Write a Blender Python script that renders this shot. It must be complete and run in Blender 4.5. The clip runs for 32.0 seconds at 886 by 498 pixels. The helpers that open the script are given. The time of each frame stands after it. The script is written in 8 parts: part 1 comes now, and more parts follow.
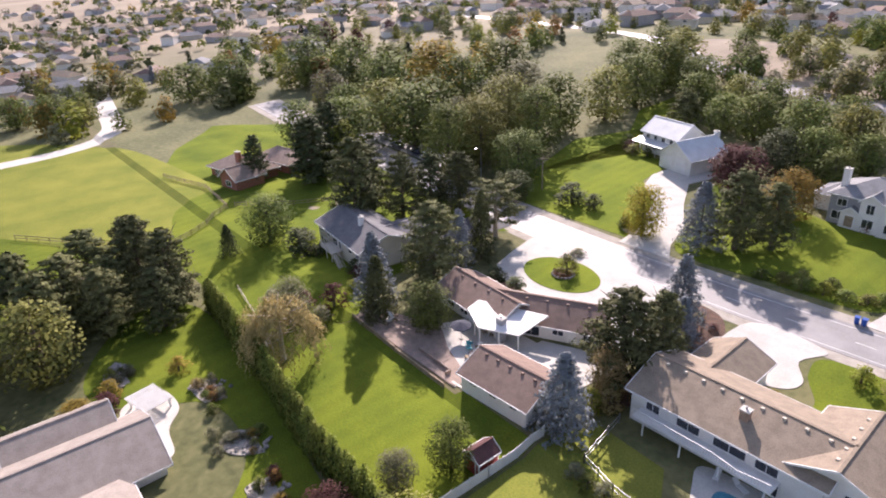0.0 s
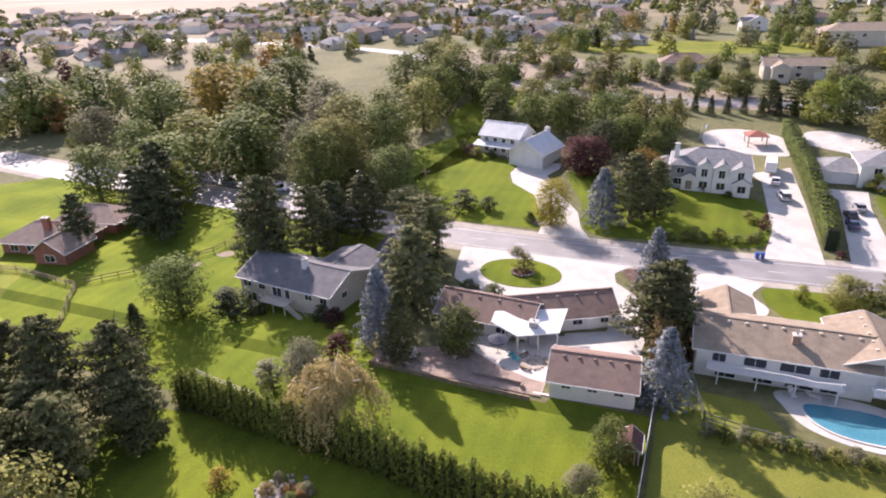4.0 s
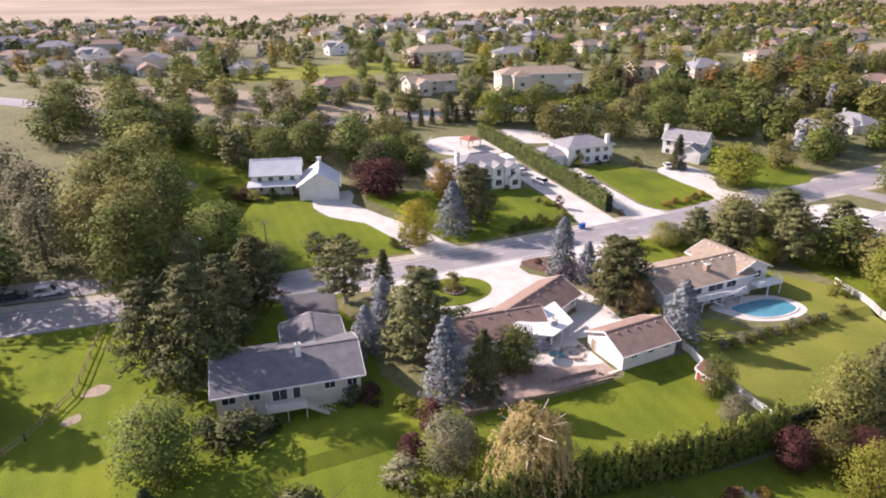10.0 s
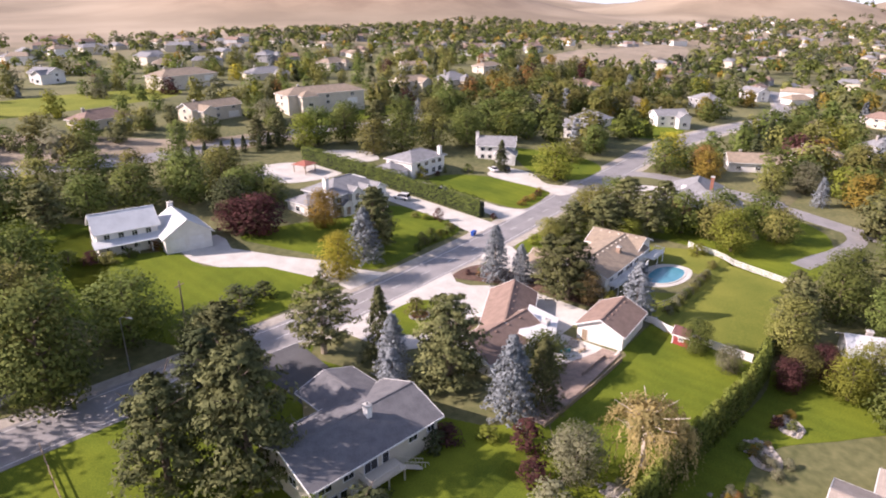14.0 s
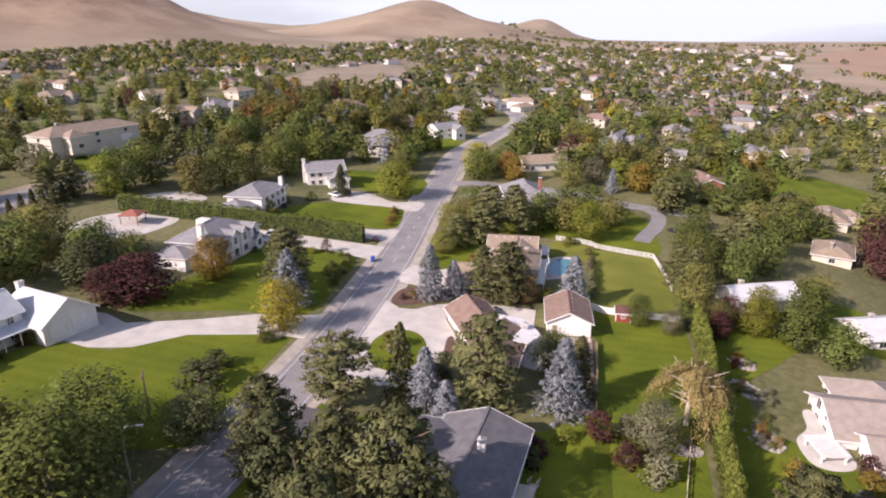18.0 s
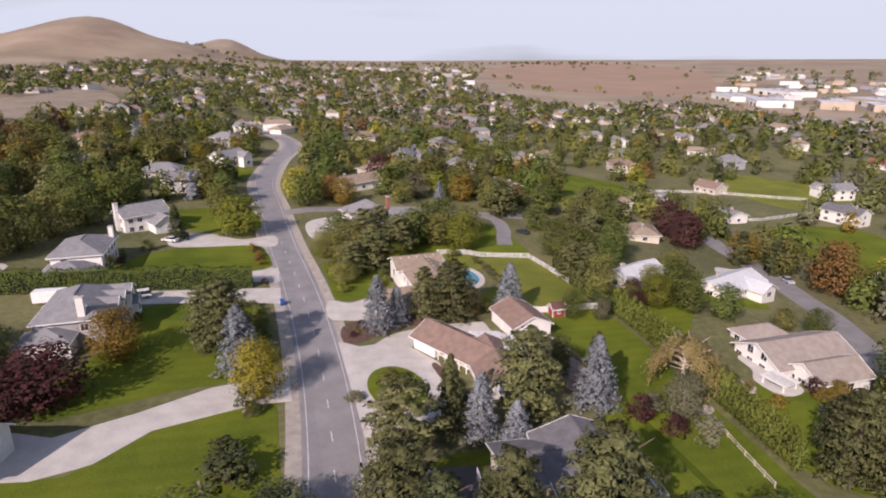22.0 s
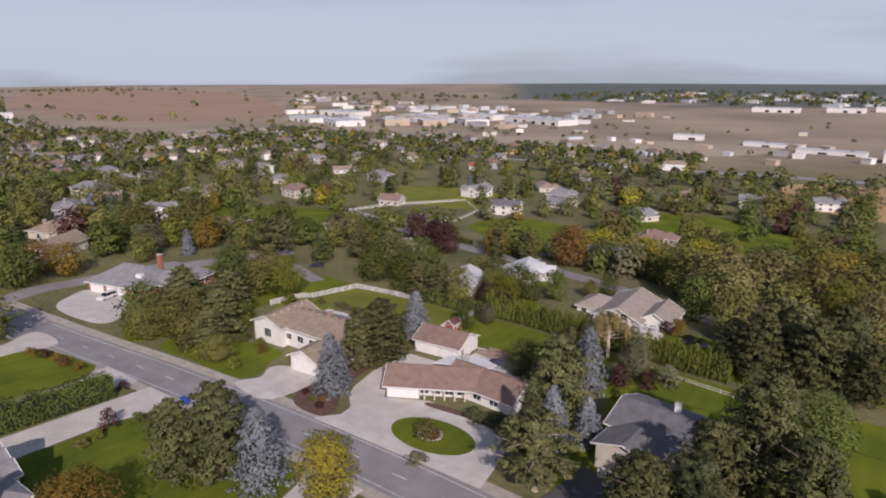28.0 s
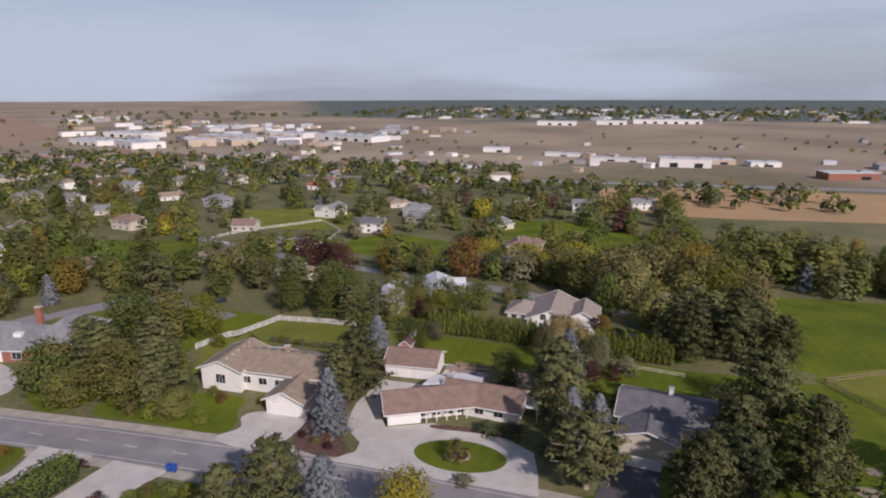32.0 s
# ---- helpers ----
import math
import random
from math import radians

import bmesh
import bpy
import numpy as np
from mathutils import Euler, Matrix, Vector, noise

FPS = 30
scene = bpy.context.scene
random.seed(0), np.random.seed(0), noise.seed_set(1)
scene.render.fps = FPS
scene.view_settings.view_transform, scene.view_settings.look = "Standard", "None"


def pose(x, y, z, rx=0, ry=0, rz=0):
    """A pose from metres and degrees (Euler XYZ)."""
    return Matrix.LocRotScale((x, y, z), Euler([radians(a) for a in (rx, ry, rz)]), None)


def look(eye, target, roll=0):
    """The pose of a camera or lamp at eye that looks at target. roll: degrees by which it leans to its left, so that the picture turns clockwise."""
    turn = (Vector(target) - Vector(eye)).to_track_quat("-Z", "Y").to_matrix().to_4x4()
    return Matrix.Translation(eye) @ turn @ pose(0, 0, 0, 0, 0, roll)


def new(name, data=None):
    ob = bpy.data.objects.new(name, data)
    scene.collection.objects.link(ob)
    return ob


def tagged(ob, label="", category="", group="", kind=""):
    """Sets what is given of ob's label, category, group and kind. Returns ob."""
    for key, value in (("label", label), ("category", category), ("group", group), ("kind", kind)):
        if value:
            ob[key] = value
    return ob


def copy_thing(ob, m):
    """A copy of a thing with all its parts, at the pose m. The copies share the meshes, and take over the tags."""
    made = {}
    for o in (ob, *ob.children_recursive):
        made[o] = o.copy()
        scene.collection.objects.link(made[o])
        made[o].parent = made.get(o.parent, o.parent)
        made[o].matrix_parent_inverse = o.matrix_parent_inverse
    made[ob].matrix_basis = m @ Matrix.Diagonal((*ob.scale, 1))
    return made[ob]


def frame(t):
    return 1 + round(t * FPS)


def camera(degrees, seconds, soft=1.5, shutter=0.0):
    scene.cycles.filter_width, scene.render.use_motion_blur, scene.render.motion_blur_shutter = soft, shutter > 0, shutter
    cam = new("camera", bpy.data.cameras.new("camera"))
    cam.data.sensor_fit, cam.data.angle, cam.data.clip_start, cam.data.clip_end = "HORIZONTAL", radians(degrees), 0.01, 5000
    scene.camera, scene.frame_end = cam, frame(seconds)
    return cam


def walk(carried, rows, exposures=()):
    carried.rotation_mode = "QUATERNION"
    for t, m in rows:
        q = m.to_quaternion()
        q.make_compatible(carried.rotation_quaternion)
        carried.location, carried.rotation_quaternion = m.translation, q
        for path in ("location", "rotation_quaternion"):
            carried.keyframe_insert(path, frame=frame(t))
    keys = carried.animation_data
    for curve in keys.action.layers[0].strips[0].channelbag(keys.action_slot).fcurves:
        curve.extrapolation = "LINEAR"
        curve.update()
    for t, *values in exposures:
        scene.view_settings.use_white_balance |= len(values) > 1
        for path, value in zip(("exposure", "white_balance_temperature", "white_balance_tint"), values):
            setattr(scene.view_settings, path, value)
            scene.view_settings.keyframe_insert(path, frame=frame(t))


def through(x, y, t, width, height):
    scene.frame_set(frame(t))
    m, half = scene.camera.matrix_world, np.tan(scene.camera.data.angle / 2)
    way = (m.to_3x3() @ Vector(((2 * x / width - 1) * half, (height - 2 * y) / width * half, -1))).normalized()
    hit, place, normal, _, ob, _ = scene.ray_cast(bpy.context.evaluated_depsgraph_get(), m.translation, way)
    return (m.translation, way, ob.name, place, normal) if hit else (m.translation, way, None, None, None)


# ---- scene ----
cam = camera(70.4, 32.0, 2.0)
PATH = [
    (0, (51.722, -75.09, 48.225), (50.292, -73.956, 47.405), -2.1),
    (0.5, (47.96, -78.906, 48.283), (46.604, -77.684, 47.465), -2.1),
    (1, (44.024, -82.677, 48.359), (42.747, -81.37, 47.545), -2.2),
    (1.5, (39.784, -86.288, 48.451), (38.593, -84.901, 47.641), -2.2),
    (2, (35.159, -89.655, 48.557), (34.06, -88.192, 47.749), -2.1),
    (2.5, (30.176, -92.659, 48.66), (29.173, -91.127, 47.855), -2.0),
    (3, (24.951, -95.227, 48.754), (24.051, -93.632, 47.951), -1.8),
    (3.5, (19.535, -97.334, 48.87), (18.742, -95.682, 48.069), -1.9),
    (5.5, (-2.554, -103.421, 50.002), (-2.893, -101.619, 49.204), -1.4),
    (6, (-8.269, -104.126, 50.119), (-8.49, -102.304, 49.324), -1.2),
    (6.5, (-14.104, -104.267, 50.181), (-14.204, -102.433, 49.391), -1.1),
    (7, (-19.97, -104.059, 50.257), (-19.949, -102.22, 49.472), -0.9),
    (7.5, (-25.759, -103.494, 50.345), (-25.621, -101.658, 49.563), -0.8),
    (8, (-31.433, -102.569, 50.467), (-31.177, -100.744, 49.689), -0.6),
    (8.5, (-37.077, -101.338, 50.593), (-36.701, -99.531, 49.821), -0.6),
    (9, (-42.662, -99.801, 50.716), (-42.17, -98.021, 49.949), -0.4),
    (9.5, (-48.081, -97.868, 50.813), (-47.476, -96.12, 50.051), -0.2),
    (10, (-53.331, -95.625, 50.895), (-52.615, -93.918, 50.138), -0.3),
    (10.5, (-58.376, -93.072, 50.957), (-57.552, -91.412, 50.206), -0.2),
    (11, (-63.177, -90.22, 51.015), (-62.251, -88.612, 50.271), -0.2),
    (11.5, (-67.719, -87.185, 51.03), (-66.693, -85.634, 50.292), -0.2),
    (12, (-72.012, -83.852, 51.06), (-70.895, -82.363, 50.328), -0.2),
    (12.5, (-76.197, -80.079, 51.118), (-74.986, -78.663, 50.392), -0.1),
    (13, (-80.176, -75.938, 51.208), (-78.88, -74.596, 50.486), -0.0),
    (13.5, (-84.014, -71.51, 51.287), (-82.634, -70.252, 50.571), -0.1),
    (14, (-87.455, -67.037, 51.355), (-86.001, -65.863, 50.644), 0.1),
    (14.5, (-90.508, -62.444, 51.427), (-88.981, -61.362, 50.721), 0.1),
    (16.5, (-100.561, -43.173, 52.05), (-98.813, -42.477, 51.372), 0.2),
    (17, (-102.666, -38.213, 52.086), (-100.878, -37.618, 51.415), -0.3),
    (17.5, (-104.256, -33.005, 52.106), (-102.435, -32.513, 51.443), -0.3),
    (18, (-105.426, -27.62, 52.141), (-103.576, -27.236, 51.485), -0.2),
    (18.5, (-106.167, -22.009, 52.17), (-104.295, -21.734, 51.522), -0.2),
    (19, (-106.546, -16.296, 52.218), (-104.659, -16.136, 51.577), -0.2),
    (19.5, (-106.605, -10.588, 52.285), (-104.709, -10.542, 51.65), -0.4),
    (20, (-106.264, -4.898, 52.345), (-104.367, -4.965, 51.715), -0.2),
    (20.5, (-105.597, 0.741, 52.393), (-103.705, 0.562, 51.77), -0.2),
    (21, (-104.6, 6.358, 52.46), (-102.72, 6.068, 51.843), -0.1),
    (21.5, (-103.327, 11.922, 52.553), (-101.465, 11.521, 51.943), -0.1),
    (22, (-101.739, 17.402, 52.688), (-99.902, 16.894, 52.084), -0.2),
    (22.5, (-99.922, 22.742, 52.867), (-98.115, 22.128, 52.267), -0.3),
    (23, (-97.832, 27.9, 53.065), (-96.061, 27.184, 52.47), -0.2),
    (23.5, (-95.401, 32.935, 53.244), (-93.674, 32.117, 52.654), -0.1),
    (24, (-92.6, 37.841, 53.388), (-90.924, 36.922, 52.801), 0.1),
    (24.5, (-89.46, 42.569, 53.534), (-87.84, 41.55, 52.954), 0.1),
    (25, (-86.043, 47.157, 53.659), (-84.485, 46.042, 53.085), -0.0),
    (25.5, (-82.389, 51.45, 53.773), (-80.895, 50.249, 53.204), 0.0),
    (27.5, (-66.847, 67.353, 54.569), (-65.656, 65.841, 54.023), 0.0),
    (28, (-62.944, 70.771, 54.675), (-61.834, 69.197, 54.136), -0.2),
    (28.5, (-58.991, 73.676, 54.809), (-57.959, 72.048, 54.277), -0.1),
    (29, (-54.995, 76.199, 54.951), (-54.039, 74.523, 54.427), -0.1),
    (29.5, (-51.035, 78.437, 55.078), (-50.154, 76.717, 54.562), -0.1),
    (30, (-47.215, 80.328, 55.187), (-46.405, 78.572, 54.677), -0.1),
    (30.5, (-43.604, 81.844, 55.267), (-42.863, 80.057, 54.761), -0.1),
    (31, (-40.186, 83.13, 55.323), (-39.51, 81.316, 54.823), -0.1),
    (31.5, (-36.963, 84.182, 55.375), (-36.348, 82.345, 54.878), -0.1),
    (32, (-33.873, 85.002, 55.437), (-33.315, 83.145, 54.945), -0.2),
]
walk(cam, [(t, look(eye, target, roll)) for t, eye, target, roll in PATH],
     exposures=[(0, 0.84, 6300, 28), (6, 0.96, 6350, 31), (11, 0.9, 6450, 31), (14, 0.84, 6450, 31), (19, 0.34, 6450, 31), (25, -0.2, 6300, 29), (32, -0.45, 6100, 26)])


# ---- world and sun ----
SUN_AZ = (-0.72, 0.69)
SUN_EL = radians(32)
world = bpy.data.worlds.new("sky")
scene.world = world
world.use_nodes = True
wn, wl = world.node_tree.nodes, world.node_tree.links
wn.clear()
w_out = wn.new("ShaderNodeOutputWorld")
w_bg = wn.new("ShaderNodeBackground")
w_bg.inputs["Strength"].default_value = 0.10
sky = wn.new("ShaderNodeTexSky")
sky.sky_type = 'NISHITA'
sky.sun_disc = False
sky.sun_elevation = SUN_EL
sky.sun_rotation = math.atan2(SUN_AZ[0], SUN_AZ[1])
sky.altitude = 200
sky.air_density, sky.dust_density, sky.ozone_density = 1.0, 1.8, 1.5
# thin high cloud over the blue
w_co = wn.new("ShaderNodeTexCoord")
w_map = wn.new("ShaderNodeMapping")
w_map.inputs["Scale"].default_value = (1.0, 1.0, 8.0)
w_noise = wn.new("ShaderNodeTexNoise")
w_noise.inputs["Scale"].default_value = 1.7
w_noise.inputs["Detail"].default_value = 6.0
w_ramp = wn.new("ShaderNodeValToRGB")
w_ramp.color_ramp.elements[0].position, w_ramp.color_ramp.elements[0].color = 0.40, (0.64, 0.64, 0.64, 1)
w_ramp.color_ramp.elements[1].position, w_ramp.color_ramp.elements[1].color = 0.54, (0.96, 0.96, 0.96, 1)
w_mix = wn.new("ShaderNodeMix")
w_mix.data_type = 'RGBA'
w_mix.inputs[7].default_value = (6.5, 7.55, 8.0, 1)
wl.new(w_co.outputs["Generated"], w_map.inputs[0])
wl.new(w_map.outputs[0], w_noise.inputs["Vector"])
wl.new(w_noise.outputs["Fac"], w_ramp.inputs[0])
w_sep = wn.new("ShaderNodeSeparateXYZ")
w_alt = wn.new("ShaderNodeMapRange")
w_alt.inputs[1].default_value, w_alt.inputs[2].default_value = 0.06, 0.4
w_alt.inputs[3].default_value, w_alt.inputs[4].default_value = 1.0, 0.12
w_mul = wn.new("ShaderNodeMath")
w_mul.operation = 'MULTIPLY'
wl.new(w_co.outputs["Generated"], w_sep.inputs[0])
wl.new(w_sep.outputs["Z"], w_alt.inputs[0])
wl.new(w_ramp.outputs[0], w_mul.inputs[0])
wl.new(w_alt.outputs[0], w_mul.inputs[1])
wl.new(w_mul.outputs[0], w_mix.inputs[0])
wl.new(sky.outputs[0], w_mix.inputs[6])
wl.new(w_mix.outputs[2], w_bg.inputs["Color"])
wl.new(w_bg.outputs[0], w_out.inputs["Surface"])

sun_data = bpy.data.lights.new("sun", 'SUN')
sun_data.energy, sun_data.angle, sun_data.color = 5.0, radians(0.8), (1.0, 0.92, 0.79)
sun = new("sun", sun_data)
SUN_DIR = Vector((SUN_AZ[0] * math.cos(SUN_EL), SUN_AZ[1] * math.cos(SUN_EL), math.sin(SUN_EL)))
sun.matrix_world = look(SUN_DIR * 100, (0, 0, 0))


# ---- materials ----
def mat(name, rgb, rgb2=None, rough=0.85, scale=2.0, fine=25.0, bump=0.15, metal=0.0, per_object=0.0, spec=0.35):
    """Two-scale variation between rgb and rgb2, with relief."""
    m = bpy.data.materials.new(name)
    m.use_nodes = True
    n, l = m.node_tree.nodes, m.node_tree.links
    p = n["Principled BSDF"]
    p.inputs["Roughness"].default_value = rough
    p.inputs["Metallic"].default_value = metal
    p.inputs["Specular IOR Level"].default_value = spec
    rgb2 = rgb2 or tuple(c * 0.72 for c in rgb)
    geo = n.new("ShaderNodeNewGeometry")
    big, small = n.new("ShaderNodeTexNoise"), n.new("ShaderNodeTexNoise")
    big.inputs["Scale"].default_value, small.inputs["Scale"].default_value = scale, fine
    big.inputs["Detail"].default_value, small.inputs["Detail"].default_value = 5.0, 3.0
    l.new(geo.outputs["Position"], big.inputs["Vector"])
    l.new(geo.outputs["Position"], small.inputs["Vector"])
    add = n.new("ShaderNodeMath")
    add.operation = 'MULTIPLY_ADD'
    add.inputs[1].default_value, add.inputs[2].default_value = 0.45, 0.0
    l.new(small.outputs["Fac"], add.inputs[0])
    tot = n.new("ShaderNodeMath")
    tot.operation = 'MULTIPLY_ADD'
    tot.inputs[1].default_value = 0.55
    l.new(big.outputs["Fac"], tot.inputs[0])
    l.new(add.outputs[0], tot.inputs[2])
    ramp = n.new("ShaderNodeValToRGB")
    ramp.color_ramp.elements[0].position, ramp.color_ramp.elements[0].color = 0.36, (*rgb2, 1)
    ramp.color_ramp.elements[1].position, ramp.color_ramp.elements[1].color = 0.62, (*rgb, 1)
    l.new(tot.outputs[0], ramp.inputs[0])
    colour = ramp.outputs[0]
    if per_object:
        info = n.new("ShaderNodeObjectInfo")
        hsv = n.new("ShaderNodeHueSaturation")
        rng = n.new("ShaderNodeMapRange")
        rng.inputs[3].default_value, rng.inputs[4].default_value = 1 - per_object, 1 + per_object
        l.new(info.outputs["Random"], rng.inputs[0])
        l.new(rng.outputs[0], hsv.inputs["Value"])
        l.new(colour, hsv.inputs["Color"])
        colour = hsv.outputs[0]
    l.new(colour, p.inputs["Base Color"])
    if bump:
        b = n.new("ShaderNodeBump")
        b.inputs["Strength"].default_value = bump
        b.inputs["Distance"].default_value = 0.05
        l.new(small.outputs["Fac"], b.inputs["Height"])
        l.new(b.outputs[0], p.inputs["Normal"])
    return m


def foliage(name, rgb, rgb2, through=0.4):
    """Leaves: colour varies from tree to tree and leaf to leaf, some light passes."""
    m = bpy.data.materials.new(name)
    m.use_nodes = True
    n, l = m.node_tree.nodes, m.node_tree.links
    p, out = n["Principled BSDF"], n["Material Output"]
    p.inputs["Roughness"].default_value = 0.75
    p.inputs["Specular IOR Level"].default_value = 0.1
    geo, info = n.new("ShaderNodeNewGeometry"), n.new("ShaderNodeObjectInfo")
    big = n.new("ShaderNodeTexNoise")
    big.inputs["Scale"].default_value, big.inputs["Detail"].default_value = 0.3, 4.0
    l.new(geo.outputs["Position"], big.inputs["Vector"])
    a = n.new("ShaderNodeMath")
    a.operation = 'MULTIPLY_ADD'
    a.inputs[1].default_value = 0.22
    l.new(geo.outputs["Random Per Island"], a.inputs[0])
    l.new(big.outputs["Fac"], a.inputs[2])
    ramp = n.new("ShaderNodeValToRGB")
    ramp.color_ramp.elements[0].position, ramp.color_ramp.elements[0].color = 0.36, (*rgb2, 1)
    ramp.color_ramp.elements[1].position, ramp.color_ramp.elements[1].color = 0.78, (*rgb, 1)
    l.new(a.outputs[0], ramp.inputs[0])
    hsv = n.new("ShaderNodeHueSaturation")
    r1, r2 = n.new("ShaderNodeMapRange"), n.new("ShaderNodeMapRange")
    r1.inputs[3].default_value, r1.inputs[4].default_value = 0.8, 1.2
    r2.inputs[3].default_value, r2.inputs[4].default_value = 0.492, 0.512
    l.new(info.outputs["Random"], r1.inputs[0])
    l.new(info.outputs["Random"], r2.inputs[0])
    l.new(r1.outputs[0], hsv.inputs["Value"])
    l.new(r2.outputs[0], hsv.inputs["Hue"])
    l.new(ramp.outputs[0], hsv.inputs["Color"])
    l.new(hsv.outputs[0], p.inputs["Base Color"])
    tr, mix = n.new("ShaderNodeBsdfTranslucent"), n.new("ShaderNodeMixShader")
    l.new(hsv.outputs[0], tr.inputs["Color"])
    mix.inputs[0].default_value = through
    l.new(p.outputs[0], mix.inputs[1])
    l.new(tr.outputs[0], mix.inputs[2])
    l.new(mix.outputs[0], out.inputs["Surface"])
    return m


ASPHALT = mat("asphalt", (0.30, 0.285, 0.28), (0.21, 0.20, 0.195), 0.6, 0.25, 6.0, spec=0.5)
ASPHALT_DARK = mat("dark asphalt", (0.12, 0.12, 0.125), (0.08, 0.08, 0.085), 0.9, 0.3, 6.0)
CONCRETE = mat("concrete", (0.60, 0.57, 0.52), (0.45, 0.43, 0.39), 0.85, 0.35, 5.0)
GRAVEL = mat("gravel verge", (0.46, 0.42, 0.36), (0.30, 0.27, 0.23), 0.95, 0.6, 9.0, 0.4)
BARK_MULCH = mat("bark mulch", (0.17, 0.10, 0.07), (0.08, 0.05, 0.04), 0.95, 1.2, 12.0, 0.5)
EARTH = mat("dry earth", (0.34, 0.275, 0.20), (0.21, 0.175, 0.125), 0.95, 0.06, 1.5, 0.3)
LAWN = mat("mown lawn", (0.155, 0.185, 0.02), (0.07, 0.105, 0.014), 0.95, 0.09, 5.0, 0.3, spec=0.08)
# mowing stripes
ln_, ll_ = LAWN.node_tree.nodes, LAWN.node_tree.links
l_p = ln_["Principled BSDF"]
l_wave, l_geo, l_hsv, l_rng = ln_.new("ShaderNodeTexWave"), ln_.new("ShaderNodeNewGeometry"), ln_.new("ShaderNodeHueSaturation"), ln_.new("ShaderNodeMapRange")
l_wave.bands_direction = 'X'
l_wave.inputs["Scale"].default_value, l_wave.inputs["Distortion"].default_value = 0.11, 1.0
l_wave.inputs["Detail"].default_value, l_wave.inputs["Detail Scale"].default_value = 3.0, 0.3
l_rng.inputs[3].default_value, l_rng.inputs[4].default_value = 0.96, 1.04
l_in = l_p.inputs["Base Color"].links[0].from_socket
ll_.new(l_geo.outputs["Position"], l_wave.inputs["Vector"])
ll_.new(l_wave.outputs["Fac"], l_rng.inputs[0])
ll_.new(l_rng.outputs[0], l_hsv.inputs["Value"])
ll_.new(l_in, l_hsv.inputs["Color"])
ll_.new(l_hsv.outputs[0], l_p.inputs["Base Color"])
LAWN_DRY = mat("dry lawn", (0.21, 0.215, 0.045), (0.12, 0.145, 0.028), 0.95, 0.1, 4.0, 0.3, spec=0.08)


def blades(m, share, gain):
    """Grass blades throw sunlight forward: a rough lobe beside the matt one."""
    n, l = m.node_tree.nodes, m.node_tree.links
    p, out = n["Principled BSDF"], n["Material Output"]
    gl, sc, mx = n.new("ShaderNodeBsdfAnisotropic"), n.new("ShaderNodeVectorMath"), n.new("ShaderNodeMixShader")
    sc.operation = 'SCALE'
    sc.inputs["Scale"].default_value = gain
    gl.inputs["Roughness"].default_value = 0.8
    l.new(p.inputs["Base Color"].links[0].from_socket, sc.inputs[0])
    l.new(sc.outputs[0], gl.inputs["Color"])
    mx.inputs[0].default_value = share
    l.new(p.outputs[0], mx.inputs[1])
    l.new(gl.outputs[0], mx.inputs[2])
    l.new(mx.outputs[0], out.inputs["Surface"])


blades(LAWN, 0.22, 1.8)
blades(LAWN_DRY, 0.3, 1.7)
PAVERS = mat("patio pavers", (0.36, 0.27, 0.22), (0.22, 0.17, 0.14), 0.85, 1.0, 7.0, 0.3)
STONE = mat("rockery stone", (0.42, 0.38, 0.34), (0.2, 0.18, 0.16), 0.9, 1.5, 9.0, 0.5, per_object=0.2)
WHITE_LINE = mat("road paint", (0.75, 0.75, 0.72), (0.5, 0.5, 0.48), 0.7, 1.5, 12.0)
WHITE = mat("white siding", (0.78, 0.76, 0.72), (0.66, 0.64, 0.6), 0.6, 0.6, 8.0, 0.05)
CREAM = mat("cream siding", (0.62, 0.56, 0.46), (0.52, 0.47, 0.39), 0.7, 0.6, 8.0, 0.05)
GREY_WALL = mat("grey siding", (0.36, 0.36, 0.37), (0.28, 0.28, 0.29), 0.7, 0.6, 8.0, 0.05)
BRICK_WALL = mat("red brick", (0.34, 0.15, 0.10), (0.24, 0.10, 0.07), 0.85, 2.0, 14.0, 0.2)
TAN_BRICK = mat("tan brick", (0.38, 0.27, 0.2), (0.28, 0.19, 0.14), 0.85, 2.0, 14.0, 0.2)
BROWN_ROOF = mat("brown shingle", (0.28, 0.195, 0.155), (0.19, 0.13, 0.105), 0.9, 0.8, 7.0, 0.5)
TAN_ROOF = mat("tan shingle", (0.34, 0.27, 0.20), (0.22, 0.175, 0.13), 0.9, 0.8, 7.0, 0.5)
GREY_ROOF = mat("grey shingle", (0.27, 0.27, 0.275), (0.18, 0.18, 0.185), 0.9, 0.8, 7.0, 0.5)
DARK_ROOF = mat("dark slate-grey shingle", (0.175, 0.172, 0.178), (0.115, 0.113, 0.12), 0.9, 0.8, 7.0, 0.5)
METAL_ROOF = mat("white metal roof", (0.60, 0.62, 0.63), (0.48, 0.50, 0.51), 0.45, 0.5, 5.0, 0.05)
RED_ROOF = mat("red roof", (0.36, 0.13, 0.09), (0.27, 0.10, 0.07), 0.8, 0.8, 7.0)
WHITE_PAINT = mat("white paint", (0.8, 0.79, 0.77), (0.7, 0.69, 0.67), 0.5, 1.0, 9.0, 0.04)
TIMBER = mat("weathered timber", (0.34, 0.26, 0.18), (0.2, 0.15, 0.1), 0.85, 1.5, 14.0, 0.2)
GLASS = mat("window glass", (0.03, 0.035, 0.045), (0.02, 0.022, 0.03), 0.06, 0.4, 2.0, 0.0, spec=0.9)
METAL = mat("galvanised metal", (0.45, 0.45, 0.46), (0.33, 0.33, 0.34), 0.4, 1.5, 9.0, 0.03, metal=0.9)
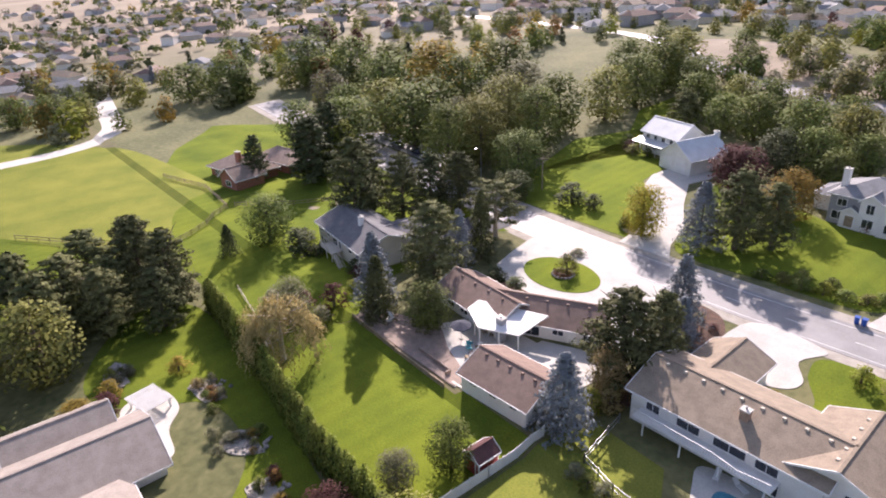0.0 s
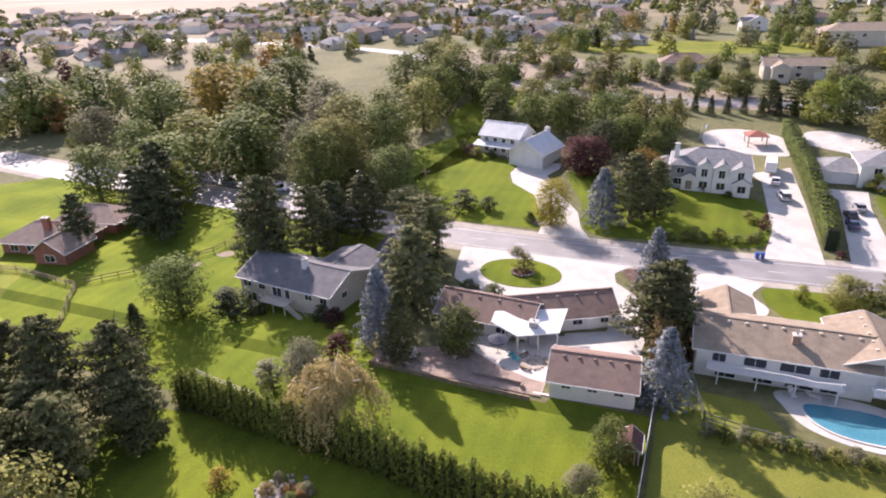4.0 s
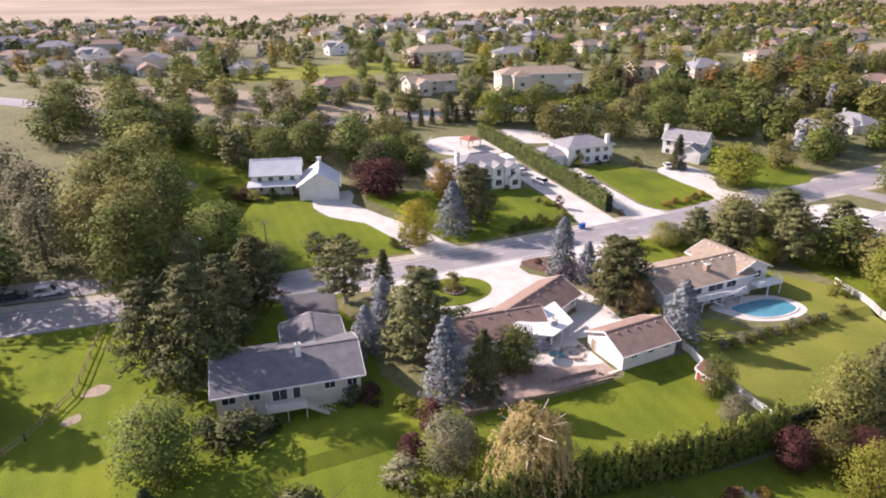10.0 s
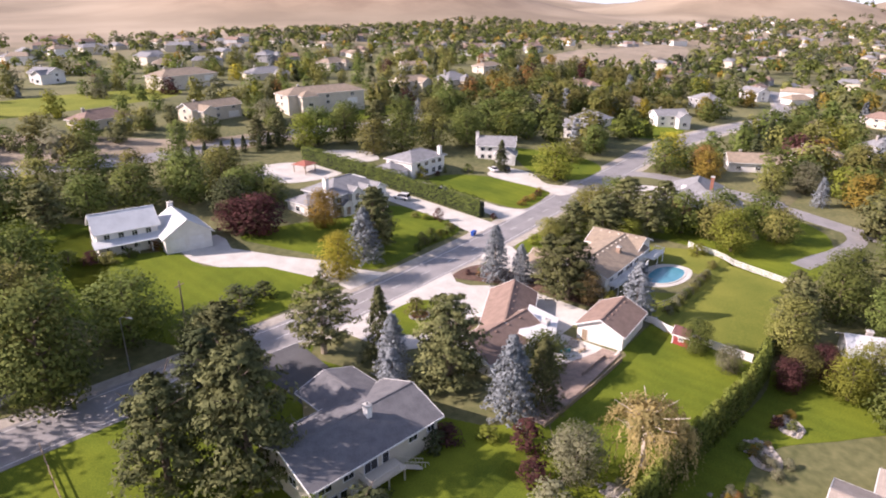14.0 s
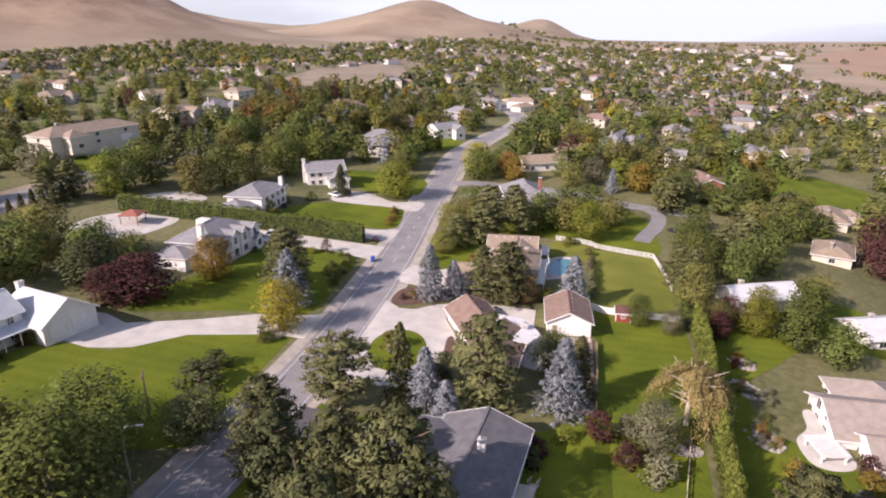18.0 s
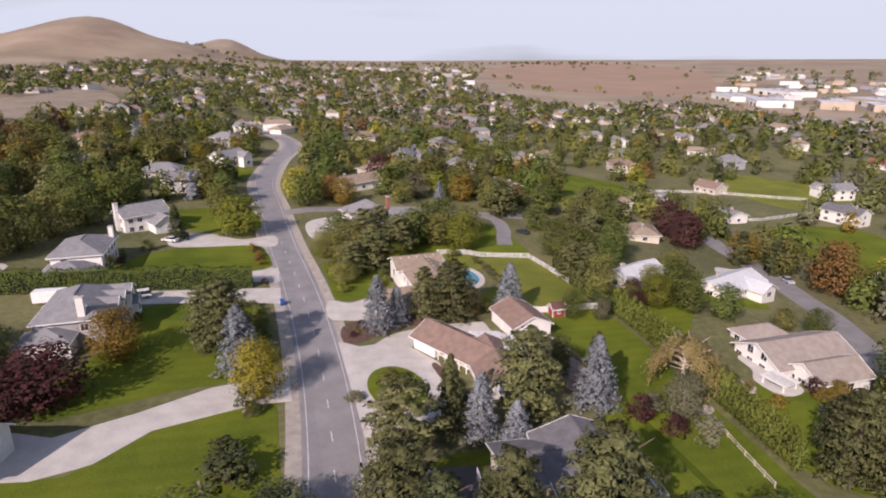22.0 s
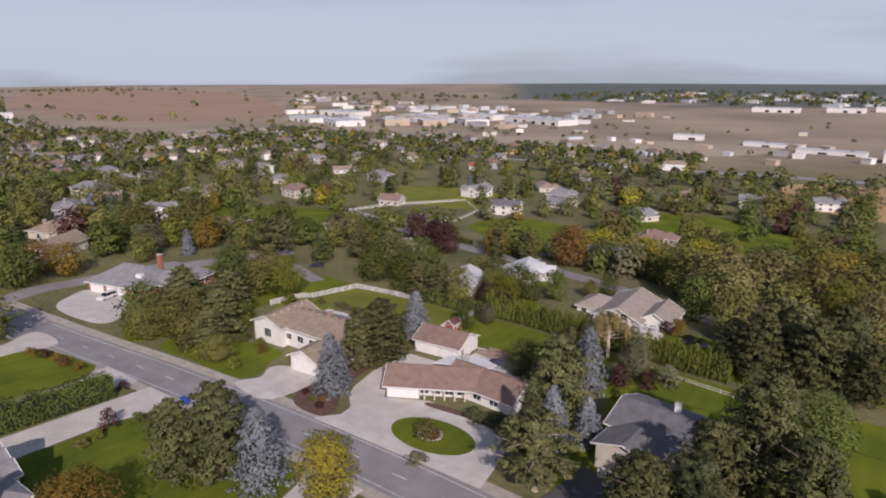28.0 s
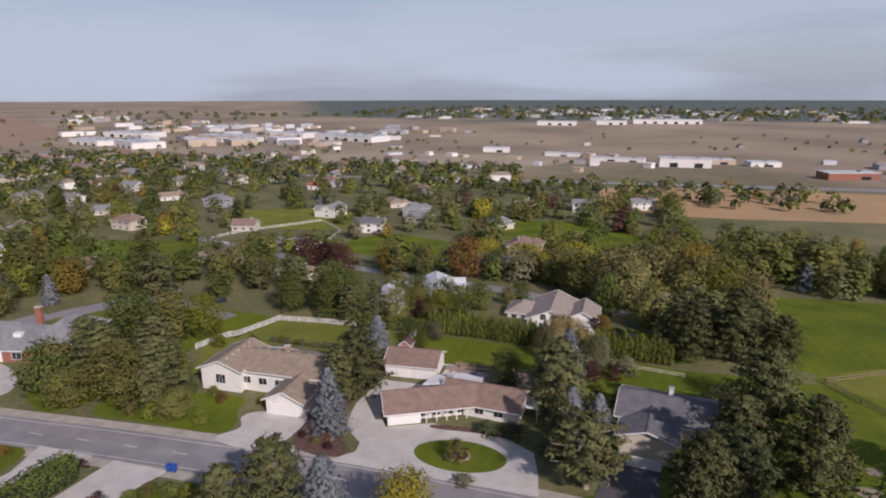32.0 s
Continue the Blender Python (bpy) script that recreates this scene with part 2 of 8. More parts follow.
BARK = mat("tree bark", (0.16, 0.12, 0.09), (0.08, 0.06, 0.045), 0.95, 3.0, 16.0, 0.5)
PALE_BARK = mat("pale bark", (0.45, 0.38, 0.3), (0.26, 0.21, 0.16), 0.9, 3.0, 16.0, 0.4)
WILLOW_BARK = mat("pale willow bark", (0.62, 0.54, 0.45), (0.4, 0.33, 0.26), 0.9, 3.0, 16.0, 0.4)
POOL_WATER = mat("pool water", (0.08, 0.27, 0.34), (0.06, 0.22, 0.29), 0.05, 0.6, 3.0, 0.05, spec=0.6)
BLUE_PLASTIC = mat("blue plastic", (0.03, 0.10, 0.42), (0.02, 0.07, 0.3), 0.5, 2.0, 9.0, 0.02)
RUBBER = mat("black rubber", (0.03, 0.03, 0.03), (0.02, 0.02, 0.02), 0.8, 2.0, 9.0, 0.05)
# near-black fill: the shade between hedge sprays put into a colour
HEDGE_SHADE_CORE = mat("shade-dark hedge core", (0.02, 0.03, 0.012), (0.012, 0.018, 0.008), 0.95, 2.0, 9.0)
LEAF = {
    "green": foliage("green leaves", (0.185, 0.215, 0.055), (0.065, 0.09, 0.024), 0.3),
    "olive": foliage("olive leaves", (0.27, 0.255, 0.075), (0.105, 0.11, 0.034), 0.3),
    "yellow": foliage("yellow autumn leaves", (0.50, 0.43, 0.055), (0.22, 0.20, 0.035)),
    "gold": foliage("golden autumn leaves", (0.38, 0.26, 0.055), (0.19, 0.15, 0.035)),
    "orange": foliage("orange autumn leaves", (0.31, 0.16, 0.06), (0.16, 0.095, 0.035)),
    "maroon": foliage("maroon leaves", (0.15, 0.065, 0.058), (0.07, 0.034, 0.034)),
    "poplar": foliage("pale poplar leaves", (0.37, 0.33, 0.135), (0.19, 0.18, 0.07)),
    "straw": foliage("straw-yellow willow leaves", (0.42, 0.31, 0.14), (0.22, 0.18, 0.075)),
    "lime": foliage("lime-green leaves", (0.29, 0.30, 0.05), (0.14, 0.165, 0.03)),
    "pine": foliage("pine needles", (0.2, 0.2, 0.08), (0.062, 0.072, 0.03), 0.12),
    "yew": foliage("dark olive pine needles", (0.145, 0.15, 0.06), (0.046, 0.055, 0.023), 0.1),
    "fir": foliage("dark fir needles", (0.1, 0.115, 0.05), (0.036, 0.045, 0.02), 0.1),
    "blue": foliage("blue spruce needles", (0.285, 0.31, 0.325), (0.14, 0.16, 0.175), 0.15),
    "thuja": foliage("arborvitae sprays", (0.20, 0.225, 0.045), (0.095, 0.12, 0.025), 0.2),
    "hedge": foliage("clipped hedge sprays", (0.13, 0.155, 0.035), (0.06, 0.08, 0.018), 0.2),
    "grey": foliage("grey-green leaves", (0.27, 0.26, 0.16), (0.13, 0.135, 0.075)),
}


# ---- geometry helpers ----
def gz(y):
    """Height of the ground near the houses; it falls and rises across the road."""
    z = 0.08 * min(max(y - 14, 0), 66) + 0.09 * min(max(y - 80, 0), 110) + 0.02 * min(max(y - 190, 0), 400)
    z -= min(max((6 - y) / 12, 0), 1) + 0.4 * min(max(-33.2 - y, 0), 2) + 0.035 * min(max(-36 - y, 0), 34)
    return z - 0.12 * min(max(-70 - y, 0), 90) - 0.02 * min(max(-160 - y, 0), 700)


KINKS = (-860, -160, -70, -36, -35.2, -33.2, -6, 6, 14, 80, 190, 590)


def hills(x, y):
    def bump(cx, cy, h, sx, sy):
        return h * math.exp(-((x - cx) / sx) ** 2 - ((y - cy) / sy) ** 2)
    z = bump(2520, 600, 145, 400, 360) + bump(1150, 1200, 215, 400, 370) + bump(500, 2300, 150, 900, 600)
    z += bump(4300, 260, 128, 230, 230) + bump(3700, 1150, 110, 700, 380) + bump(-700, -4500, 10, 2200, 400)
    z += bump(2300, 1700, 115, 600, 500)
    return z * (1 + 0.10 * math.sin(x / 95 + 1.3 * math.sin(y / 130)) * math.sin(y / 80 + 0.4) + 0.07 * math.sin(x / 37 + y / 55))


def mesh_object(name, me, parent=None, label=""):
    ob = new(name, me)
    if parent is not None:
        ob.parent = parent
    if label:
        ob["label"] = label
    return ob


def part(name, bm, material, parent, label=""):
    me = bpy.data.meshes.new(name)
    bm.to_mesh(me)
    bm.free()
    me.materials.append(material)
    return mesh_object(name, me, parent, label)


def thing(name, x, y, z, ang=0.0, label="", category="", group="", kind=""):
    e = new(name)
    e.empty_display_size = 0.5
    e.matrix_basis = pose(x, y, z, 0, 0, ang)
    return tagged(e, label, category, group, kind)


def box(bm, x0, x1, y0, y1, z0, z1, m=None):
    v = [bm.verts.new(Vector(c) if m is None else m @ Vector(c)) for c in
         ((x0, y0, z0), (x1, y0, z0), (x1, y1, z0), (x0, y1, z0), (x0, y0, z1), (x1, y0, z1), (x1, y1, z1), (x0, y1, z1))]
    for f in ((3, 2, 1, 0), (4, 5, 6, 7), (0, 1, 5, 4), (1, 2, 6, 5), (2, 3, 7, 6), (3, 0, 4, 7)):
        bm.faces.new([v[i] for i in f])
    return v


def tube(bm, pts, radii, n=7):
    """A tapered limb along pts."""
    rings = []
    for i, (p, r) in enumerate(zip(pts, radii)):
        p = Vector(p)
        d = (Vector(pts[min(i + 1, len(pts) - 1)]) - Vector(pts[max(i - 1, 0)])).normalized()
        a = d.orthogonal().normalized()
        b = d.cross(a)
        rings.append([bm.verts.new(p + (a * math.cos(k * math.tau / n) + b * math.sin(k * math.tau / n)) * r) for k in range(n)])
    for s, t in zip(rings, rings[1:]):
        for k in range(n):
            bm.faces.new((s[k], s[(k + 1) % n], t[(k + 1) % n], t[k]))
    bm.faces.new(rings[-1])
    bm.faces.new(rings[0][::-1])


def prism(bm, pts, z0, z1, m=None):
    """An upright prism over a convex or concave outline."""
    lo = [bm.verts.new(Vector((x, y, z0)) if m is None else m @ Vector((x, y, z0))) for x, y in pts]
    hi = [bm.verts.new(Vector((x, y, z1)) if m is None else m @ Vector((x, y, z1))) for x, y in pts]
    n = len(pts)
    bm.faces.new(lo[::-1])
    bm.faces.new(hi)
    for i in range(n):
        bm.faces.new((lo[i], lo[(i + 1) % n], hi[(i + 1) % n], hi[i]))


def area(pts):
    return 0.5 * sum(a[0] * b[1] - b[0] * a[1] for a, b in zip(pts, pts[1:] + pts[:1]))


def smooth_ring(pts, steps=5):
    """A closed outline rounded through pts."""
    out, n = [], len(pts)
    for i in range(n):
        p0, p1, p2, p3 = (Vector(pts[(i + k) % n]) for k in (-1, 0, 1, 2))
        for s in range(steps):
            t = s / steps
            out.append(tuple(0.5 * (2 * p1 + (p2 - p0) * t + (2 * p0 - 5 * p1 + 4 * p2 - p3) * t * t + (3 * p1 - p0 - 3 * p2 + p3) * t ** 3)))
    return out


def drape(name, pts, lift, material, label="", category="", kind="structure", thick=0.25):
    """A sheet over the ground with the outline pts, lift metres above it, with a skirt down into the ground."""
    pts = [tuple(p) for p in pts]
    if area(pts) < 0:
        pts = pts[::-1]
    bm = bmesh.new()
    top = bm.faces.new([bm.verts.new((x, y, 0)) for x, y in pts])
    low = bmesh.ops.extrude_face_region(bm, geom=[top])
    for v in [g for g in low["geom"] if isinstance(g, bmesh.types.BMVert)]:
        v.co.z = -thick
    bmesh.ops.recalc_face_normals(bm, faces=bm.faces)
    ys = [p[1] for p in pts]
    for k in KINKS:
        if min(ys) < k < max(ys):
            bmesh.ops.bisect_plane(bm, geom=bm.verts[:] + bm.edges[:] + bm.faces[:], plane_co=(0, k, 0), plane_no=(0, 1, 0))
    for v in bm.verts:
        v.co.z += gz(v.co.y) + lift
    me = bpy.data.meshes.new(name)
    bm.to_mesh(me)
    bm.free()
    me.materials.append(material)
    return tagged(mesh_object(name, me), label, category, "", kind)


def ribbon(line, width):
    """The outline of a strip of that width along a line."""
    left, right = [], []
    for i, p in enumerate(line):
        a, b = Vector(line[max(i - 1, 0)]), Vector(line[min(i + 1, len(line) - 1)])
        d = (b - a).normalized()
        nrm = Vector((-d.y, d.x)) * width / 2
        left.append(tuple(Vector(p) + nrm))
        right.append(tuple(Vector(p) - nrm))
    return right + left[::-1]


def curve_line(pts, steps=6):
    out, n = [], len(pts)
    for i in range(n - 1):
        p0, p1, p2, p3 = (Vector(pts[min(max(i + k, 0), n - 1)]) for k in (-1, 0, 1, 2))
        for s in range(steps):
            t = s / steps
            out.append(tuple(0.5 * (2 * p1 + (p2 - p0) * t + (2 * p0 - 5 * p1 + 4 * p2 - p3) * t * t + (3 * p1 - p0 - 3 * p2 + p3) * t ** 3)))
    return out + [tuple(pts[-1])]


# ---- ground ----
def build_ground():
    def axis(extra):
        a = [0.0]
        step = 14.0
        while a[-1] < 4700:
            a.append(a[-1] + step)
            if a[-1] > 280:
                step *= 1.13
        a = sorted(set([-v for v in a] + a) | set(extra))
        return [v for i, v in enumerate(a)]
    xs, ys = axis(()), axis(KINKS)
    nx = len(xs)
    verts = [(x, y, gz(y) + hills(x, y)) for y in ys for x in xs]
    faces = [(j * nx + i, j * nx + i + 1, (j + 1) * nx + i + 1, (j + 1) * nx + i) for j in range(len(ys) - 1) for i in range(nx - 1)]
    me = bpy.data.meshes.new("ground")
    me.from_pydata(verts, [], faces)
    me.polygons.foreach_set("use_smooth", [True] * len(faces))
    m = mat("rough grass and dry hills", (0.185, 0.175, 0.075), (0.08, 0.09, 0.032), 0.95, 0.045, 0.8, 0.4)
    n, l = m.node_tree.nodes, m.node_tree.links
    p = n["Principled BSDF"]
    green = p.inputs["Base Color"].links[0].from_socket
    geo = n.new("ShaderNodeNewGeometry")
    dry = n.new("ShaderNodeTexNoise")
    dry.inputs["Scale"].default_value, dry.inputs["Detail"].default_value = 0.004, 6.0
    l.new(geo.outputs["Position"], dry.inputs["Vector"])
    tan = n.new("ShaderNodeValToRGB")
    tan.color_ramp.elements[0].position, tan.color_ramp.elements[0].color = 0.35, (0.22, 0.175, 0.12, 1)
    tan.color_ramp.elements[1].position, tan.color_ramp.elements[1].color = 0.65, (0.36, 0.29, 0.205, 1)
    l.new(dry.outputs["Fac"], tan.inputs[0])
    # the watered ground round the houses gives way to dry steppe farther out
    ln = n.new("ShaderNodeVectorMath")
    ln.operation = 'DISTANCE'
    ln.inputs[1].default_value = (120, -30, 0)
    l.new(geo.outputs["Position"], ln.inputs[0])
    wob = n.new("ShaderNodeMath")
    wob.operation = 'MULTIPLY_ADD'
    wob.inputs[1].default_value = 500.0
    l.new(dry.outputs["Fac"], wob.inputs[0])
    l.new(ln.outputs["Value"], wob.inputs[2])
    edge = n.new("ShaderNodeMapRange")
    edge.inputs[1].default_value, edge.inputs[2].default_value = 620, 860
    l.new(wob.outputs[0], edge.inputs[0])
    mx = n.new("ShaderNodeMix")
    mx.data_type = 'RGBA'
    l.new(edge.outputs[0], mx.inputs[0])
    l.new(green, mx.inputs[6])
    l.new(tan.outputs[0], mx.inputs[7])
    # bare reddish slopes above the plain
    sep_h, slope = n.new("ShaderNodeSeparateXYZ"), n.new("ShaderNodeMapRange")
    l.new(geo.outputs["Normal"], sep_h.inputs[0])
    slope.inputs[1].default_value, slope.inputs[2].default_value = 0.995, 0.93
    l.new(sep_h.outputs["Z"], slope.inputs[0])
    mx3 = n.new("ShaderNodeMix")
    mx3.data_type = 'RGBA'
    rough_n, rough_r = n.new("ShaderNodeTexNoise"), n.new("ShaderNodeValToRGB")
    rough_n.inputs["Scale"].default_value, rough_n.inputs["Detail"].default_value, rough_n.inputs["Roughness"].default_value = 0.012, 9.0, 0.65
    rough_r.color_ramp.elements[0].position, rough_r.color_ramp.elements[0].color = 0.38, (0.21, 0.14, 0.095, 1)
    rough_r.color_ramp.elements[1].position, rough_r.color_ramp.elements[1].color = 0.62, (0.36, 0.265, 0.18, 1)
    l.new(geo.outputs["Position"], rough_n.inputs["Vector"])
    l.new(rough_n.outputs["Fac"], rough_r.inputs[0])
    l.new(rough_r.outputs[0], mx3.inputs[7])
    l.new(slope.outputs[0], mx3.inputs[0])
    l.new(mx.outputs[2], mx3.inputs[6])
    mx = mx3
    # wooded valley far to the south
    sep, south = n.new("ShaderNodeSeparateXYZ"), n.new("ShaderNodeMapRange")
    l.new(geo.outputs["Position"], sep.inputs[0])
    wob2 = n.new("ShaderNodeMath")
    wob2.operation = 'MULTIPLY_ADD'
    wob2.inputs[1].default_value = 900.0
    l.new(dry.outputs["Fac"], wob2.inputs[0])
    l.new(sep.outputs["Y"], wob2.inputs[2])
    south.inputs[1].default_value, south.inputs[2].default_value = -1150, -1400
    l.new(wob2.outputs[0], south.inputs[0])
    mx2 = n.new("ShaderNodeMix")
    mx2.data_type = 'RGBA'
    mx2.inputs[7].default_value = (0.10, 0.12, 0.105, 1)
    across, west, both = n.new("ShaderNodeMath"), n.new("ShaderNodeMapRange"), n.new("ShaderNodeMath")
    across.operation, both.operation = 'MULTIPLY_ADD', 'MULTIPLY'
    across.inputs[1].default_value = 0.55
    l.new(sep.outputs["Y"], across.inputs[0])
    l.new(sep.outputs["X"], across.inputs[2])
    west.inputs[1].default_value, west.inputs[2].default_value = 120, -120
    l.new(across.outputs[0], west.inputs[0])
    l.new(south.outputs[0], both.inputs[0])
    l.new(west.outputs[0], both.inputs[1])
    l.new(both.outputs[0], mx2.inputs[0])
    l.new(mx.outputs[2], mx2.inputs[6])
    l.new(mx2.outputs[2], p.inputs["Base Color"])
    me.materials.append(m)
    tagged(mesh_object("ground", me), "rough green and dry tan ground with distant hills", "ground", "", "structure")


build_ground()
# ---- roads, drives and lawns ----
ROAD_LINE = curve_line([(-190, 28), (-140, 22), (-100, 18), (-70, 15.6), (-45, 13.6), (-25, 12.2), (-4, 11.7), (20, 12.2), (45, 13.6), (75, 16.0),
                        (122, 18.5), (165, 20.5), (215, 15), (290, 5), (380, 30)])
drape("verge", ribbon(ROAD_LINE, 13.0), 0.02, GRAVEL, "pale gravel verge along the road", "verge")
drape("road", ribbon(ROAD_LINE, 8.6), 0.05, ASPHALT, "grey asphalt road with worn white lines", "road")


def offset_line(line, d):
    out = []
    for i, p in enumerate(line):
        a, b = Vector(line[max(i - 1, 0)]), Vector(line[min(i + 1, len(line) - 1)])
        t = (b - a).normalized()
        out.append((p[0] - t.y * d, p[1] + t.x * d))
    return out


drape("road_line", ribbon(offset_line(ROAD_LINE, 3.45), 0.11), 0.057, WHITE_LINE, "worn white edge line", "road marking", thick=0.02)
drape("road_line", ribbon(offset_line(ROAD_LINE, -3.45), 0.11), 0.057, WHITE_LINE, "worn white edge line", "road marking", thick=0.02)
for k in range(16):
    x = -60 + k * 9.0
    near = [p for p in ROAD_LINE if abs(p[0] - x) < 12]
    yc = float(np.interp(x, [p[0] for p in ROAD_LINE], [p[1] for p in ROAD_LINE]))
    drape("road_dash", [(x, yc - 0.07), (x + 2.6, yc - 0.07), (x + 2.6, yc + 0.07), (x, yc + 0.07)], 0.057, WHITE_LINE,
          "faded white centre dash", "road marking", thick=0.02)
drape("parking_bay", [(-118, 26), (-95, 25), (-72, 23), (-66, 27), (-80, 31), (-112, 33)], 0.035, ASPHALT, "asphalt parking strip beside the road", "parking")
drape("road_upper", ribbon(curve_line([(-330, 240), (-200, 215), (-123, 190), (-80, 158), (-51, 140), (-20, 127), (10, 121), (60, 121), (110, 112), (170, 118), (260, 125)]), 9), 0.05,
      ASPHALT, "grey asphalt road on the upper bench", "road")
drape("embankment", smooth_ring([(-75, 150), (-45, 128), (-15, 122), (12, 115), (70, 115), (70, 128), (30, 131), (5, 150), (-30, 180), (-70, 200), (-100, 195)]), 0.02,
      EARTH, "bare dry earth bank beside the upper road", "earth bank")
drape("road_south", ribbon(curve_line([(-36, -87), (-12, -98), (4.5, -106), (17, -110), (31, -114.5), (50, -119.5), (72, -125), (96, -134), (130, -150), (166, -165)]), 8), 0.05,
      ASPHALT, "pale grey asphalt street behind the yards", "road")
drape("drive_ranch", smooth_ring([(20, -96.5), (30, -97), (41, -103), (36, -110), (26, -107.5), (19, -101)]), 0.07, CONCRETE, "pale concrete drive before the ranch house", "driveway")
drape("road_east", ribbon(curve_line([(113, 14), (116, 0), (114, -16), (108, -34), (101, -50), (96, -66)]), 7), 0.053, ASPHALT, "grey side street", "road")
drape("drive_patch", ribbon(curve_line([(100, -52), (92, -55), (80, -53), (72, -50), (64, -47.5)]), 4.5), 0.045, ASPHALT, "grey side drive behind the trees", "driveway")

drape("road_west", ribbon(curve_line([(-330, -5), (-236, -20), (-190, -30), (-178, -58), (-190, -92), (-240, -120)]), 8), 0.05, CONCRETE, "pale concrete road curving past the pasture", "road")
drape("field_red", smooth_ring([(980, -490), (940, -790), (1400, -1160), (2000, -1560), (2900, -1900), (4200, -2050), (3600, -1500), (2300, -820), (1600, -600)]), 0.3, mat("reddish ploughed field", (0.36, 0.25, 0.17), (0.28, 0.19, 0.13), 0.95, 0.01, 0.3, 0.2), "reddish-brown open field beyond the town", "field", thick=3)
drape("bare_lot", smooth_ring([(330, 172), (420, 138), (540, 144), (640, 188), (540, 226), (400, 212)]), 0.25, EARTH, "bare tan building lot among the far houses", "bare ground", thick=3)
drape("lawn_south", smooth_ring([(20, -140), (60, -150), (92, -170), (80, -200), (40, -190), (10, -165)]), 0.035, LAWN, "lawn among the southern houses", "lawn")
drape("lawn_south", smooth_ring([(-20, -190), (20, -205), (40, -240), (0, -262), (-40, -230)]), 0.035, LAWN, "lawn behind the southern houses", "lawn")
drape("lawn_south", smooth_ring([(120, -200), (180, -205), (190, -240), (140, -262), (105, -232)]), 0.035, LAWN_DRY, "dry lawn among the southern houses", "lawn")
drape("lawn_east", smooth_ring([(170, 30), (200, 26), (214, 44), (196, 58), (172, 50)]), 0.035, LAWN, "lawn along the eastern road", "lawn")
drape("lawn_north", smooth_ring([(-30, 196), (20, 196), (60, 205), (70, 232), (20, 240), (-40, 226)]), 0.035, LAWN_DRY, "dry lawn between the bench houses", "lawn")

# main house: circular drive and court
drape("driveway", [(-24.5, 7.6), (-23.4, 1), (-22, -4.4), (-17.6, -7.4), (-11, -8.4), (-3.5, -9.0), (3.8, -5.4), (6.4, -9.6), (6.2, -14.5), (0.5, -17), (0, -22.6),
                   (11.2, -22.4), (12.2, -12), (11.0, -5.6), (9.2, -2.2), (5.6, 1.2), (5.0, 4.2), (7.8, 7.8)], 0.075, CONCRETE,
      "sweeping pale concrete driveway round a planted island", "driveway")
drape("lawn_island", [(-11.0 + 7.4 * math.cos(a * math.tau / 40), 0.2 + 4.9 * math.sin(a * math.tau / 40)) for a in range(40)], 0.13, LAWN,
      "oval lawn island inside the circular drive", "lawn")
drape("mulch_bed", smooth_ring([(6.2, 5.6), (10, 7.0), (15, 5.6), (18, 0), (19, -10), (17.5, -20), (13.5, -21), (13.2, -10), (12, -4.5), (9.6, -0.6)]), 0.06, BARK_MULCH,
      "brown bark mulch bed under the spruces", "planting bed")
drape("mulch_bed", smooth_ring([(-17.6, -7.6), (-12, -7.9), (-4.4, -7.4), (-4.2, -8.6), (-11, -9.4), (-18, -9.6)]), 0.10, BARK_MULCH, "bark mulch strip by the house front", "planting bed")
drape("patio", [(-10.5, -18), (0.4, -18), (0.4, -33.3), (-3, -33.2), (-12, -30.6), (-13, -25)], 0.09, CONCRETE, "pale concrete patio behind the house", "patio")
drape("paver_patio", [(-24, -29.6), (-12.8, -25), (-7, -28.2), (-2, -30), (0.3, -30.2), (0.3, -33.35), (-24, -33.3)], 0.11, PAVERS, "reddish paver terrace", "patio")
# lawns
drape("lawn_main", [(-23, -33.7), (1.2, -34.0), (1.8, -33.0), (14.2, -33.0), (13.4, -50.6), (0, -51.0), (-22, -48.4), (-36, -47.4)], 0.04, LAWN, "bright green mown back lawn", "lawn")
drape("lawn_grey_house", [(-36, -47.4), (-23, -33.4), (-29, -27), (-31.5, -20), (-30, -5), (-33, 4), (-30, 6.5), (-40, 8.5), (-60, 11.2), (-75, 13.2), (-110, 16), (-150, 20), (-172, 0),
                          (-150, -20), (-110, -40), (-75, -47), (-46, -46.5)], 0.03, LAWN, "wide mown lawn round the grey house", "lawn")
drape("lawn_field", smooth_ring([(-104, -26), (-95, -38), (-72, -49), (-100, -66), (-150, -90), (-215, -80), (-200, -52), (-165, -32), (-125, -26)]), 0.045, LAWN_DRY, "sunlit pasture", "field")
drape("lawn_pool", [(14.6, -32), (14.4, -49.8), (30, -51), (50.5, -49.5), (56.8, -27), (50, -14), (44, -22), (42, -33), (30, -33), (26, -26), (17, -25.5)], 0.04, LAWN_DRY, "mown lawn behind the house with the pool", "lawn")
drape("lawn_tan_front", smooth_ring([(30, 6.0), (44, 6.2), (55, 6.0), (58, -6), (47, -6.5), (34, -8), (31.5, -3), (28.8, 1.5)]), 0.04, LAWN, "front lawn of the tan-roofed house", "lawn")
drape("drive_tan", smooth_ring([(18.4, 7.6), (18.4, -5), (27, -4), (29.2, -1), (27.0, 3), (28.5, 7.6)]), 0.075, CONCRETE, "concrete drive to the double garage", "driveway")
drape("pool_deck", smooth_ring([(28.4, -22.6), (29.2, -26.0), (31.2, -29.2), (35, -31.0), (39.5, -31.4), (43.6, -30), (44.2, -26.4), (41, -22.8), (34, -21.6)]), 0.06, CONCRETE, "pale concrete deck round the pool", "pool deck")
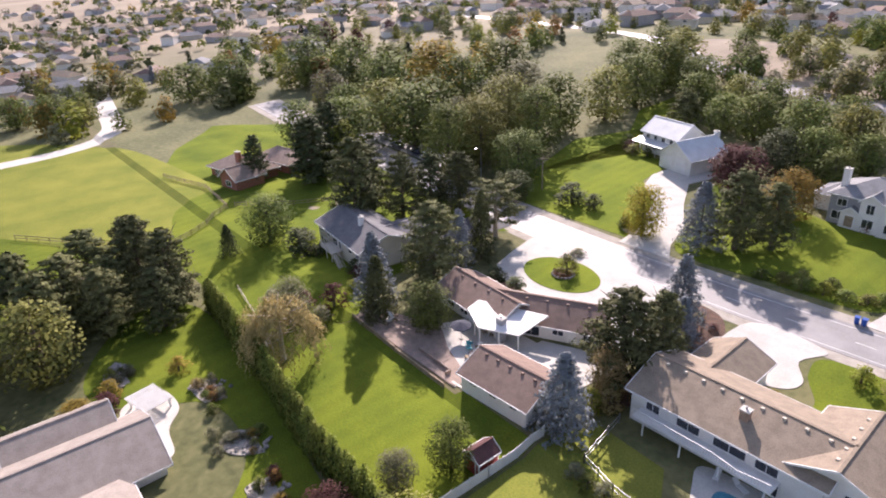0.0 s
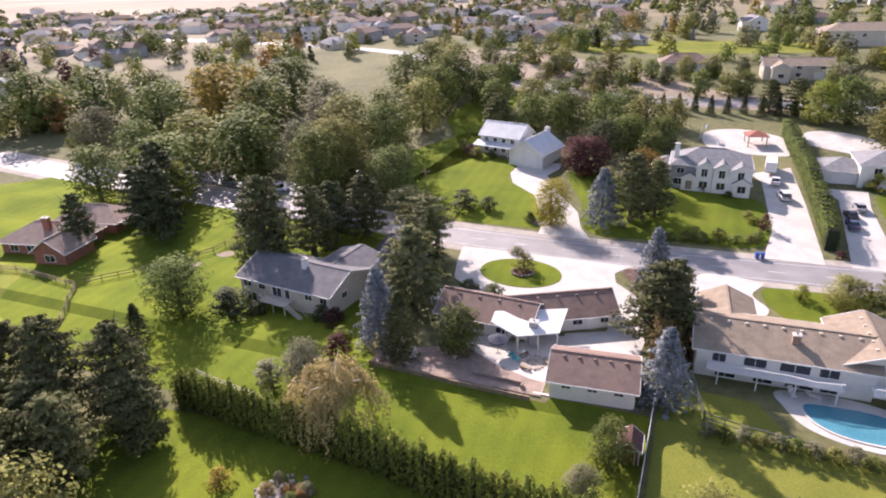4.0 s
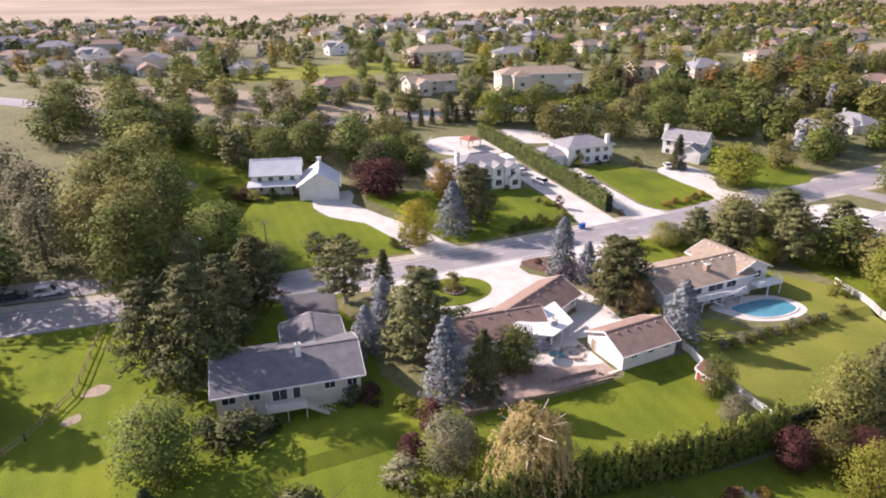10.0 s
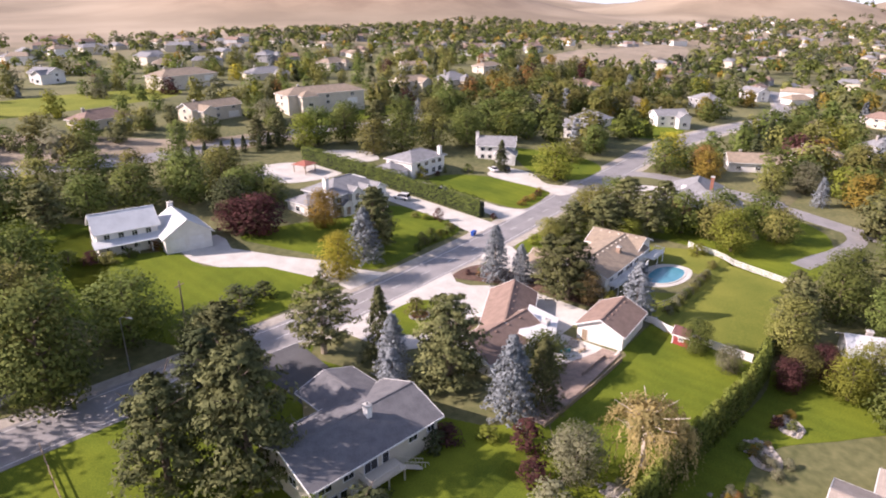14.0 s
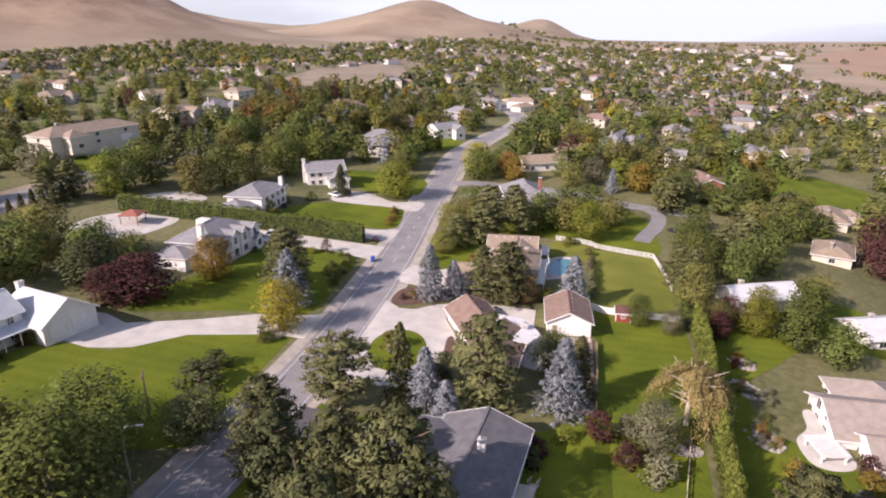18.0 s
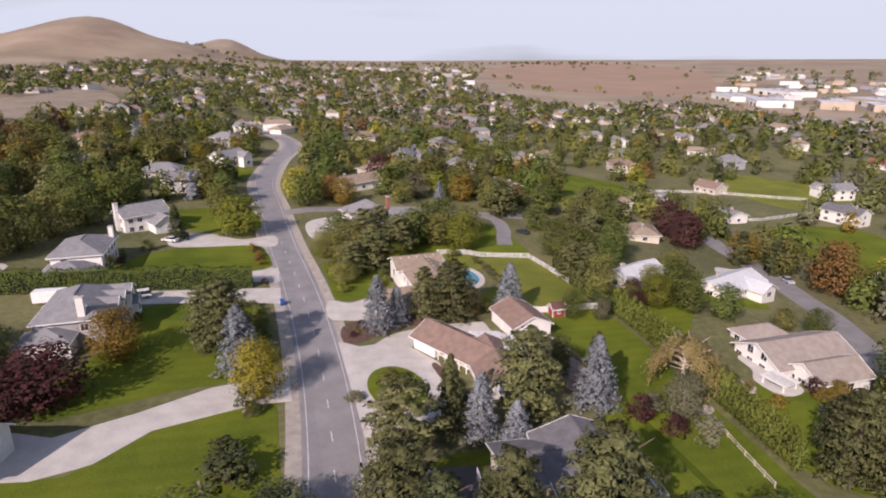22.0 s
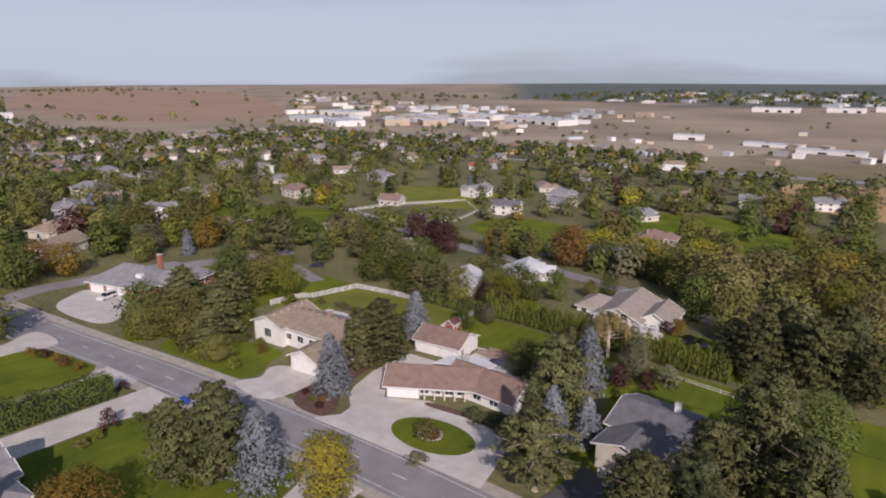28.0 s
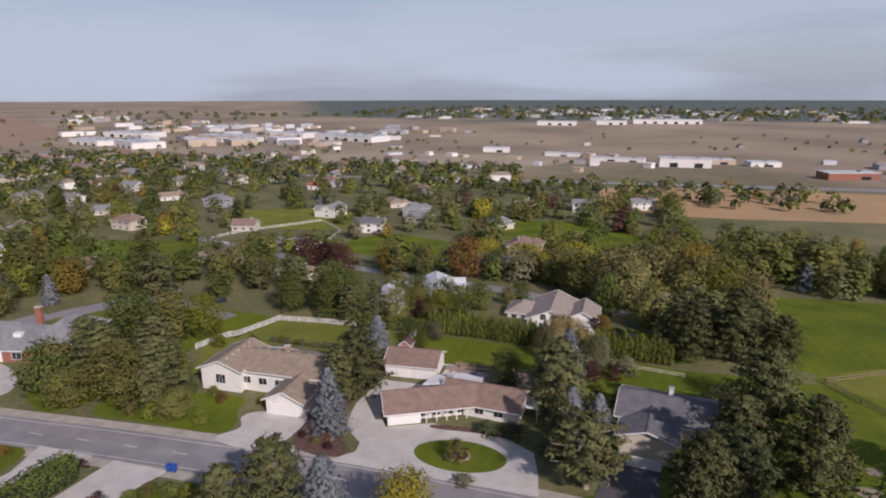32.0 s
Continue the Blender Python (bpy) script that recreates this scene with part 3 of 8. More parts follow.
drape("lawn_farm", [(-44, 19.5), (-11, 19.5), (-11.5, 24), (-17, 37), (-26, 45), (-26.5, 56), (-37, 62), (-46, 66), (-60, 92), (-58, 122), (-42, 122), (-40, 90), (-30, 78), (-48, 78), (-58, 60), (-50, 34)], 0.04, LAWN,
      "sunny front lawn of the white farmhouse", "lawn")
drape("lawn_villa", smooth_ring([(-2, 20.5), (14, 20.5), (29.5, 22), (31, 34), (29, 45), (14, 47), (0, 52), (-12, 53), (-10, 44), (-6, 34)]), 0.04, LAWN, "front lawn below the two-storey house", "lawn")
drape("drive_farm", [(-11.8, 17.2), (-12.2, 23), (-17.2, 36.5), (-24, 42.5), (-26.4, 49), (-25, 58.5), (-15, 57.6), (-15, 54), (-17, 49), (-12, 39), (-6, 29.5), (-4.0, 22), (-1.2, 17.2)], 0.075,
      CONCRETE, "long curved pale concrete drive", "driveway")
drape("drive_villa", [(29.5, 17.5), (31.8, 30), (31.2, 55), (29, 60), (38, 66), (39, 45), (39.4, 17.5)], 0.075, CONCRETE, "concrete drive beside the tall hedge", "driveway")
drape("drive_hip", [(43.5, 17.5), (44, 25), (45.6, 48), (43, 54), (52, 54), (51, 45), (51, 25), (54, 17.5)], 0.075, CONCRETE, "straight concrete drive with parked cars", "driveway")
drape("lawn_hip", smooth_ring([(54, 20), (68, 20.5), (74, 24), (72, 42), (64, 52), (54, 53), (52.6, 40)]), 0.04, LAWN, "lawn in front of the hipped house", "lawn")
drape("drive_white", smooth_ring([(73, 18), (74, 26), (73, 44), (84, 45.5), (86, 36), (80, 27), (84, 18)]), 0.075, CONCRETE, "broad concrete forecourt with parked cars", "driveway")
drape("lawn_white", smooth_ring([(92, 22), (112, 24), (118, 40), (108, 58), (96, 48), (88, 36)]), 0.04, LAWN, "lawn beside the white gabled house", "lawn")
drape("court_rear", smooth_ring([(18, 84), (22, 76), (38, 74), (40, 86), (30, 94), (20, 92)]), 0.06, CONCRETE, "pale concrete sports court", "court")
drape("court_rear", smooth_ring([(44, 84), (58, 78), (62, 88), (52, 96), (44, 94)]), 0.06, CONCRETE, "pale gravel yard", "court")
drape("drive_grey", [(-41.5, 10), (-41, 0), (-41.5, -5), (-33.5, -6.5), (-32.5, 2), (-31.5, 9)], 0.075, ASPHALT_DARK, "dark asphalt drive to the grey house", "driveway")
drape("drive_brick", smooth_ring([(78, 7), (80, 0), (92, -6.5), (106, -5), (104, 1), (96, 8)]), 0.075, CONCRETE, "broad concrete forecourt before the garages", "driveway")
drape("lawn_brick", smooth_ring([(60, 6), (70, 6), (78, -4), (80, -16), (76, -34), (60, -36), (58.5, -20)]), 0.035, LAWN, "shaded lawn under the pines", "lawn")
drape("lawn_backyards", smooth_ring([(58, -28), (52, -49), (70, -52), (92, -48), (104, -30), (92, -26), (76, -36)]), 0.04, LAWN, "green back lawn by the white fence", "lawn")
drape("lawn_garden", smooth_ring([(-46, -50), (-20, -50.6), (4, -54), (14, -53.5), (20, -58), (12, -72), (2, -66), (-8, -58), (-20, -58), (-26, -66), (-34, -70), (-44, -66), (-52, -58)]), 0.04, LAWN,
      "garden lawn with rockery beds", "lawn")
drape("lawn_ranch", smooth_ring([(14, -78), (28, -64), (40, -74), (32, -92), (10, -94)]), 0.035, LAWN, "green lawn round the white ranch houses", "lawn")
drape("lawn_park", smooth_ring([(132, -86), (182, -96), (204, -126), (172, -156), (128, -152), (112, -120)]), 0.035, LAWN, "open green paddock with a white fence", "field")
drape("lawn_strip", [(-58, -62), (-74, -52), (-110, -68), (-124, -110), (-120, -136), (-94, -134), (-68, -130), (-60, -95)], 0.035, LAWN, "long mown field with stripes", "field")
drape("lawn_bench", smooth_ring([(70, 132), (86, 142), (120, 138), (128, 128), (96, 122), (72, 124)]), 0.035, LAWN, "lawn below the bench houses", "lawn")


# ---- houses ----
def rot_m(x, y, z, ang):
    return pose(x, y, z, 0, 0, ang)


def wing(h, x, y, z, ang, L, W, wall, rise, mw, mr, oh=0.55, hip=False, name="roof", trim=None, base=1.2):
    """One wing of a house: walls, roof and eaves boards. L runs along the ridge; x, y, z, ang are in the house's own frame."""
    m = rot_m(x, y, z, ang)
    bm = bmesh.new()
    a, b = L / 2, W / 2
    if hip:
        box(bm, -a, a, -b, b, -base, wall, m)
    else:
        lo = [(-a, -b), (a, -b), (a, b), (-a, b)]
        vs = [bm.verts.new(m @ Vector((px, py, -base))) for px, py in lo] + [bm.verts.new(m @ Vector((px, py, wall))) for px, py in lo]
        rs = [bm.verts.new(m @ Vector((px, 0, wall + rise))) for px in (-a, a)]
        for f in ((3, 2, 1, 0), (0, 1, 5, 4), (2, 3, 7, 6)):
            bm.faces.new([vs[i] for i in f])
        bm.faces.new((vs[1], vs[2], vs[6], rs[1], vs[5]))
        bm.faces.new((vs[3], vs[0], vs[4], rs[0], vs[7]))
        bm.faces.new((vs[4], vs[5], rs[1], rs[0]))
        bm.faces.new((vs[6], vs[7], rs[0], rs[1]))
    part("wall", bm, mw, h)
    bm = bmesh.new()
    th = 0.16
    sl = rise / b
    e0, e1 = a + oh, b + oh
    ze = wall - oh * sl + 0.03
    zr = wall + rise + 0.03
    inset = (b + oh) if hip else 0.0
    inset = min(inset, e0 * 0.98)
    low = [(-e0, -e1), (e0, -e1), (e0, e1), (-e0, e1)]
    tb = [bm.verts.new(m @ Vector((px, py, ze))) for px, py in low]
    tt = [bm.verts.new(m @ Vector((px, py, ze + th))) for px, py in low]
    r = [bm.verts.new(m @ Vector((px, 0, zr + th))) for px in (-e0 + inset, e0 - inset)]
    if hip:
        bm.faces.new(tb[::-1])
        bm.faces.new((tt[0], tt[1], r[1], r[0]))
        bm.faces.new((tt[2], tt[3], r[0], r[1]))
        bm.faces.new((tt[1], tt[2], r[1]))
        bm.faces.new((tt[3], tt[0], r[0]))
        for i in range(4):
            bm.faces.new((tb[i], tb[(i + 1) % 4], tt[(i + 1) % 4], tt[i]))
    else:
        rb = [bm.verts.new(m @ Vector((px, 0, zr))) for px in (-e0, e0)]
        bm.faces.new((tt[0], tt[1], r[1], r[0]))
        bm.faces.new((tt[2], tt[3], r[0], r[1]))
        bm.faces.new((tb[1], tb[0], rb[0], rb[1]))
        bm.faces.new((tb[3], tb[2], rb[1], rb[0]))
        bm.faces.new((tb[0], tb[1], tt[1], tt[0]))
        bm.faces.new((tb[2], tb[3], tt[3], tt[2]))
        bm.faces.new((tb[1], rb[1], r[1], tt[1]))
        bm.faces.new((rb[1], tb[2], tt[2], r[1]))
        bm.faces.new((rb[0], tb[0], tt[0], r[0]))
        bm.faces.new((tb[3], rb[0], r[0], tt[3]))
    bmesh.ops.recalc_face_normals(bm, faces=bm.faces)
    part(name, bm, mr, h)
    # ridge cap
    bm = bmesh.new()
    box(bm, -e0 + inset, e0 - inset, -0.16, 0.16, zr + th - 0.05, zr + th + 0.05, m)
    part("ridge_cap", bm, mr, h)
    # eaves boards with gutters
    for s in (-1, 1):
        bm = bmesh.new()
        box(bm, -e0, e0, s * e1 + (0 if s > 0 else -0.1), s * e1 + (0.1 if s > 0 else 0), ze - 0.06, ze + 0.13, m)
        part("gutter", bm, trim or WHITE_PAINT, h)
    if not hip:
        for s in (-1, 1):
            for q in (-1, 1):
                bm = bmesh.new()
                x0 = s * (e0 + 0.03)
                p0, p1 = Vector((x0, q * e1, ze - 0.04)), Vector((x0, 0, zr - 0.04))
                vs = []
                for dx in (-0.04, 0.04):
                    for p in (p0, p1):
                        for dz in (0, 0.24):
                            vs.append(bm.verts.new(m @ (p + Vector((dx, 0, dz)))))
                for f in ((0, 1, 3, 2), (4, 6, 7, 5), (0, 2, 6, 4), (1, 5, 7, 3), (0, 4, 5, 1), (2, 3, 7, 6)):
                    bm.faces.new([vs[i] for i in f])
                part("barge_board", bm, trim or WHITE_PAINT, h)
    else:
        for s in (-1, 1):
            bm = bmesh.new()
            box(bm, s * e0 + (0 if s > 0 else -0.1), s * e0 + (0.1 if s > 0 else 0), -e1, e1, ze - 0.06, ze + 0.13, m)
            part("gutter", bm, trim or WHITE_PAINT, h)
    return m


FACE = {"s": 0, "e": 90, "n": 180, "w": 270}


def face_matrix(m, L, W, side):
    d = {"s": (0, -W / 2), "n": (0, W / 2), "e": (L / 2, 0), "w": (-L / 2, 0)}[side]
    return m @ rot_m(d[0], d[1], 0, FACE[side])


def window(h, f, u, z, w, ht, frame_mat=None, bars=1):
    """A window on a wall face: f is the face's frame, u along it, z the sill's height."""
    fm = frame_mat or WHITE_PAINT
    bm = bmesh.new()
    t = 0.09
    for x0, x1, z0, z1 in ((u - w / 2 - t, u - w / 2, z - t, z + ht + t), (u + w / 2, u + w / 2 + t, z - t, z + ht + t),
                           (u - w / 2, u + w / 2, z - t, z), (u - w / 2, u + w / 2, z + ht, z + ht + t)):
        box(bm, x0, x1, -0.09, 0.0, z0, z1, f)
    for k in range(bars):
        xc = u - w / 2 + (k + 1) * w / (bars + 1)
        box(bm, xc - 0.03, xc + 0.03, -0.07, 0.0, z, z + ht, f)
    win = part("window", bm, fm, h)
    bm = bmesh.new()
    box(bm, u - w / 2, u + w / 2, -0.045, 0.0, z, z + ht, f)
    part("pane", bm, GLASS, win, "dark reflecting glass")
    return win


def garage_door(h, f, u, w, ht=2.2, material=None):
    bm = bmesh.new()
    for k in range(4):
        box(bm, u - w / 2, u + w / 2, -0.07, 0.0, k * ht / 4 + 0.03, (k + 1) * ht / 4 - 0.015, f)
    d = part("garage_door", bm, material or WHITE_PAINT, h, "white panelled garage door")
    bm = bmesh.new()
    for x0, x1, z0, z1 in ((u - w / 2 - 0.14, u - w / 2, 0, ht + 0.14), (u + w / 2, u + w / 2 + 0.14, 0, ht + 0.14), (u - w / 2, u + w / 2, ht, ht + 0.14)):
        box(bm, x0, x1, -0.1, 0.0, z0, z1, f)
    part("door_frame", bm, WHITE_PAINT, d)
    return d


def door(h, f, u, w=1.0, ht=2.05, material=None, z=0.0):
    bm = bmesh.new()
    box(bm, u - w / 2, u + w / 2, -0.06, 0.0, z, z + ht, f)
    d = part("door", bm, material or TIMBER, h)
    bm = bmesh.new()
    for x0, x1, z0, z1 in ((u - w / 2 - 0.1, u - w / 2, 0, ht + 0.1), (u + w / 2, u + w / 2 + 0.1, 0, ht + 0.1), (u - w / 2, u + w / 2, ht, ht + 0.1)):
        box(bm, x0, x1, -0.09, 0.0, z + z0, z + z1, f)
    part("door_frame", bm, WHITE_PAINT, d)
    return d


def chimney(h, x, y, z0, z1, w=0.9, d=0.7, material=None):
    bm = bmesh.new()
    box(bm, x - w / 2, x + w / 2, y - d / 2, y + d / 2, z0, z1)
    c = part("chimney", bm, material or STONE, h)
    bm = bmesh.new()
    box(bm, x - w / 2 - 0.09, x + w / 2 + 0.09, y - d / 2 - 0.09, y + d / 2 + 0.09, z1, z1 + 0.14)
    part("chimney_cap", bm, CONCRETE, c)
    bm = bmesh.new()
    tube(bm, [(x, y, z1 + 0.14), (x, y, z1 + 0.5)], [0.13, 0.12], 8)
    part("flue", bm, METAL, c)


def vents(h, m, L, W, wall, rise, n, side=-1, off=0.7, material=None):
    """A row of small roof vents below the ridge."""
    b = W / 2
    for k in range(n):
        x = -L / 2 + (k + 0.7) * L / (n + 0.4)
        z = wall + rise - off * rise / b + 0.18
        bm = bmesh.new()
        box(bm, x - 0.18, x + 0.18, side * off - 0.16, side * off + 0.16, z - 0.05, z + 0.16, m)
        part("roof_vent", bm, material or TAN_ROOF, h)


def posts(h, pts, z0, z1, s=0.12, material=None, name="post"):
    for x, y in pts:
        bm = bmesh.new()
        box(bm, x - s / 2, x + s / 2, y - s / 2, y + s / 2, z0, z1)
        part(name, bm, material or WHITE_PAINT, h)


def railing(h, pts, z, ht=0.95, material=None, gap=0.3):
    for (x0, y0), (x1, y1) in zip(pts, pts[1:]):
        d = Vector((x1 - x0, y1 - y0, 0))
        n = max(1, int(d.length / gap))
        bm = bmesh.new()
        a = math.degrees(math.atan2(d.y, d.x))
        m = rot_m(x0, y0, z, a)
        box(bm, 0, d.length, -0.05, 0.05, ht - 0.08, ht, m)
        box(bm, 0, d.length, -0.03, 0.03, 0.1, 0.17, m)
        for k in range(n + 1):
            box(bm, k * d.length / n - 0.03, k * d.length / n + 0.03, -0.025, 0.025, 0.0, ht - 0.08, m)
        part("railing", bm, material or WHITE_PAINT, h)


def main_house():
    h = thing("house", 0, 0, -1.0, 0, "long brown-roofed ranch house with white garage front and patio roof", "house")
    # east wing with the garage, then the west wing, meeting at a shallow bend
    u = math.degrees(math.atan2(7.3, 14.0))
    L, W = 16.4, 7.6
    m = wing(h, -1.95, -13.15, 0, u, L, W, 2.6, 1.95, WHITE, BROWN_ROOF, 0.7)
    vents(h, m, L, W, 2.6, 1.95, 5, -1, 0.75, BROWN_ROOF)
    f = face_matrix(m, L, W, "n")
    garage_door(h, f, -L / 2 + 3.0, 4.9)
    # the front wall steps back behind an open porch beside the garage
    bm = bmesh.new()
    prism(bm, [(-L / 2, -W / 2), (L / 2, -W / 2), (L / 2, W / 2), (2.4, W / 2), (2.4, 2.5), (-L / 2, 2.5)], -1.2, 2.6)
    for x in (-L / 2, L / 2 - 0.2):
        tri = [bm.verts.new((x + dx, y, z)) for dx in (0, 0.2) for y, z in ((-W / 2, 2.6), (W / 2, 2.6), (0, 4.5))]
        for fc in ((0, 2, 1), (3, 4, 5), (0, 1, 4, 3), (1, 2, 5, 4), (2, 0, 3, 5)):
            bm.faces.new([tri[i] for i in fc])
    bmesh.ops.recalc_face_normals(bm, faces=bm.faces)
    bmesh.ops.transform(bm, matrix=m, verts=bm.verts)
    bm.to_mesh([o for o in h.children if o.name.startswith("wall")][-1].data)
    bm.free()
    f = face_matrix(m, L, 5.0, "n")
    for k in range(4):
        window(h, f, -1.6 + k * 2.2, 0.5, 1.4, 1.7, bars=1)
    posts(h, [tuple((m @ Vector((x, W / 2 + 0.1, 0)))[:2]) for x in (1.4, -0.4, -2.2, -4.0, -5.8)], 0, 2.5, 0.18)
    door(h, f, 7.2, 1.0)
    f = face_matrix(m, L, W, "s")
    door(h, f, 4.4, 0.95, 2.05, WHITE_PAINT)
    window(h, f, 2.4, 1.0, 1.5, 1.0)
    window(h, f, 6.6, 1.0, 1.2, 1.0)
    window(h, f, -1.5, 0.3, 2.4, 1.8)
    L2, W2 = 14.2, 7.8
    m2 = wing(h, -11.2, -17.06, 0, -4.0, L2, W2, 2.6, 2.0, WHITE, BROWN_ROOF, 0.7)
    vents(h, m2, L2, W2, 2.6, 2.0, 4, -1, 0.75, BROWN_ROOF)
    f = face_matrix(m2, L2, W2, "s")
    for x in (-3.8, -0.5, 3.2):
        window(h, f, x, 0.8, 1.8, 1.3)
    f = face_matrix(m2, L2, W2, "n")
    for x in (-3.5, 0.0, 3.5):
        window(h, f, x, 0.8, 1.6, 1.3)
    f = face_matrix(m2, L2, W2, "w")
    window(h, f, 0.5, 0.9, 1.4, 1.2)
    # white patio roof, sloping away from the house
    bm = bmesh.new()
    cs = [(-9.7, -19.9, 3.6), (0.45, -15.8, 3.6), (0.4, -21.65, 2.75), (-5.15, -24.3, 2.7), (-9.6, -22.3, 3.15)]
    lo = [bm.verts.new((x, y, z - 0.12)) for x, y, z in cs]
    hi = [bm.verts.new((x, y, z + 0.08)) for x, y, z in cs]
    bm.faces.new(lo[::-1])
    bm.faces.new(hi)
    for i in range(5):
        bm.faces.new((lo[i], lo[(i + 1) % 5], hi[(i + 1) % 5], hi[i]))
    bmesh.ops.recalc_face_normals(bm, faces=bm.faces)
    part("patio_roof", bm, WHITE_PAINT, h, "flat white patio roof")
    posts(h, [(-9.2, -22.0), (-7.2, -23.0), (-5.1, -24.0), (-2.4, -22.8), (0.1, -21.5)], 0.05, 2.68, 0.16)
    chimney(h, -3.4, -21.4, 0.05, 3.8, 1.2, 1.0, GREY_WALL)
    # small white canopy at the west end
    bm = bmesh.new()
    box(bm, -21.2, -18.6, -17.6, -14.0, 2.7, 2.9)
    part("canopy", bm, WHITE_PAINT, h, "small flat white canopy")
    posts(h, [(-21.0, -17.4), (-21.0, -14.2)], 0, 2.7, 0.12)


def garage_building():
    h = thing("detached_garage", 6.4, -28.7, -1.0, 4.0, "white detached garage with a brown gabled roof", "garage")
    L, W = 10.5, 7.9
    m = wing(h, 0, 0, 0, 0, L, W, 2.7, 1.85, WHITE, BROWN_ROOF, 0.45)
    vents(h, m, L, W, 2.7, 1.85, 5, -1, 0.7, BROWN_ROOF)
    f = face_matrix(m, L, W, "s")
    for x in (-3.2, 0.1, 3.3):
        window(h, f, x, 1.75, 1.1, 0.5)
    f = face_matrix(m, L, W, "n")
    garage_door(h, f, -2.6, 4.8)
    garage_door(h, f, 2.9, 3.0)
    door(h, face_matrix(m, L, W, "w"), -2.6, 0.95)


def grey_house():
    h = thing("house", -44.4, -17.9, -1.4, -6.5, "cream house with a dark grey roof, deck and walk-out storey", "house")
    L, W = 18.8, 10.8
    m = wing(h, 0, 0, 0, 0, L, W, 4.6, 2.0, CREAM, DARK_ROOF, 0.6)
    wing(h, 4.2, 7.0, 0, 90, 8.6, 8.4, 4.4, 1.3, CREAM, DARK_ROOF, 0.6)
    f = face_matrix(m, L, W, "s")
    for x, w in ((-7.8, 1.7), (-4.6, 1.4), (5.2, 1.4), (8.2, 1.3)):
        window(h, f, x, 3.0, w, 0.95)
    window(h, f, -1.4, 2.35, 1.9, 2.0)
    door(h, f, 0.8, 0.9, 2.0, GLASS, 2.35)
    for x in (-8.0, -6.7, -5.4):
        window(h, f, x, 0.3, 0.9, 1.6, bars=0)
    door(h, f, -3.9, 0.9, 2.0, WHITE_PAINT)
    f = face_matrix(m, L, W, "e")
    window(h, f, -1.5, 2.6, 1.2, 1.0)
    f = face_matrix(m, L, W, "w")
    window(h, f, 1.5, 2.6, 1.4, 1.1)
    bm = bmesh.new()
    box(bm, -3.2, 2.0, -7.9, -5.5, 2.15, 2.33)
    part("deck", bm, CREAM, h, "timber balcony deck")
    posts(h, [(-3.0, -7.7), (-0.6, -7.7), (1.8, -7.7)], -0.6, 2.2, 0.14, CREAM)
    railing(h, [(-3.2, -5.6), (-3.2, -7.85), (0.9, -7.85)], 2.33, 0.95, CREAM)
    bm = bmesh.new()
    for k in range(12):
        box(bm, 2.0 + k * 0.3, 2.34 + k * 0.3, -7.8, -6.8, 2.1 - (k + 1) * 0.19, 2.17 - (k + 1) * 0.19)
    st = part("stair", bm, CREAM, h, "timber stair from the deck")
    for yy in (-7.85, -6.75):
        bm = bmesh.new()
        tube(bm, [(1.9, yy, 3.1), (5.6, yy, 0.85)], [0.05, 0.05], 5)
        for k in range(7):
            x = 2.0 + k * 0.6
            tube(bm, [(x, yy, 2.1 - k * 0.38), (x, yy, 3.05 - k * 0.37)], [0.03, 0.03], 4)
        part("handrail", bm, CREAM, st)
    chimney(h, 1.6, -1.2, 5.5, 7.8, 0.7, 0.9, WHITE_PAINT)
    garage_door(h, face_matrix(rot_m(4.2, 8.2, 0, 90), 10.5, 9.0, "e"), 0, 4.9)


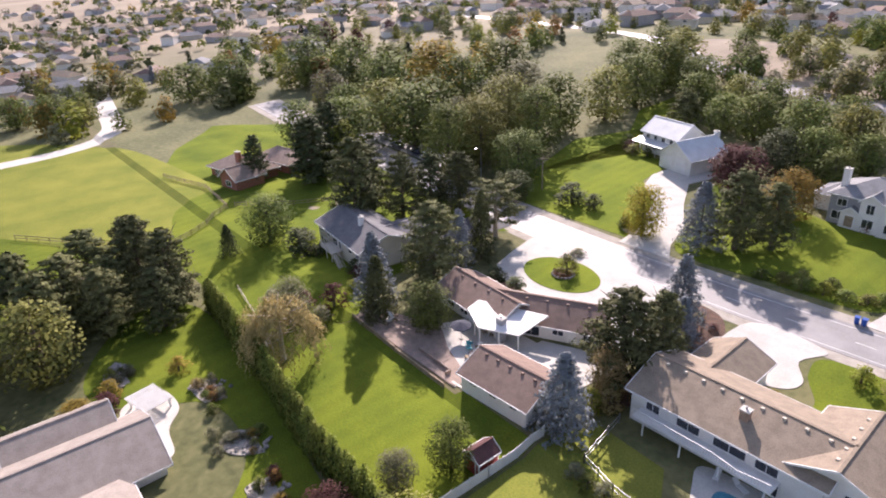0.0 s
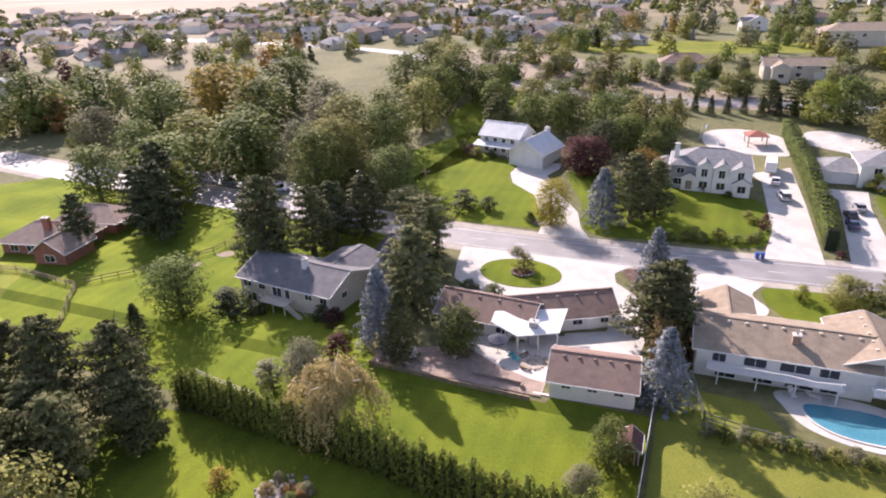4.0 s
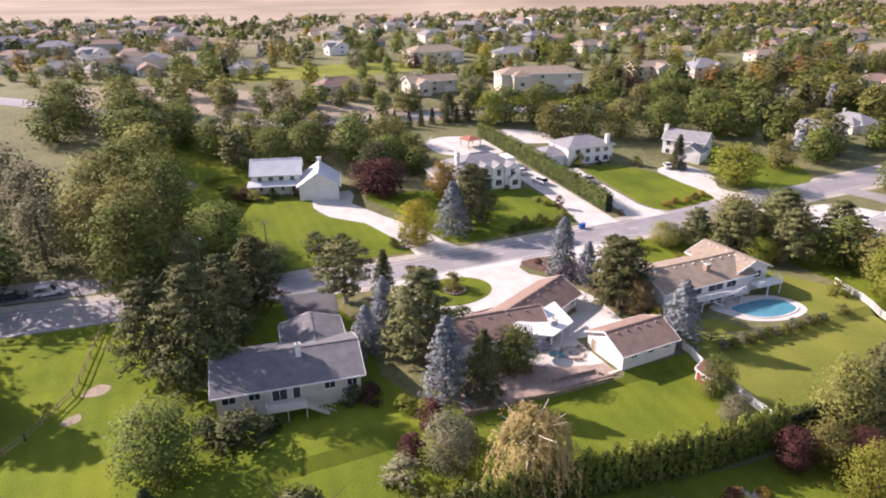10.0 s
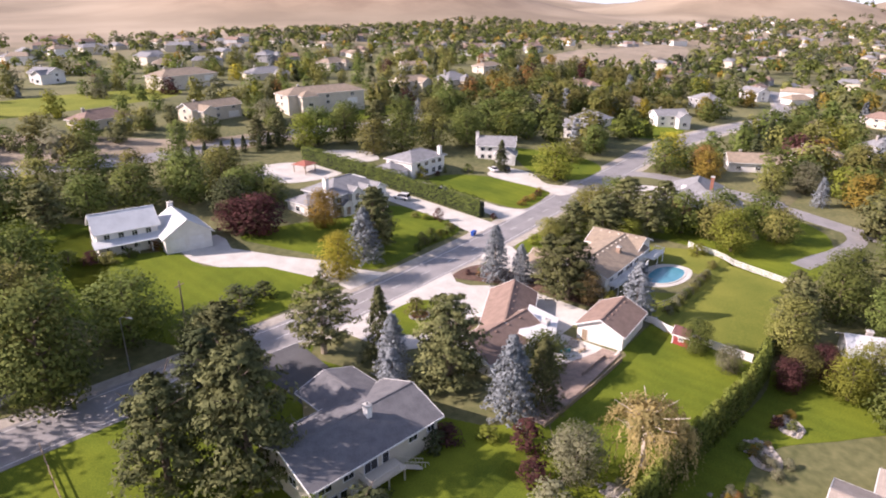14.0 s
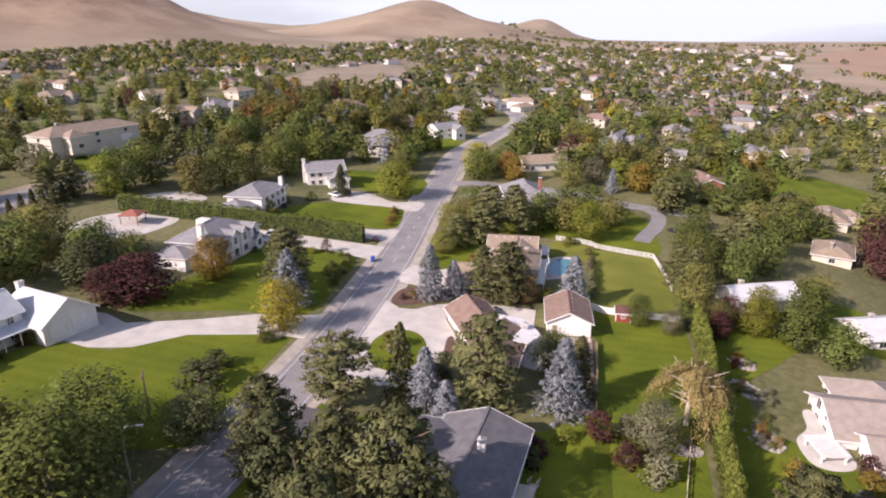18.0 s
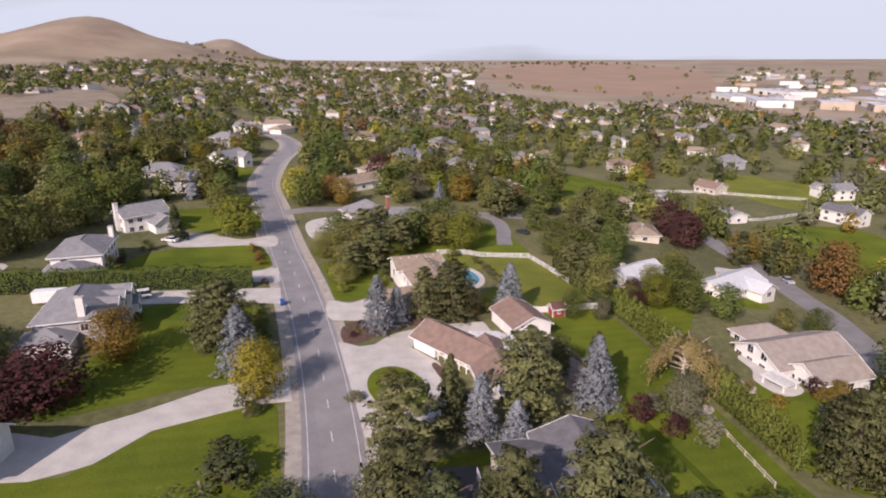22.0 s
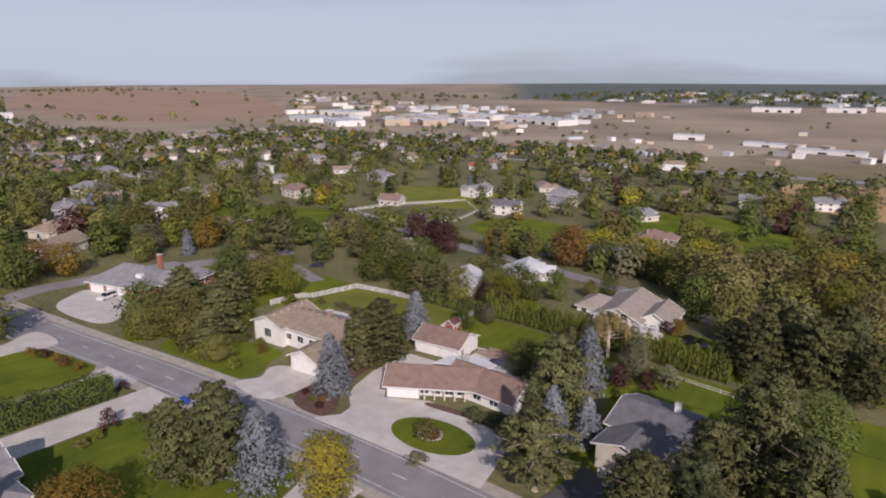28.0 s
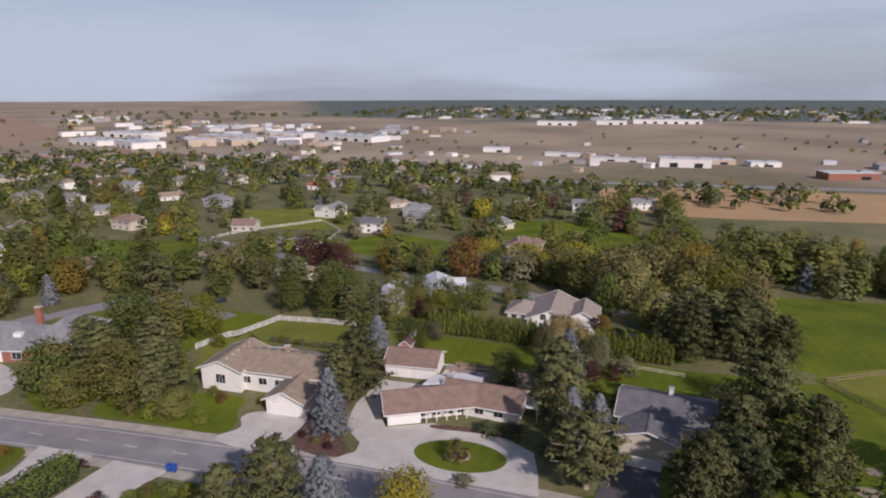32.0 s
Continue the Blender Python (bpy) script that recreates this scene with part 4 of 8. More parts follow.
def tan_house():
    h = thing("house", 0, 0, -1.0, 0, "white two-level house with a tan shingle roof and balcony", "house")
    m = wing(h, 28.8, -16.3, 0, 1, 20.6, 10.4, 4.3, 1.9, WHITE, TAN_ROOF, 0.6)
    vents(h, m, 20.6, 10.4, 4.3, 1.9, 9, -1, 0.7, CREAM)
    m2 = wing(h, 39.6, -14.9, 0, 92, 11.0, 8.4, 4.5, 1.7, WHITE, TAN_ROOF, 0.6)
    vents(h, m2, 11.0, 8.4, 4.5, 1.7, 5, 1, 0.7, CREAM)
    m3 = wing(h, 22.6, -8.6, 0, 92, 9.6, 7.0, 3.2, 1.6, WHITE, TAN_ROOF, 0.6)
    garage_door(h, face_matrix(m3, 9.6, 7.0, "e"), 0, 4.9)
    f = face_matrix(m, 20.6, 10.4, "s")
    for x, w in ((-7.5, 1.6), (-3.2, 2.6), (1.4, 3.4), (5.2, 2.2)):
        window(h, f, x, 2.5, w, 1.2)
    for x, w in ((-6.5, 2.4), (-2.0, 2.2), (2.2, 3.2), (5.6, 2.0)):
        window(h, f, x, 0.3, w, 1.5)
    f = face_matrix(m2, 11.0, 8.4, "w")
    window(h, f, -1.6, 2.6, 1.6, 1.3)
    window(h, f, 1.7, 2.6, 1.6, 1.3)
    window(h, f, -2.2, 0.5, 1.6, 1.0)
    f = face_matrix(m2, 11.0, 8.4, "e")
    window(h, f, 0, 1.6, 2.0, 1.8, bars=2)
    f = face_matrix(m, 20.6, 10.4, "n")
    for x in (-6.0, -2.5, 1.0):
        window(h, f, x, 1.6, 1.7, 1.3)
    bm = bmesh.new()
    box(bm, 20.0, 35.6, -23.6, -21.4, 2.1, 2.28)
    part("balcony", bm, WHITE_PAINT, h, "long white balcony")
    railing(h, [(20.1, -23.5), (29.4, -23.5), (32.4, -24.0), (35.5, -23.5)], 2.28, 0.95)
    posts(h, [(21.4, -23.3), (26, -23.3), (30.4, -23.3), (35, -23.3)], 0, 2.15, 0.16)
    chimney(h, 30.2, -18.9, 4.2, 6.5, 0.9, 0.8, TAN_BRICK)
    bm = bmesh.new()
    box(bm, 38.6, 44.6, -23.6, -21.1, 2.2, 2.38)
    part("balcony", bm, WHITE_PAINT, h)
    posts(h, [(44.3, -23.4), (41.2, -23.4)], 0, 2.2, 0.16)
    railing(h, [(38.7, -23.5), (44.5, -23.5), (44.5, -21.2)], 2.38, 0.95)


def farmhouse():
    h = thing("farmhouse", -31.9, 65.0, gz(64), -14, "white farmhouse with a pale metal roof and porch", "house")
    m = wing(h, 0, 0, 0, 0, 11.8, 8.0, 5.0, 2.8, WHITE, METAL_ROOF, 0.5)
    f = face_matrix(m, 11.8, 8, "s")
    for x in (-4, -1.3, 1.3, 4):
        window(h, f, x, 3.2, 1.0, 1.2)
        window(h, f, x, 0.7, 1.0, 1.4)
    f = face_matrix(m, 11.8, 8, "w")
    for x in (-2, 2):
        window(h, f, x, 3.2, 1.0, 1.2)
        window(h, f, x, 0.7, 1.0, 1.4)
    bm = bmesh.new()
    v = [(-6.9, -6.6, 2.5), (6.6, -6.6, 2.5), (6.6, -3.95, 3.3), (-6.9, -3.95, 3.3)]
    lo, hi = [bm.verts.new((x, y, z - 0.1)) for x, y, z in v], [bm.verts.new((x, y, z + 0.05)) for x, y, z in v]
    bm.faces.new(lo[::-1])
    bm.faces.new(hi)
    for i in range(4):
        bm.faces.new((lo[i], lo[(i + 1) % 4], hi[(i + 1) % 4], hi[i]))
    part("porch_roof", bm, METAL_ROOF, h)
    posts(h, [(-6.6 + k * 2.6, -6.3) for k in range(6)], 0, 2.5, 0.15)
    m2 = wing(h, 10.6, -3.2, 0, 90, 11.5, 9.6, 2.9, 3.2, WHITE, METAL_ROOF, 0.5)
    f = face_matrix(m2, 11.5, 9.6, "w")
    garage_door(h, f, -2.4, 2.7)
    garage_door(h, f, 1.6, 2.7)
    chimney(h, 10.6, 3.2, 4.0, 7.0, 1.1, 0.9, WHITE)


def villa():
    h = thing("house", 19.8, 53.4, gz(51), 0, "two-storey grey and white house with arched front gables", "house")
    m = wing(h, 0, 0, 0, 0, 16.5, 11, 5.4, 2.6, GREY_WALL, GREY_ROOF, 0.5, hip=True)
    for x, wd, y, hh in ((-1.2, 3.4, -4.0, 5.3), (2.4, 3.6, -4.4, 5.2), (6.2, 4.4, -4.9, 5.0)):
        mm = wing(h, x, y, 0, 90, 5.5, wd, hh, 1.2, WHITE, GREY_ROOF, 0.35)
        f = face_matrix(mm, 5.5, wd, "w")
        window(h, f, 0, 3.2, 1.2, 1.7)
        window(h, f, 0, 0.6, 1.7, 1.5)
    mm = wing(h, -4.2, -4.8, 0, 90, 3.6, 3.2, 2.6, 1.0, WHITE, GREY_ROOF, 0.3)
    door(h, face_matrix(mm, 3.6, 3.2, "w"), 0, 1.4)
    mm = wing(h, 6.6, -6.8, 0, 90, 3.4, 3.4, 2.5, 1.1, WHITE, GREY_ROOF, 0.3)
    window(h, face_matrix(mm, 3.4, 3.4, "w"), 0, 0.6, 1.6, 1.5)
    f = face_matrix(m, 16.5, 11, "s")
    window(h, f, -6.2, 3.3, 1.5, 1.2)
    window(h, f, -6.5, 0.7, 2.0, 1.4)
    f = face_matrix(m, 16.5, 11, "w")
    for x in (-3, 2.5):
        window(h, f, x, 3.3, 1.2, 1.2)
        window(h, f, x, 0.7, 1.2, 1.2)
    f = face_matrix(m, 16.5, 11, "n")
    for x in (-5, 0, 5):
        window(h, f, x, 3.3, 1.4, 1.2)
    chimney(h, -7.4, -2.2, 0, 9.2, 1.0, 1.2, WHITE)
    m4 = wing(h, -9.5, 3.0, 0, 0, 6, 8, 3.2, 1.6, WHITE, GREY_ROOF, 0.4, hip=True)
    window(h, face_matrix(m4, 6, 8, "w"), 0, 1.0, 1.4, 1.2)


def hip_house():
    h = thing("house", 55.0, 61.0, gz(58), 0, "pale two-level hipped house with a grey roof", "house")
    m = wing(h, 3.0, 0.5, 0, 0, 15.6, 10.5, 5.2, 2.0, WHITE, GREY_ROOF, 0.6, hip=True)
    m2 = wing(h, -7.5, 1.5, 0, 0, 9.5, 9.5, 3.0, 1.8, WHITE, GREY_ROOF, 0.6, hip=True)
    garage_door(h, face_matrix(m2, 9.5, 9.5, "s"), 0.5, 4.9)
    f = face_matrix(m, 15.6, 10.5, "s")
    for x in (-4.5, -1.0, 2.4, 5.4):
        window(h, f, x, 3.2, 1.5, 1.2)
        window(h, f, x, 0.5, 1.5, 1.5)
    f = face_matrix(m, 15.6, 10.5, "w")
    window(h, f, -2.5, 3.5, 1.2, 1.0)
    chimney(h, 8.8, -4.4, 4.6, 8.0, 1.1, 1.0, WHITE)


def white_house():
    h = thing("house", 93.5, 55.0, gz(52), -60, "white gabled house with a tall chimney", "house")
    m = wing(h, 0, 0, 0, 0, 12.5, 8.5, 5.0, 2.4, WHITE, GREY_ROOF, 0.5)
    m2 = wing(h, 3.5, -5.2, 0, 90, 8.0, 6.6, 2.8, 2.0, WHITE, GREY_ROOF, 0.5)
    garage_door(h, face_matrix(m2, 8, 6.6, "w"), 0, 4.6)
    for s, n in (("s", (-4.5, -2.0)), ("n", (-4, 0, 4)), ("w", (-2, 2)), ("e", (-2, 2))):
        f = face_matrix(m, 12.5, 8.5, s)
        for x in n:
            window(h, f, x, 3.1, 1.2, 1.2)
            window(h, f, x, 0.6, 1.2, 1.3)
    chimney(h, -6.8, -0.5, 0, 8.6, 1.0, 1.3, WHITE)


def plain_house(x, y, ang, L, W, wall, rise, mw, mr, label, hip=False, side_wing=0.0, garage=True, n=3, lift=0.0):
    h = thing("house", x, y, gz(y) + lift, ang, label, "house")
    if lift:
        bm = bmesh.new()
        box(bm, -L / 2 + 0.05, L / 2 - 0.05, -W / 2 + 0.05, W / 2 - 0.05, -lift - 1.0, 0.02)
        part("basement_wall", bm, mw, h)
    m = wing(h, 0, 0, 0, 0, L, W, wall, rise, mw, mr, 0.55, hip)
    for s in "sn":
        f = face_matrix(m, L, W, s)
        for k in range(n):
            u = -L / 2 + (k + 0.5) * L / n
            if not (garage and s == "s" and k == n - 1):
                window(h, f, u, 0.8, 1.5, 1.2)
            if wall > 4.4:
                window(h, f, u, 3.3, 1.5, 1.2)
        if garage and s == "s":
            garage_door(h, f, L / 2 - L / n / 2, min(4.6, L / n - 0.4))
    for s in "ew":
        f = face_matrix(m, L, W, s)
        window(h, f, 0, 0.8, 1.4, 1.2)
        if wall > 4.4:
            window(h, f, 0, 3.3, 1.4, 1.2)
    if side_wing:
        mm = wing(h, side_wing, -W / 2 - 1.0, 0, 90, 6.0, W * 0.62, wall * 0.92, rise * 0.8, mw, mr, 0.5, hip)
        f = face_matrix(mm, 6.0, W * 0.62, "w")
        window(h, f, 0, 0.8, 1.8, 1.3)
    chimney(h, -L * 0.28, 0.6, wall, wall + rise + 0.8)
    return h
main_house()
garage_building()
grey_house()
tan_house()
farmhouse()
villa()
hip_house()
white_house()
plain_house(147, 50, -70, 13, 9, 5.2, 2.0, WHITE, GREY_ROOF, "white two-storey house with a grey roof", n=3)
plain_house(150, -16, -62, 19, 9, 3.4, 2.4, WHITE, TAN_ROOF, "long white house with a pale brown roof")


def brick_house():
    h = thing("house", 97.5, -13, -1.0, 14, "red brick house with steep grey roof and white garage doors", "house")
    m = wing(h, 0, 0, 0, 0, 20, 13, 3.0, 3.6, BRICK_WALL, GREY_ROOF, 0.6, hip=True)
    f = face_matrix(m, 20, 13, "n")
    garage_door(h, f, -6.8, 4.4)
    garage_door(h, f, -1.8, 2.8)
    garage_door(h, f, 1.7, 2.8)
    window(h, f, 6.5, 0.7, 2.0, 1.6)
    m2 = wing(h, -11, -5, 0, 90, 14, 10, 3.0, 3.2, BRICK_WALL, GREY_ROOF, 0.6, hip=True)
    for s in "ns":
        ff = face_matrix(m2, 14, 10, s)
        for x in (-4, 0, 4):
            window(h, ff, x, 0.7, 1.6, 1.5)
    chimney(h, -5.2, -4.0, 4.0, 8.8, 1.3, 0.9, BRICK_WALL)
    bm = bmesh.new()
    box(bm, -6.2, -4.4, 2.6, 3.9, 4.6, 5.5)
    part("dormer", bm, WHITE_PAINT, h, "small white dormer")


def yard_house():
    z = gz(-68) - 1.3
    h = thing("house", 0, 0, z, 0, "white house with a grey-tan roof and pergola behind the hedge", "house")
    m = wing(h, -16.6, -74.6, 0, 90, 17, 11.4, 3.0, 2.5, WHITE, TAN_GREY_ROOF, 0.6)
    m3 = wing(h, -8.4, -74.6, 0, 90, 9, 7.0, 2.8, 1.8, WHITE, TAN_GREY_ROOF, 0.5, hip=True)
    m4 = wing(h, -24.4, -74.4, 0, 90, 11, 7.6, 2.9, 2.0, WHITE, TAN_GREY_ROOF, 0.5)
    for mm, L, W, s, us, sill in ((m, 17, 11.4, "e", (-4.4, -1.6, 1.6, 4.4), 0.5), (m, 17, 11.4, "e", (-1.7, 1.7), 2.9), (m, 17, 11.4, "w", (-3, 3), 0.8), (m3, 9, 7, "e", (-1.6, 1.6), 0.7),
                                  (m3, 9, 7, "s", (-2, 2), 0.7), (m4, 11, 7.6, "e", (-2.2, 0, 2.2), 0.5), (m4, 11, 7.6, "n", (-3, 1), 0.7)):
        f = face_matrix(mm, L, W, s)
        for u in us:
            window(h, f, u, sill, 1.4, 1.5 if sill < 3 else 1.0)
    posts(h, [(-26.7, -62.8), (-22.9, -62.0), (-26.1, -66.0), (-22.7, -65.3)], 0, 2.6, 0.24)
    bm = bmesh.new()
    mm = rot_m(-24.6, -64.0, 0, 12)
    for yy in (-1.6, 1.6):
        box(bm, -2.4, 2.4, yy - 0.1, yy + 0.1, 2.6, 2.85, mm)
    perg = part("pergola", bm, WHITE_PAINT, h, "white timber pergola")
    slat = bmesh.new()
    box(slat, -0.065, 0.065, -2.0, 2.0, 2.85, 3.0)
    slat_me = bpy.data.meshes.new("slat")
    slat.to_mesh(slat_me)
    slat.free()
    slat_me.materials.append(WHITE_PAINT)
    for k in range(13):
        mesh_object("slat", slat_me, perg).matrix_basis = mm @ Matrix.Translation((-2.33 + k * 0.39, 0, 0))


TAN_GREY_ROOF = mat("grey-tan shingle", (0.36, 0.31, 0.27), (0.26, 0.22, 0.19), 0.9, 0.8, 7.0, 0.5)
brick_house()
yard_house()
drape("patio_yard", smooth_ring([(-27, -61.6), (-22, -61.2), (-18.5, -63.6), (-14, -64.4), (-13.6, -66), (-19, -67), (-26, -67.5), (-28, -64.5)]), 0.07, CONCRETE, "pale concrete garden patio", "patio")
for x, y, a, L, W, wl_, rs, mw, mr, lab, hp, sw in (
        (28, -68, -70, 14, 8, 2.7, 1.8, WHITE, METAL_ROOF, "white ranch house with a pale roof", False, 0),
        (21, -91, -72, 16, 9, 2.7, 1.9, WHITE, METAL_ROOF, "long white ranch house with a pale roof", False, 3),
        (72, -98, -20, 13, 9, 2.7, 1.9, CREAM, TAN_ROOF, "cream house with a pale tan roof", True, 0),
        (13, -137, 8, 11, 8, 4.8, 2.0, GREY_WALL, DARK_ROOF, "grey house with a dark roof", False, 3),
        (-47, -97, 10, 12, 9, 2.8, 2.2, CREAM, TAN_ROOF, "house with a tan roof among the trees", True, 0),
        (141, -77, 10, 15, 9, 2.8, 1.8, BRICK_WALL, BROWN_ROOF, "low brick house with a brown roof", False, 0),
        (114, -111, -15, 18, 10, 2.8, 2.0, CREAM, TAN_ROOF, "long house with a tan roof", True, 4),
        (224, -112, -20, 14, 10, 4.9, 2.4, CREAM, GREY_ROOF, "two-storey house with a grey roof", True, 4),
        (265, -84, 20, 16, 10, 4.9, 2.4, CREAM, GREY_ROOF, "large house with a grey roof", True, 0),
        (92, -205, 12, 15, 9, 5.0, 2.0, WHITE, DARK_ROOF, "white house with a dark roof", False, 4),
        (76, -238, -10, 14, 9, 3.0, 2.2, CREAM, GREY_ROOF, "cream house with a grey roof", False, 4),
        (108, -160, 5, 16, 9, 3.0, 1.8, WHITE, GREY_ROOF, "white house with a grey roof", False, 0),
        (155, -190, 15, 12, 9, 3.0, 2.6, CREAM, BROWN_ROOF, "house with a brown gabled roof", False, 0),
        (193, -343, 12, 15, 9, 3.0, 2.4, WHITE, RED_ROOF, "white house with a bright red roof", False, 3),
        (-41, -318, 25, 15, 9, 4.6, 2.2, WHITE, GREY_ROOF, "pale house with a grey roof", False, 4),
        (308, -228, -15, 14, 9, 5.0, 2.2, WHITE, GREY_ROOF, "white house with a grey roof", False, 3),
        (320, -292, 5, 13, 9, 5.0, 2.2, WHITE, GREY_ROOF, "white house with a grey roof", False, 3),
        (306, -330, 5, 12, 9, 5.0, 2.2, WHITE, GREY_ROOF, "white house with a grey roof", False, 3),
        (460, -168, 25, 16, 10, 4.8, 2.2, WHITE, GREY_ROOF, "white house with a grey roof", True, 0),
        (10, 167, 8, 18, 10, 3.0, 2.6, CREAM, BROWN_ROOF, "house with a reddish-brown hipped roof", True, 0),
        (47, 157, 4, 22, 9, 4.6, 2.0, CREAM, TAN_ROOF, "cream house with a tan roof and white gable", False, -6),
        (93, 146, -12, 36, 12, 5.2, 2.4, CREAM, TAN_ROOF, "long two-storey house with balconies and a pale roof", True, -10),
        (78, 230, 5, 30, 14, 3.2, 2.8, CREAM, TAN_ROOF, "broad house with a tan hipped roof", True, 0),
        (129, 233, -10, 22, 12, 3.4, 2.8, CREAM, GREY_ROOF, "house with a grey hipped roof", True, 5),
        (187, 244, 10, 20, 11, 4.8, 2.6, CREAM, TAN_ROOF, "house with a tan roof", True, 5),
        (284, 268, 0, 18, 11, 5.0, 3.2, CREAM, TAN_ROOF, "tall house with a tan roof", True, 4),
        (155, 151, -6, 18, 10, 4.6, 2.2, CREAM, TAN_ROOF, "house with a pale tan roof", False, 4),
        (190, 151, -12, 16, 13, 5.0, 3.6, CREAM, GREY_ROOF, "house with a steep grey roof", True, 4),
        (256, 174, -6, 18, 10, 4.6, 2.2, CREAM, TAN_ROOF, "house with a tan roof", True, 0),
        (222, 464, 0, 20, 12, 5.0, 3.0, CREAM, TAN_ROOF, "house with a tan roof", True, 4),
        (70, 416, 5, 18, 11, 3.4, 2.4, CREAM, GREY_ROOF, "house with a grey roof", True, 0),
        (-112, 345, -10, 18, 11, 5.0, 2.6, GREY_WALL, GREY_ROOF, "grey two-storey house with hipped roof", True, 4),
        (-143, 392, 15, 18, 11, 5.0, 2.6, GREY_WALL, GREY_ROOF, "grey two-storey house with hipped roof", True, 4),
        (-132, 268, -5, 16, 10, 3.0, 2.6, CREAM, GREY_ROOF, "house with a grey hipped roof", True, 0),
        (-100, 254, -5, 16, 10, 3.0, 2.6, CREAM, GREY_ROOF, "house with a grey hipped roof", True, 0)):
    plain_house(x, y, a, L, W, wl_, rs, mw, mr, lab, hp, sw, lift={(93, 146): 2.5, (155, 151): 2.0, (78, 230): 3.0}.get((x, y), 0.0))


def brown_house():
    h = thing("house", -109, -12, -1.0, 10, "brown brick house group with low hipped roofs", "house")
    m = wing(h, 0, -3, 0, 0, 16, 10, 2.8, 2.6, BRICK_WALL, BROWN_ROOF2, 0.8, hip=True)
    m2 = wing(h, 2, 9, 0, 0, 15, 9, 2.8, 2.2, BRICK_WALL, BROWN_ROOF2, 0.8, hip=True)
    m3 = wing(h, 7, -8, 0, 90, 8, 7, 2.8, 2.4, BRICK_WALL, BROWN_ROOF2, 0.6)
    for mm, L, W in ((m, 16, 10), (m2, 15, 9)):
        f = face_matrix(mm, L, W, "s")
        for x in (-5, -1, 3):
            window(h, f, x, 0.6, 1.8, 1.4)
        f = face_matrix(mm, L, W, "w")
        window(h, f, 0, 0.6, 1.8, 1.4)
    window(h, face_matrix(m3, 8, 7, "w"), 0, 0.6, 2.2, 1.4)
    chimney(h, 1.5, -5, 3.4, 7.0, 1.4, 1.0, BRICK_WALL)


BROWN_ROOF2 = mat("weathered brown shake", (0.36, 0.27, 0.22), (0.25, 0.185, 0.15), 0.9, 0.8, 7.0, 0.5)
brown_house()


# ---- trees ----
def leaf_mesh(name, centres, sizes, out, material, long=1.0, up=0.25, seed=1, axis=None, turn=0.55):
    """Many small leaf sprays as four-cornered blades, facing roughly along out and shaded softly by their clump."""
    rng = np.random.default_rng(seed)
    n = len(centres)
    soft = out + np.array([0, 0, up * 0.6]) + rng.normal(0, 0.16, (n, 3))
    soft /= np.linalg.norm(soft, axis=1, keepdims=True) + 1e-9
    nrm = out * 1.1 + rng.normal(0, turn, (n, 3)) + np.array([0, 0, up])
    nrm /= np.linalg.norm(nrm, axis=1, keepdims=True) + 1e-9
    ref = rng.normal(0, 1, (n, 3)) if axis is None else np.cross(nrm, axis + rng.normal(0, 0.22, (n, 3)))
    a = np.cross(nrm, ref)
    a /= np.linalg.norm(a, axis=1, keepdims=True) + 1e-9
    b = np.cross(nrm, a)
    s = sizes[:, None] * 0.5
    k = rng.uniform(0.55, 1.0, (n, 1))
    e = rng.uniform(-0.5, 0.5, (n, 2))
    v = np.stack([centres - a * s * long, centres - b * s * k + a * s * e[:, :1], centres + a * s * long, centres + b * s * k + a * s * e[:, 1:]], 1).reshape(-1, 3)
    return quad_mesh(name, v, material, np.repeat(soft, 4, axis=0))


def quad_mesh(name, v, material, normals=None):
    n = len(v) // 4
    me = bpy.data.meshes.new(name)
    me.vertices.add(4 * n)
    me.vertices.foreach_set("co", np.ascontiguousarray(v, np.float32).ravel())
    me.loops.add(4 * n)
    me.loops.foreach_set("vertex_index", np.arange(4 * n, dtype=np.int32))
    me.polygons.add(n)
    me.polygons.foreach_set("loop_start", np.arange(0, 4 * n, 4, dtype=np.int32))
    me.update(calc_edges=True)
    if normals is not None:
        me.polygons.foreach_set("use_smooth", np.ones(n, dtype=bool))
        me.normals_split_custom_set_from_vertices(normals.astype(np.float32))
    me.materials.append(material)
    return me


def ball(rng, n):
    d = rng.normal(0, 1, (n, 3))
    return d / np.linalg.norm(d, axis=1, keepdims=True)


def clumps(rng, n_clump, per, h, w, base, shape, flat=0.72, inner=0.45, grow=1.0, soft=0.62):
    """Leaf centres gathered in clumps over a crown; shape(t) gives the crown's relative radius at relative height t."""
    cs, outs = [], []
    golden = 2.39996
    for i in range(n_clump):
        t = (i + rng.uniform(0.2, 0.8)) / n_clump
        rr = shape(t) * w / 2
        a = i * golden + rng.normal(0, 0.35)
        rad = rr * rng.uniform(inner, 0.88)
        c = np.array([rad * math.cos(a), rad * math.sin(a), h * (base + (1 - base) * t * 0.93)])
        size = w * rng.uniform(0.12, 0.2) * (0.75 + 0.5 * shape(t)) * grow
        d = ball(rng, per)
        r = size * rng.uniform(0.6, 1.08, (per, 1))
        cs.append(c + d * r * np.array([1.0, 1.0, flat]))
        axis = np.array([0, 0, h * (base + 0.25 * (1 - base))])
        outs.append(soft * d + (1.2 - soft) * (c - axis) / (np.linalg.norm(c - axis) + 1e-6))
    return np.concatenate(cs), np.concatenate(outs)


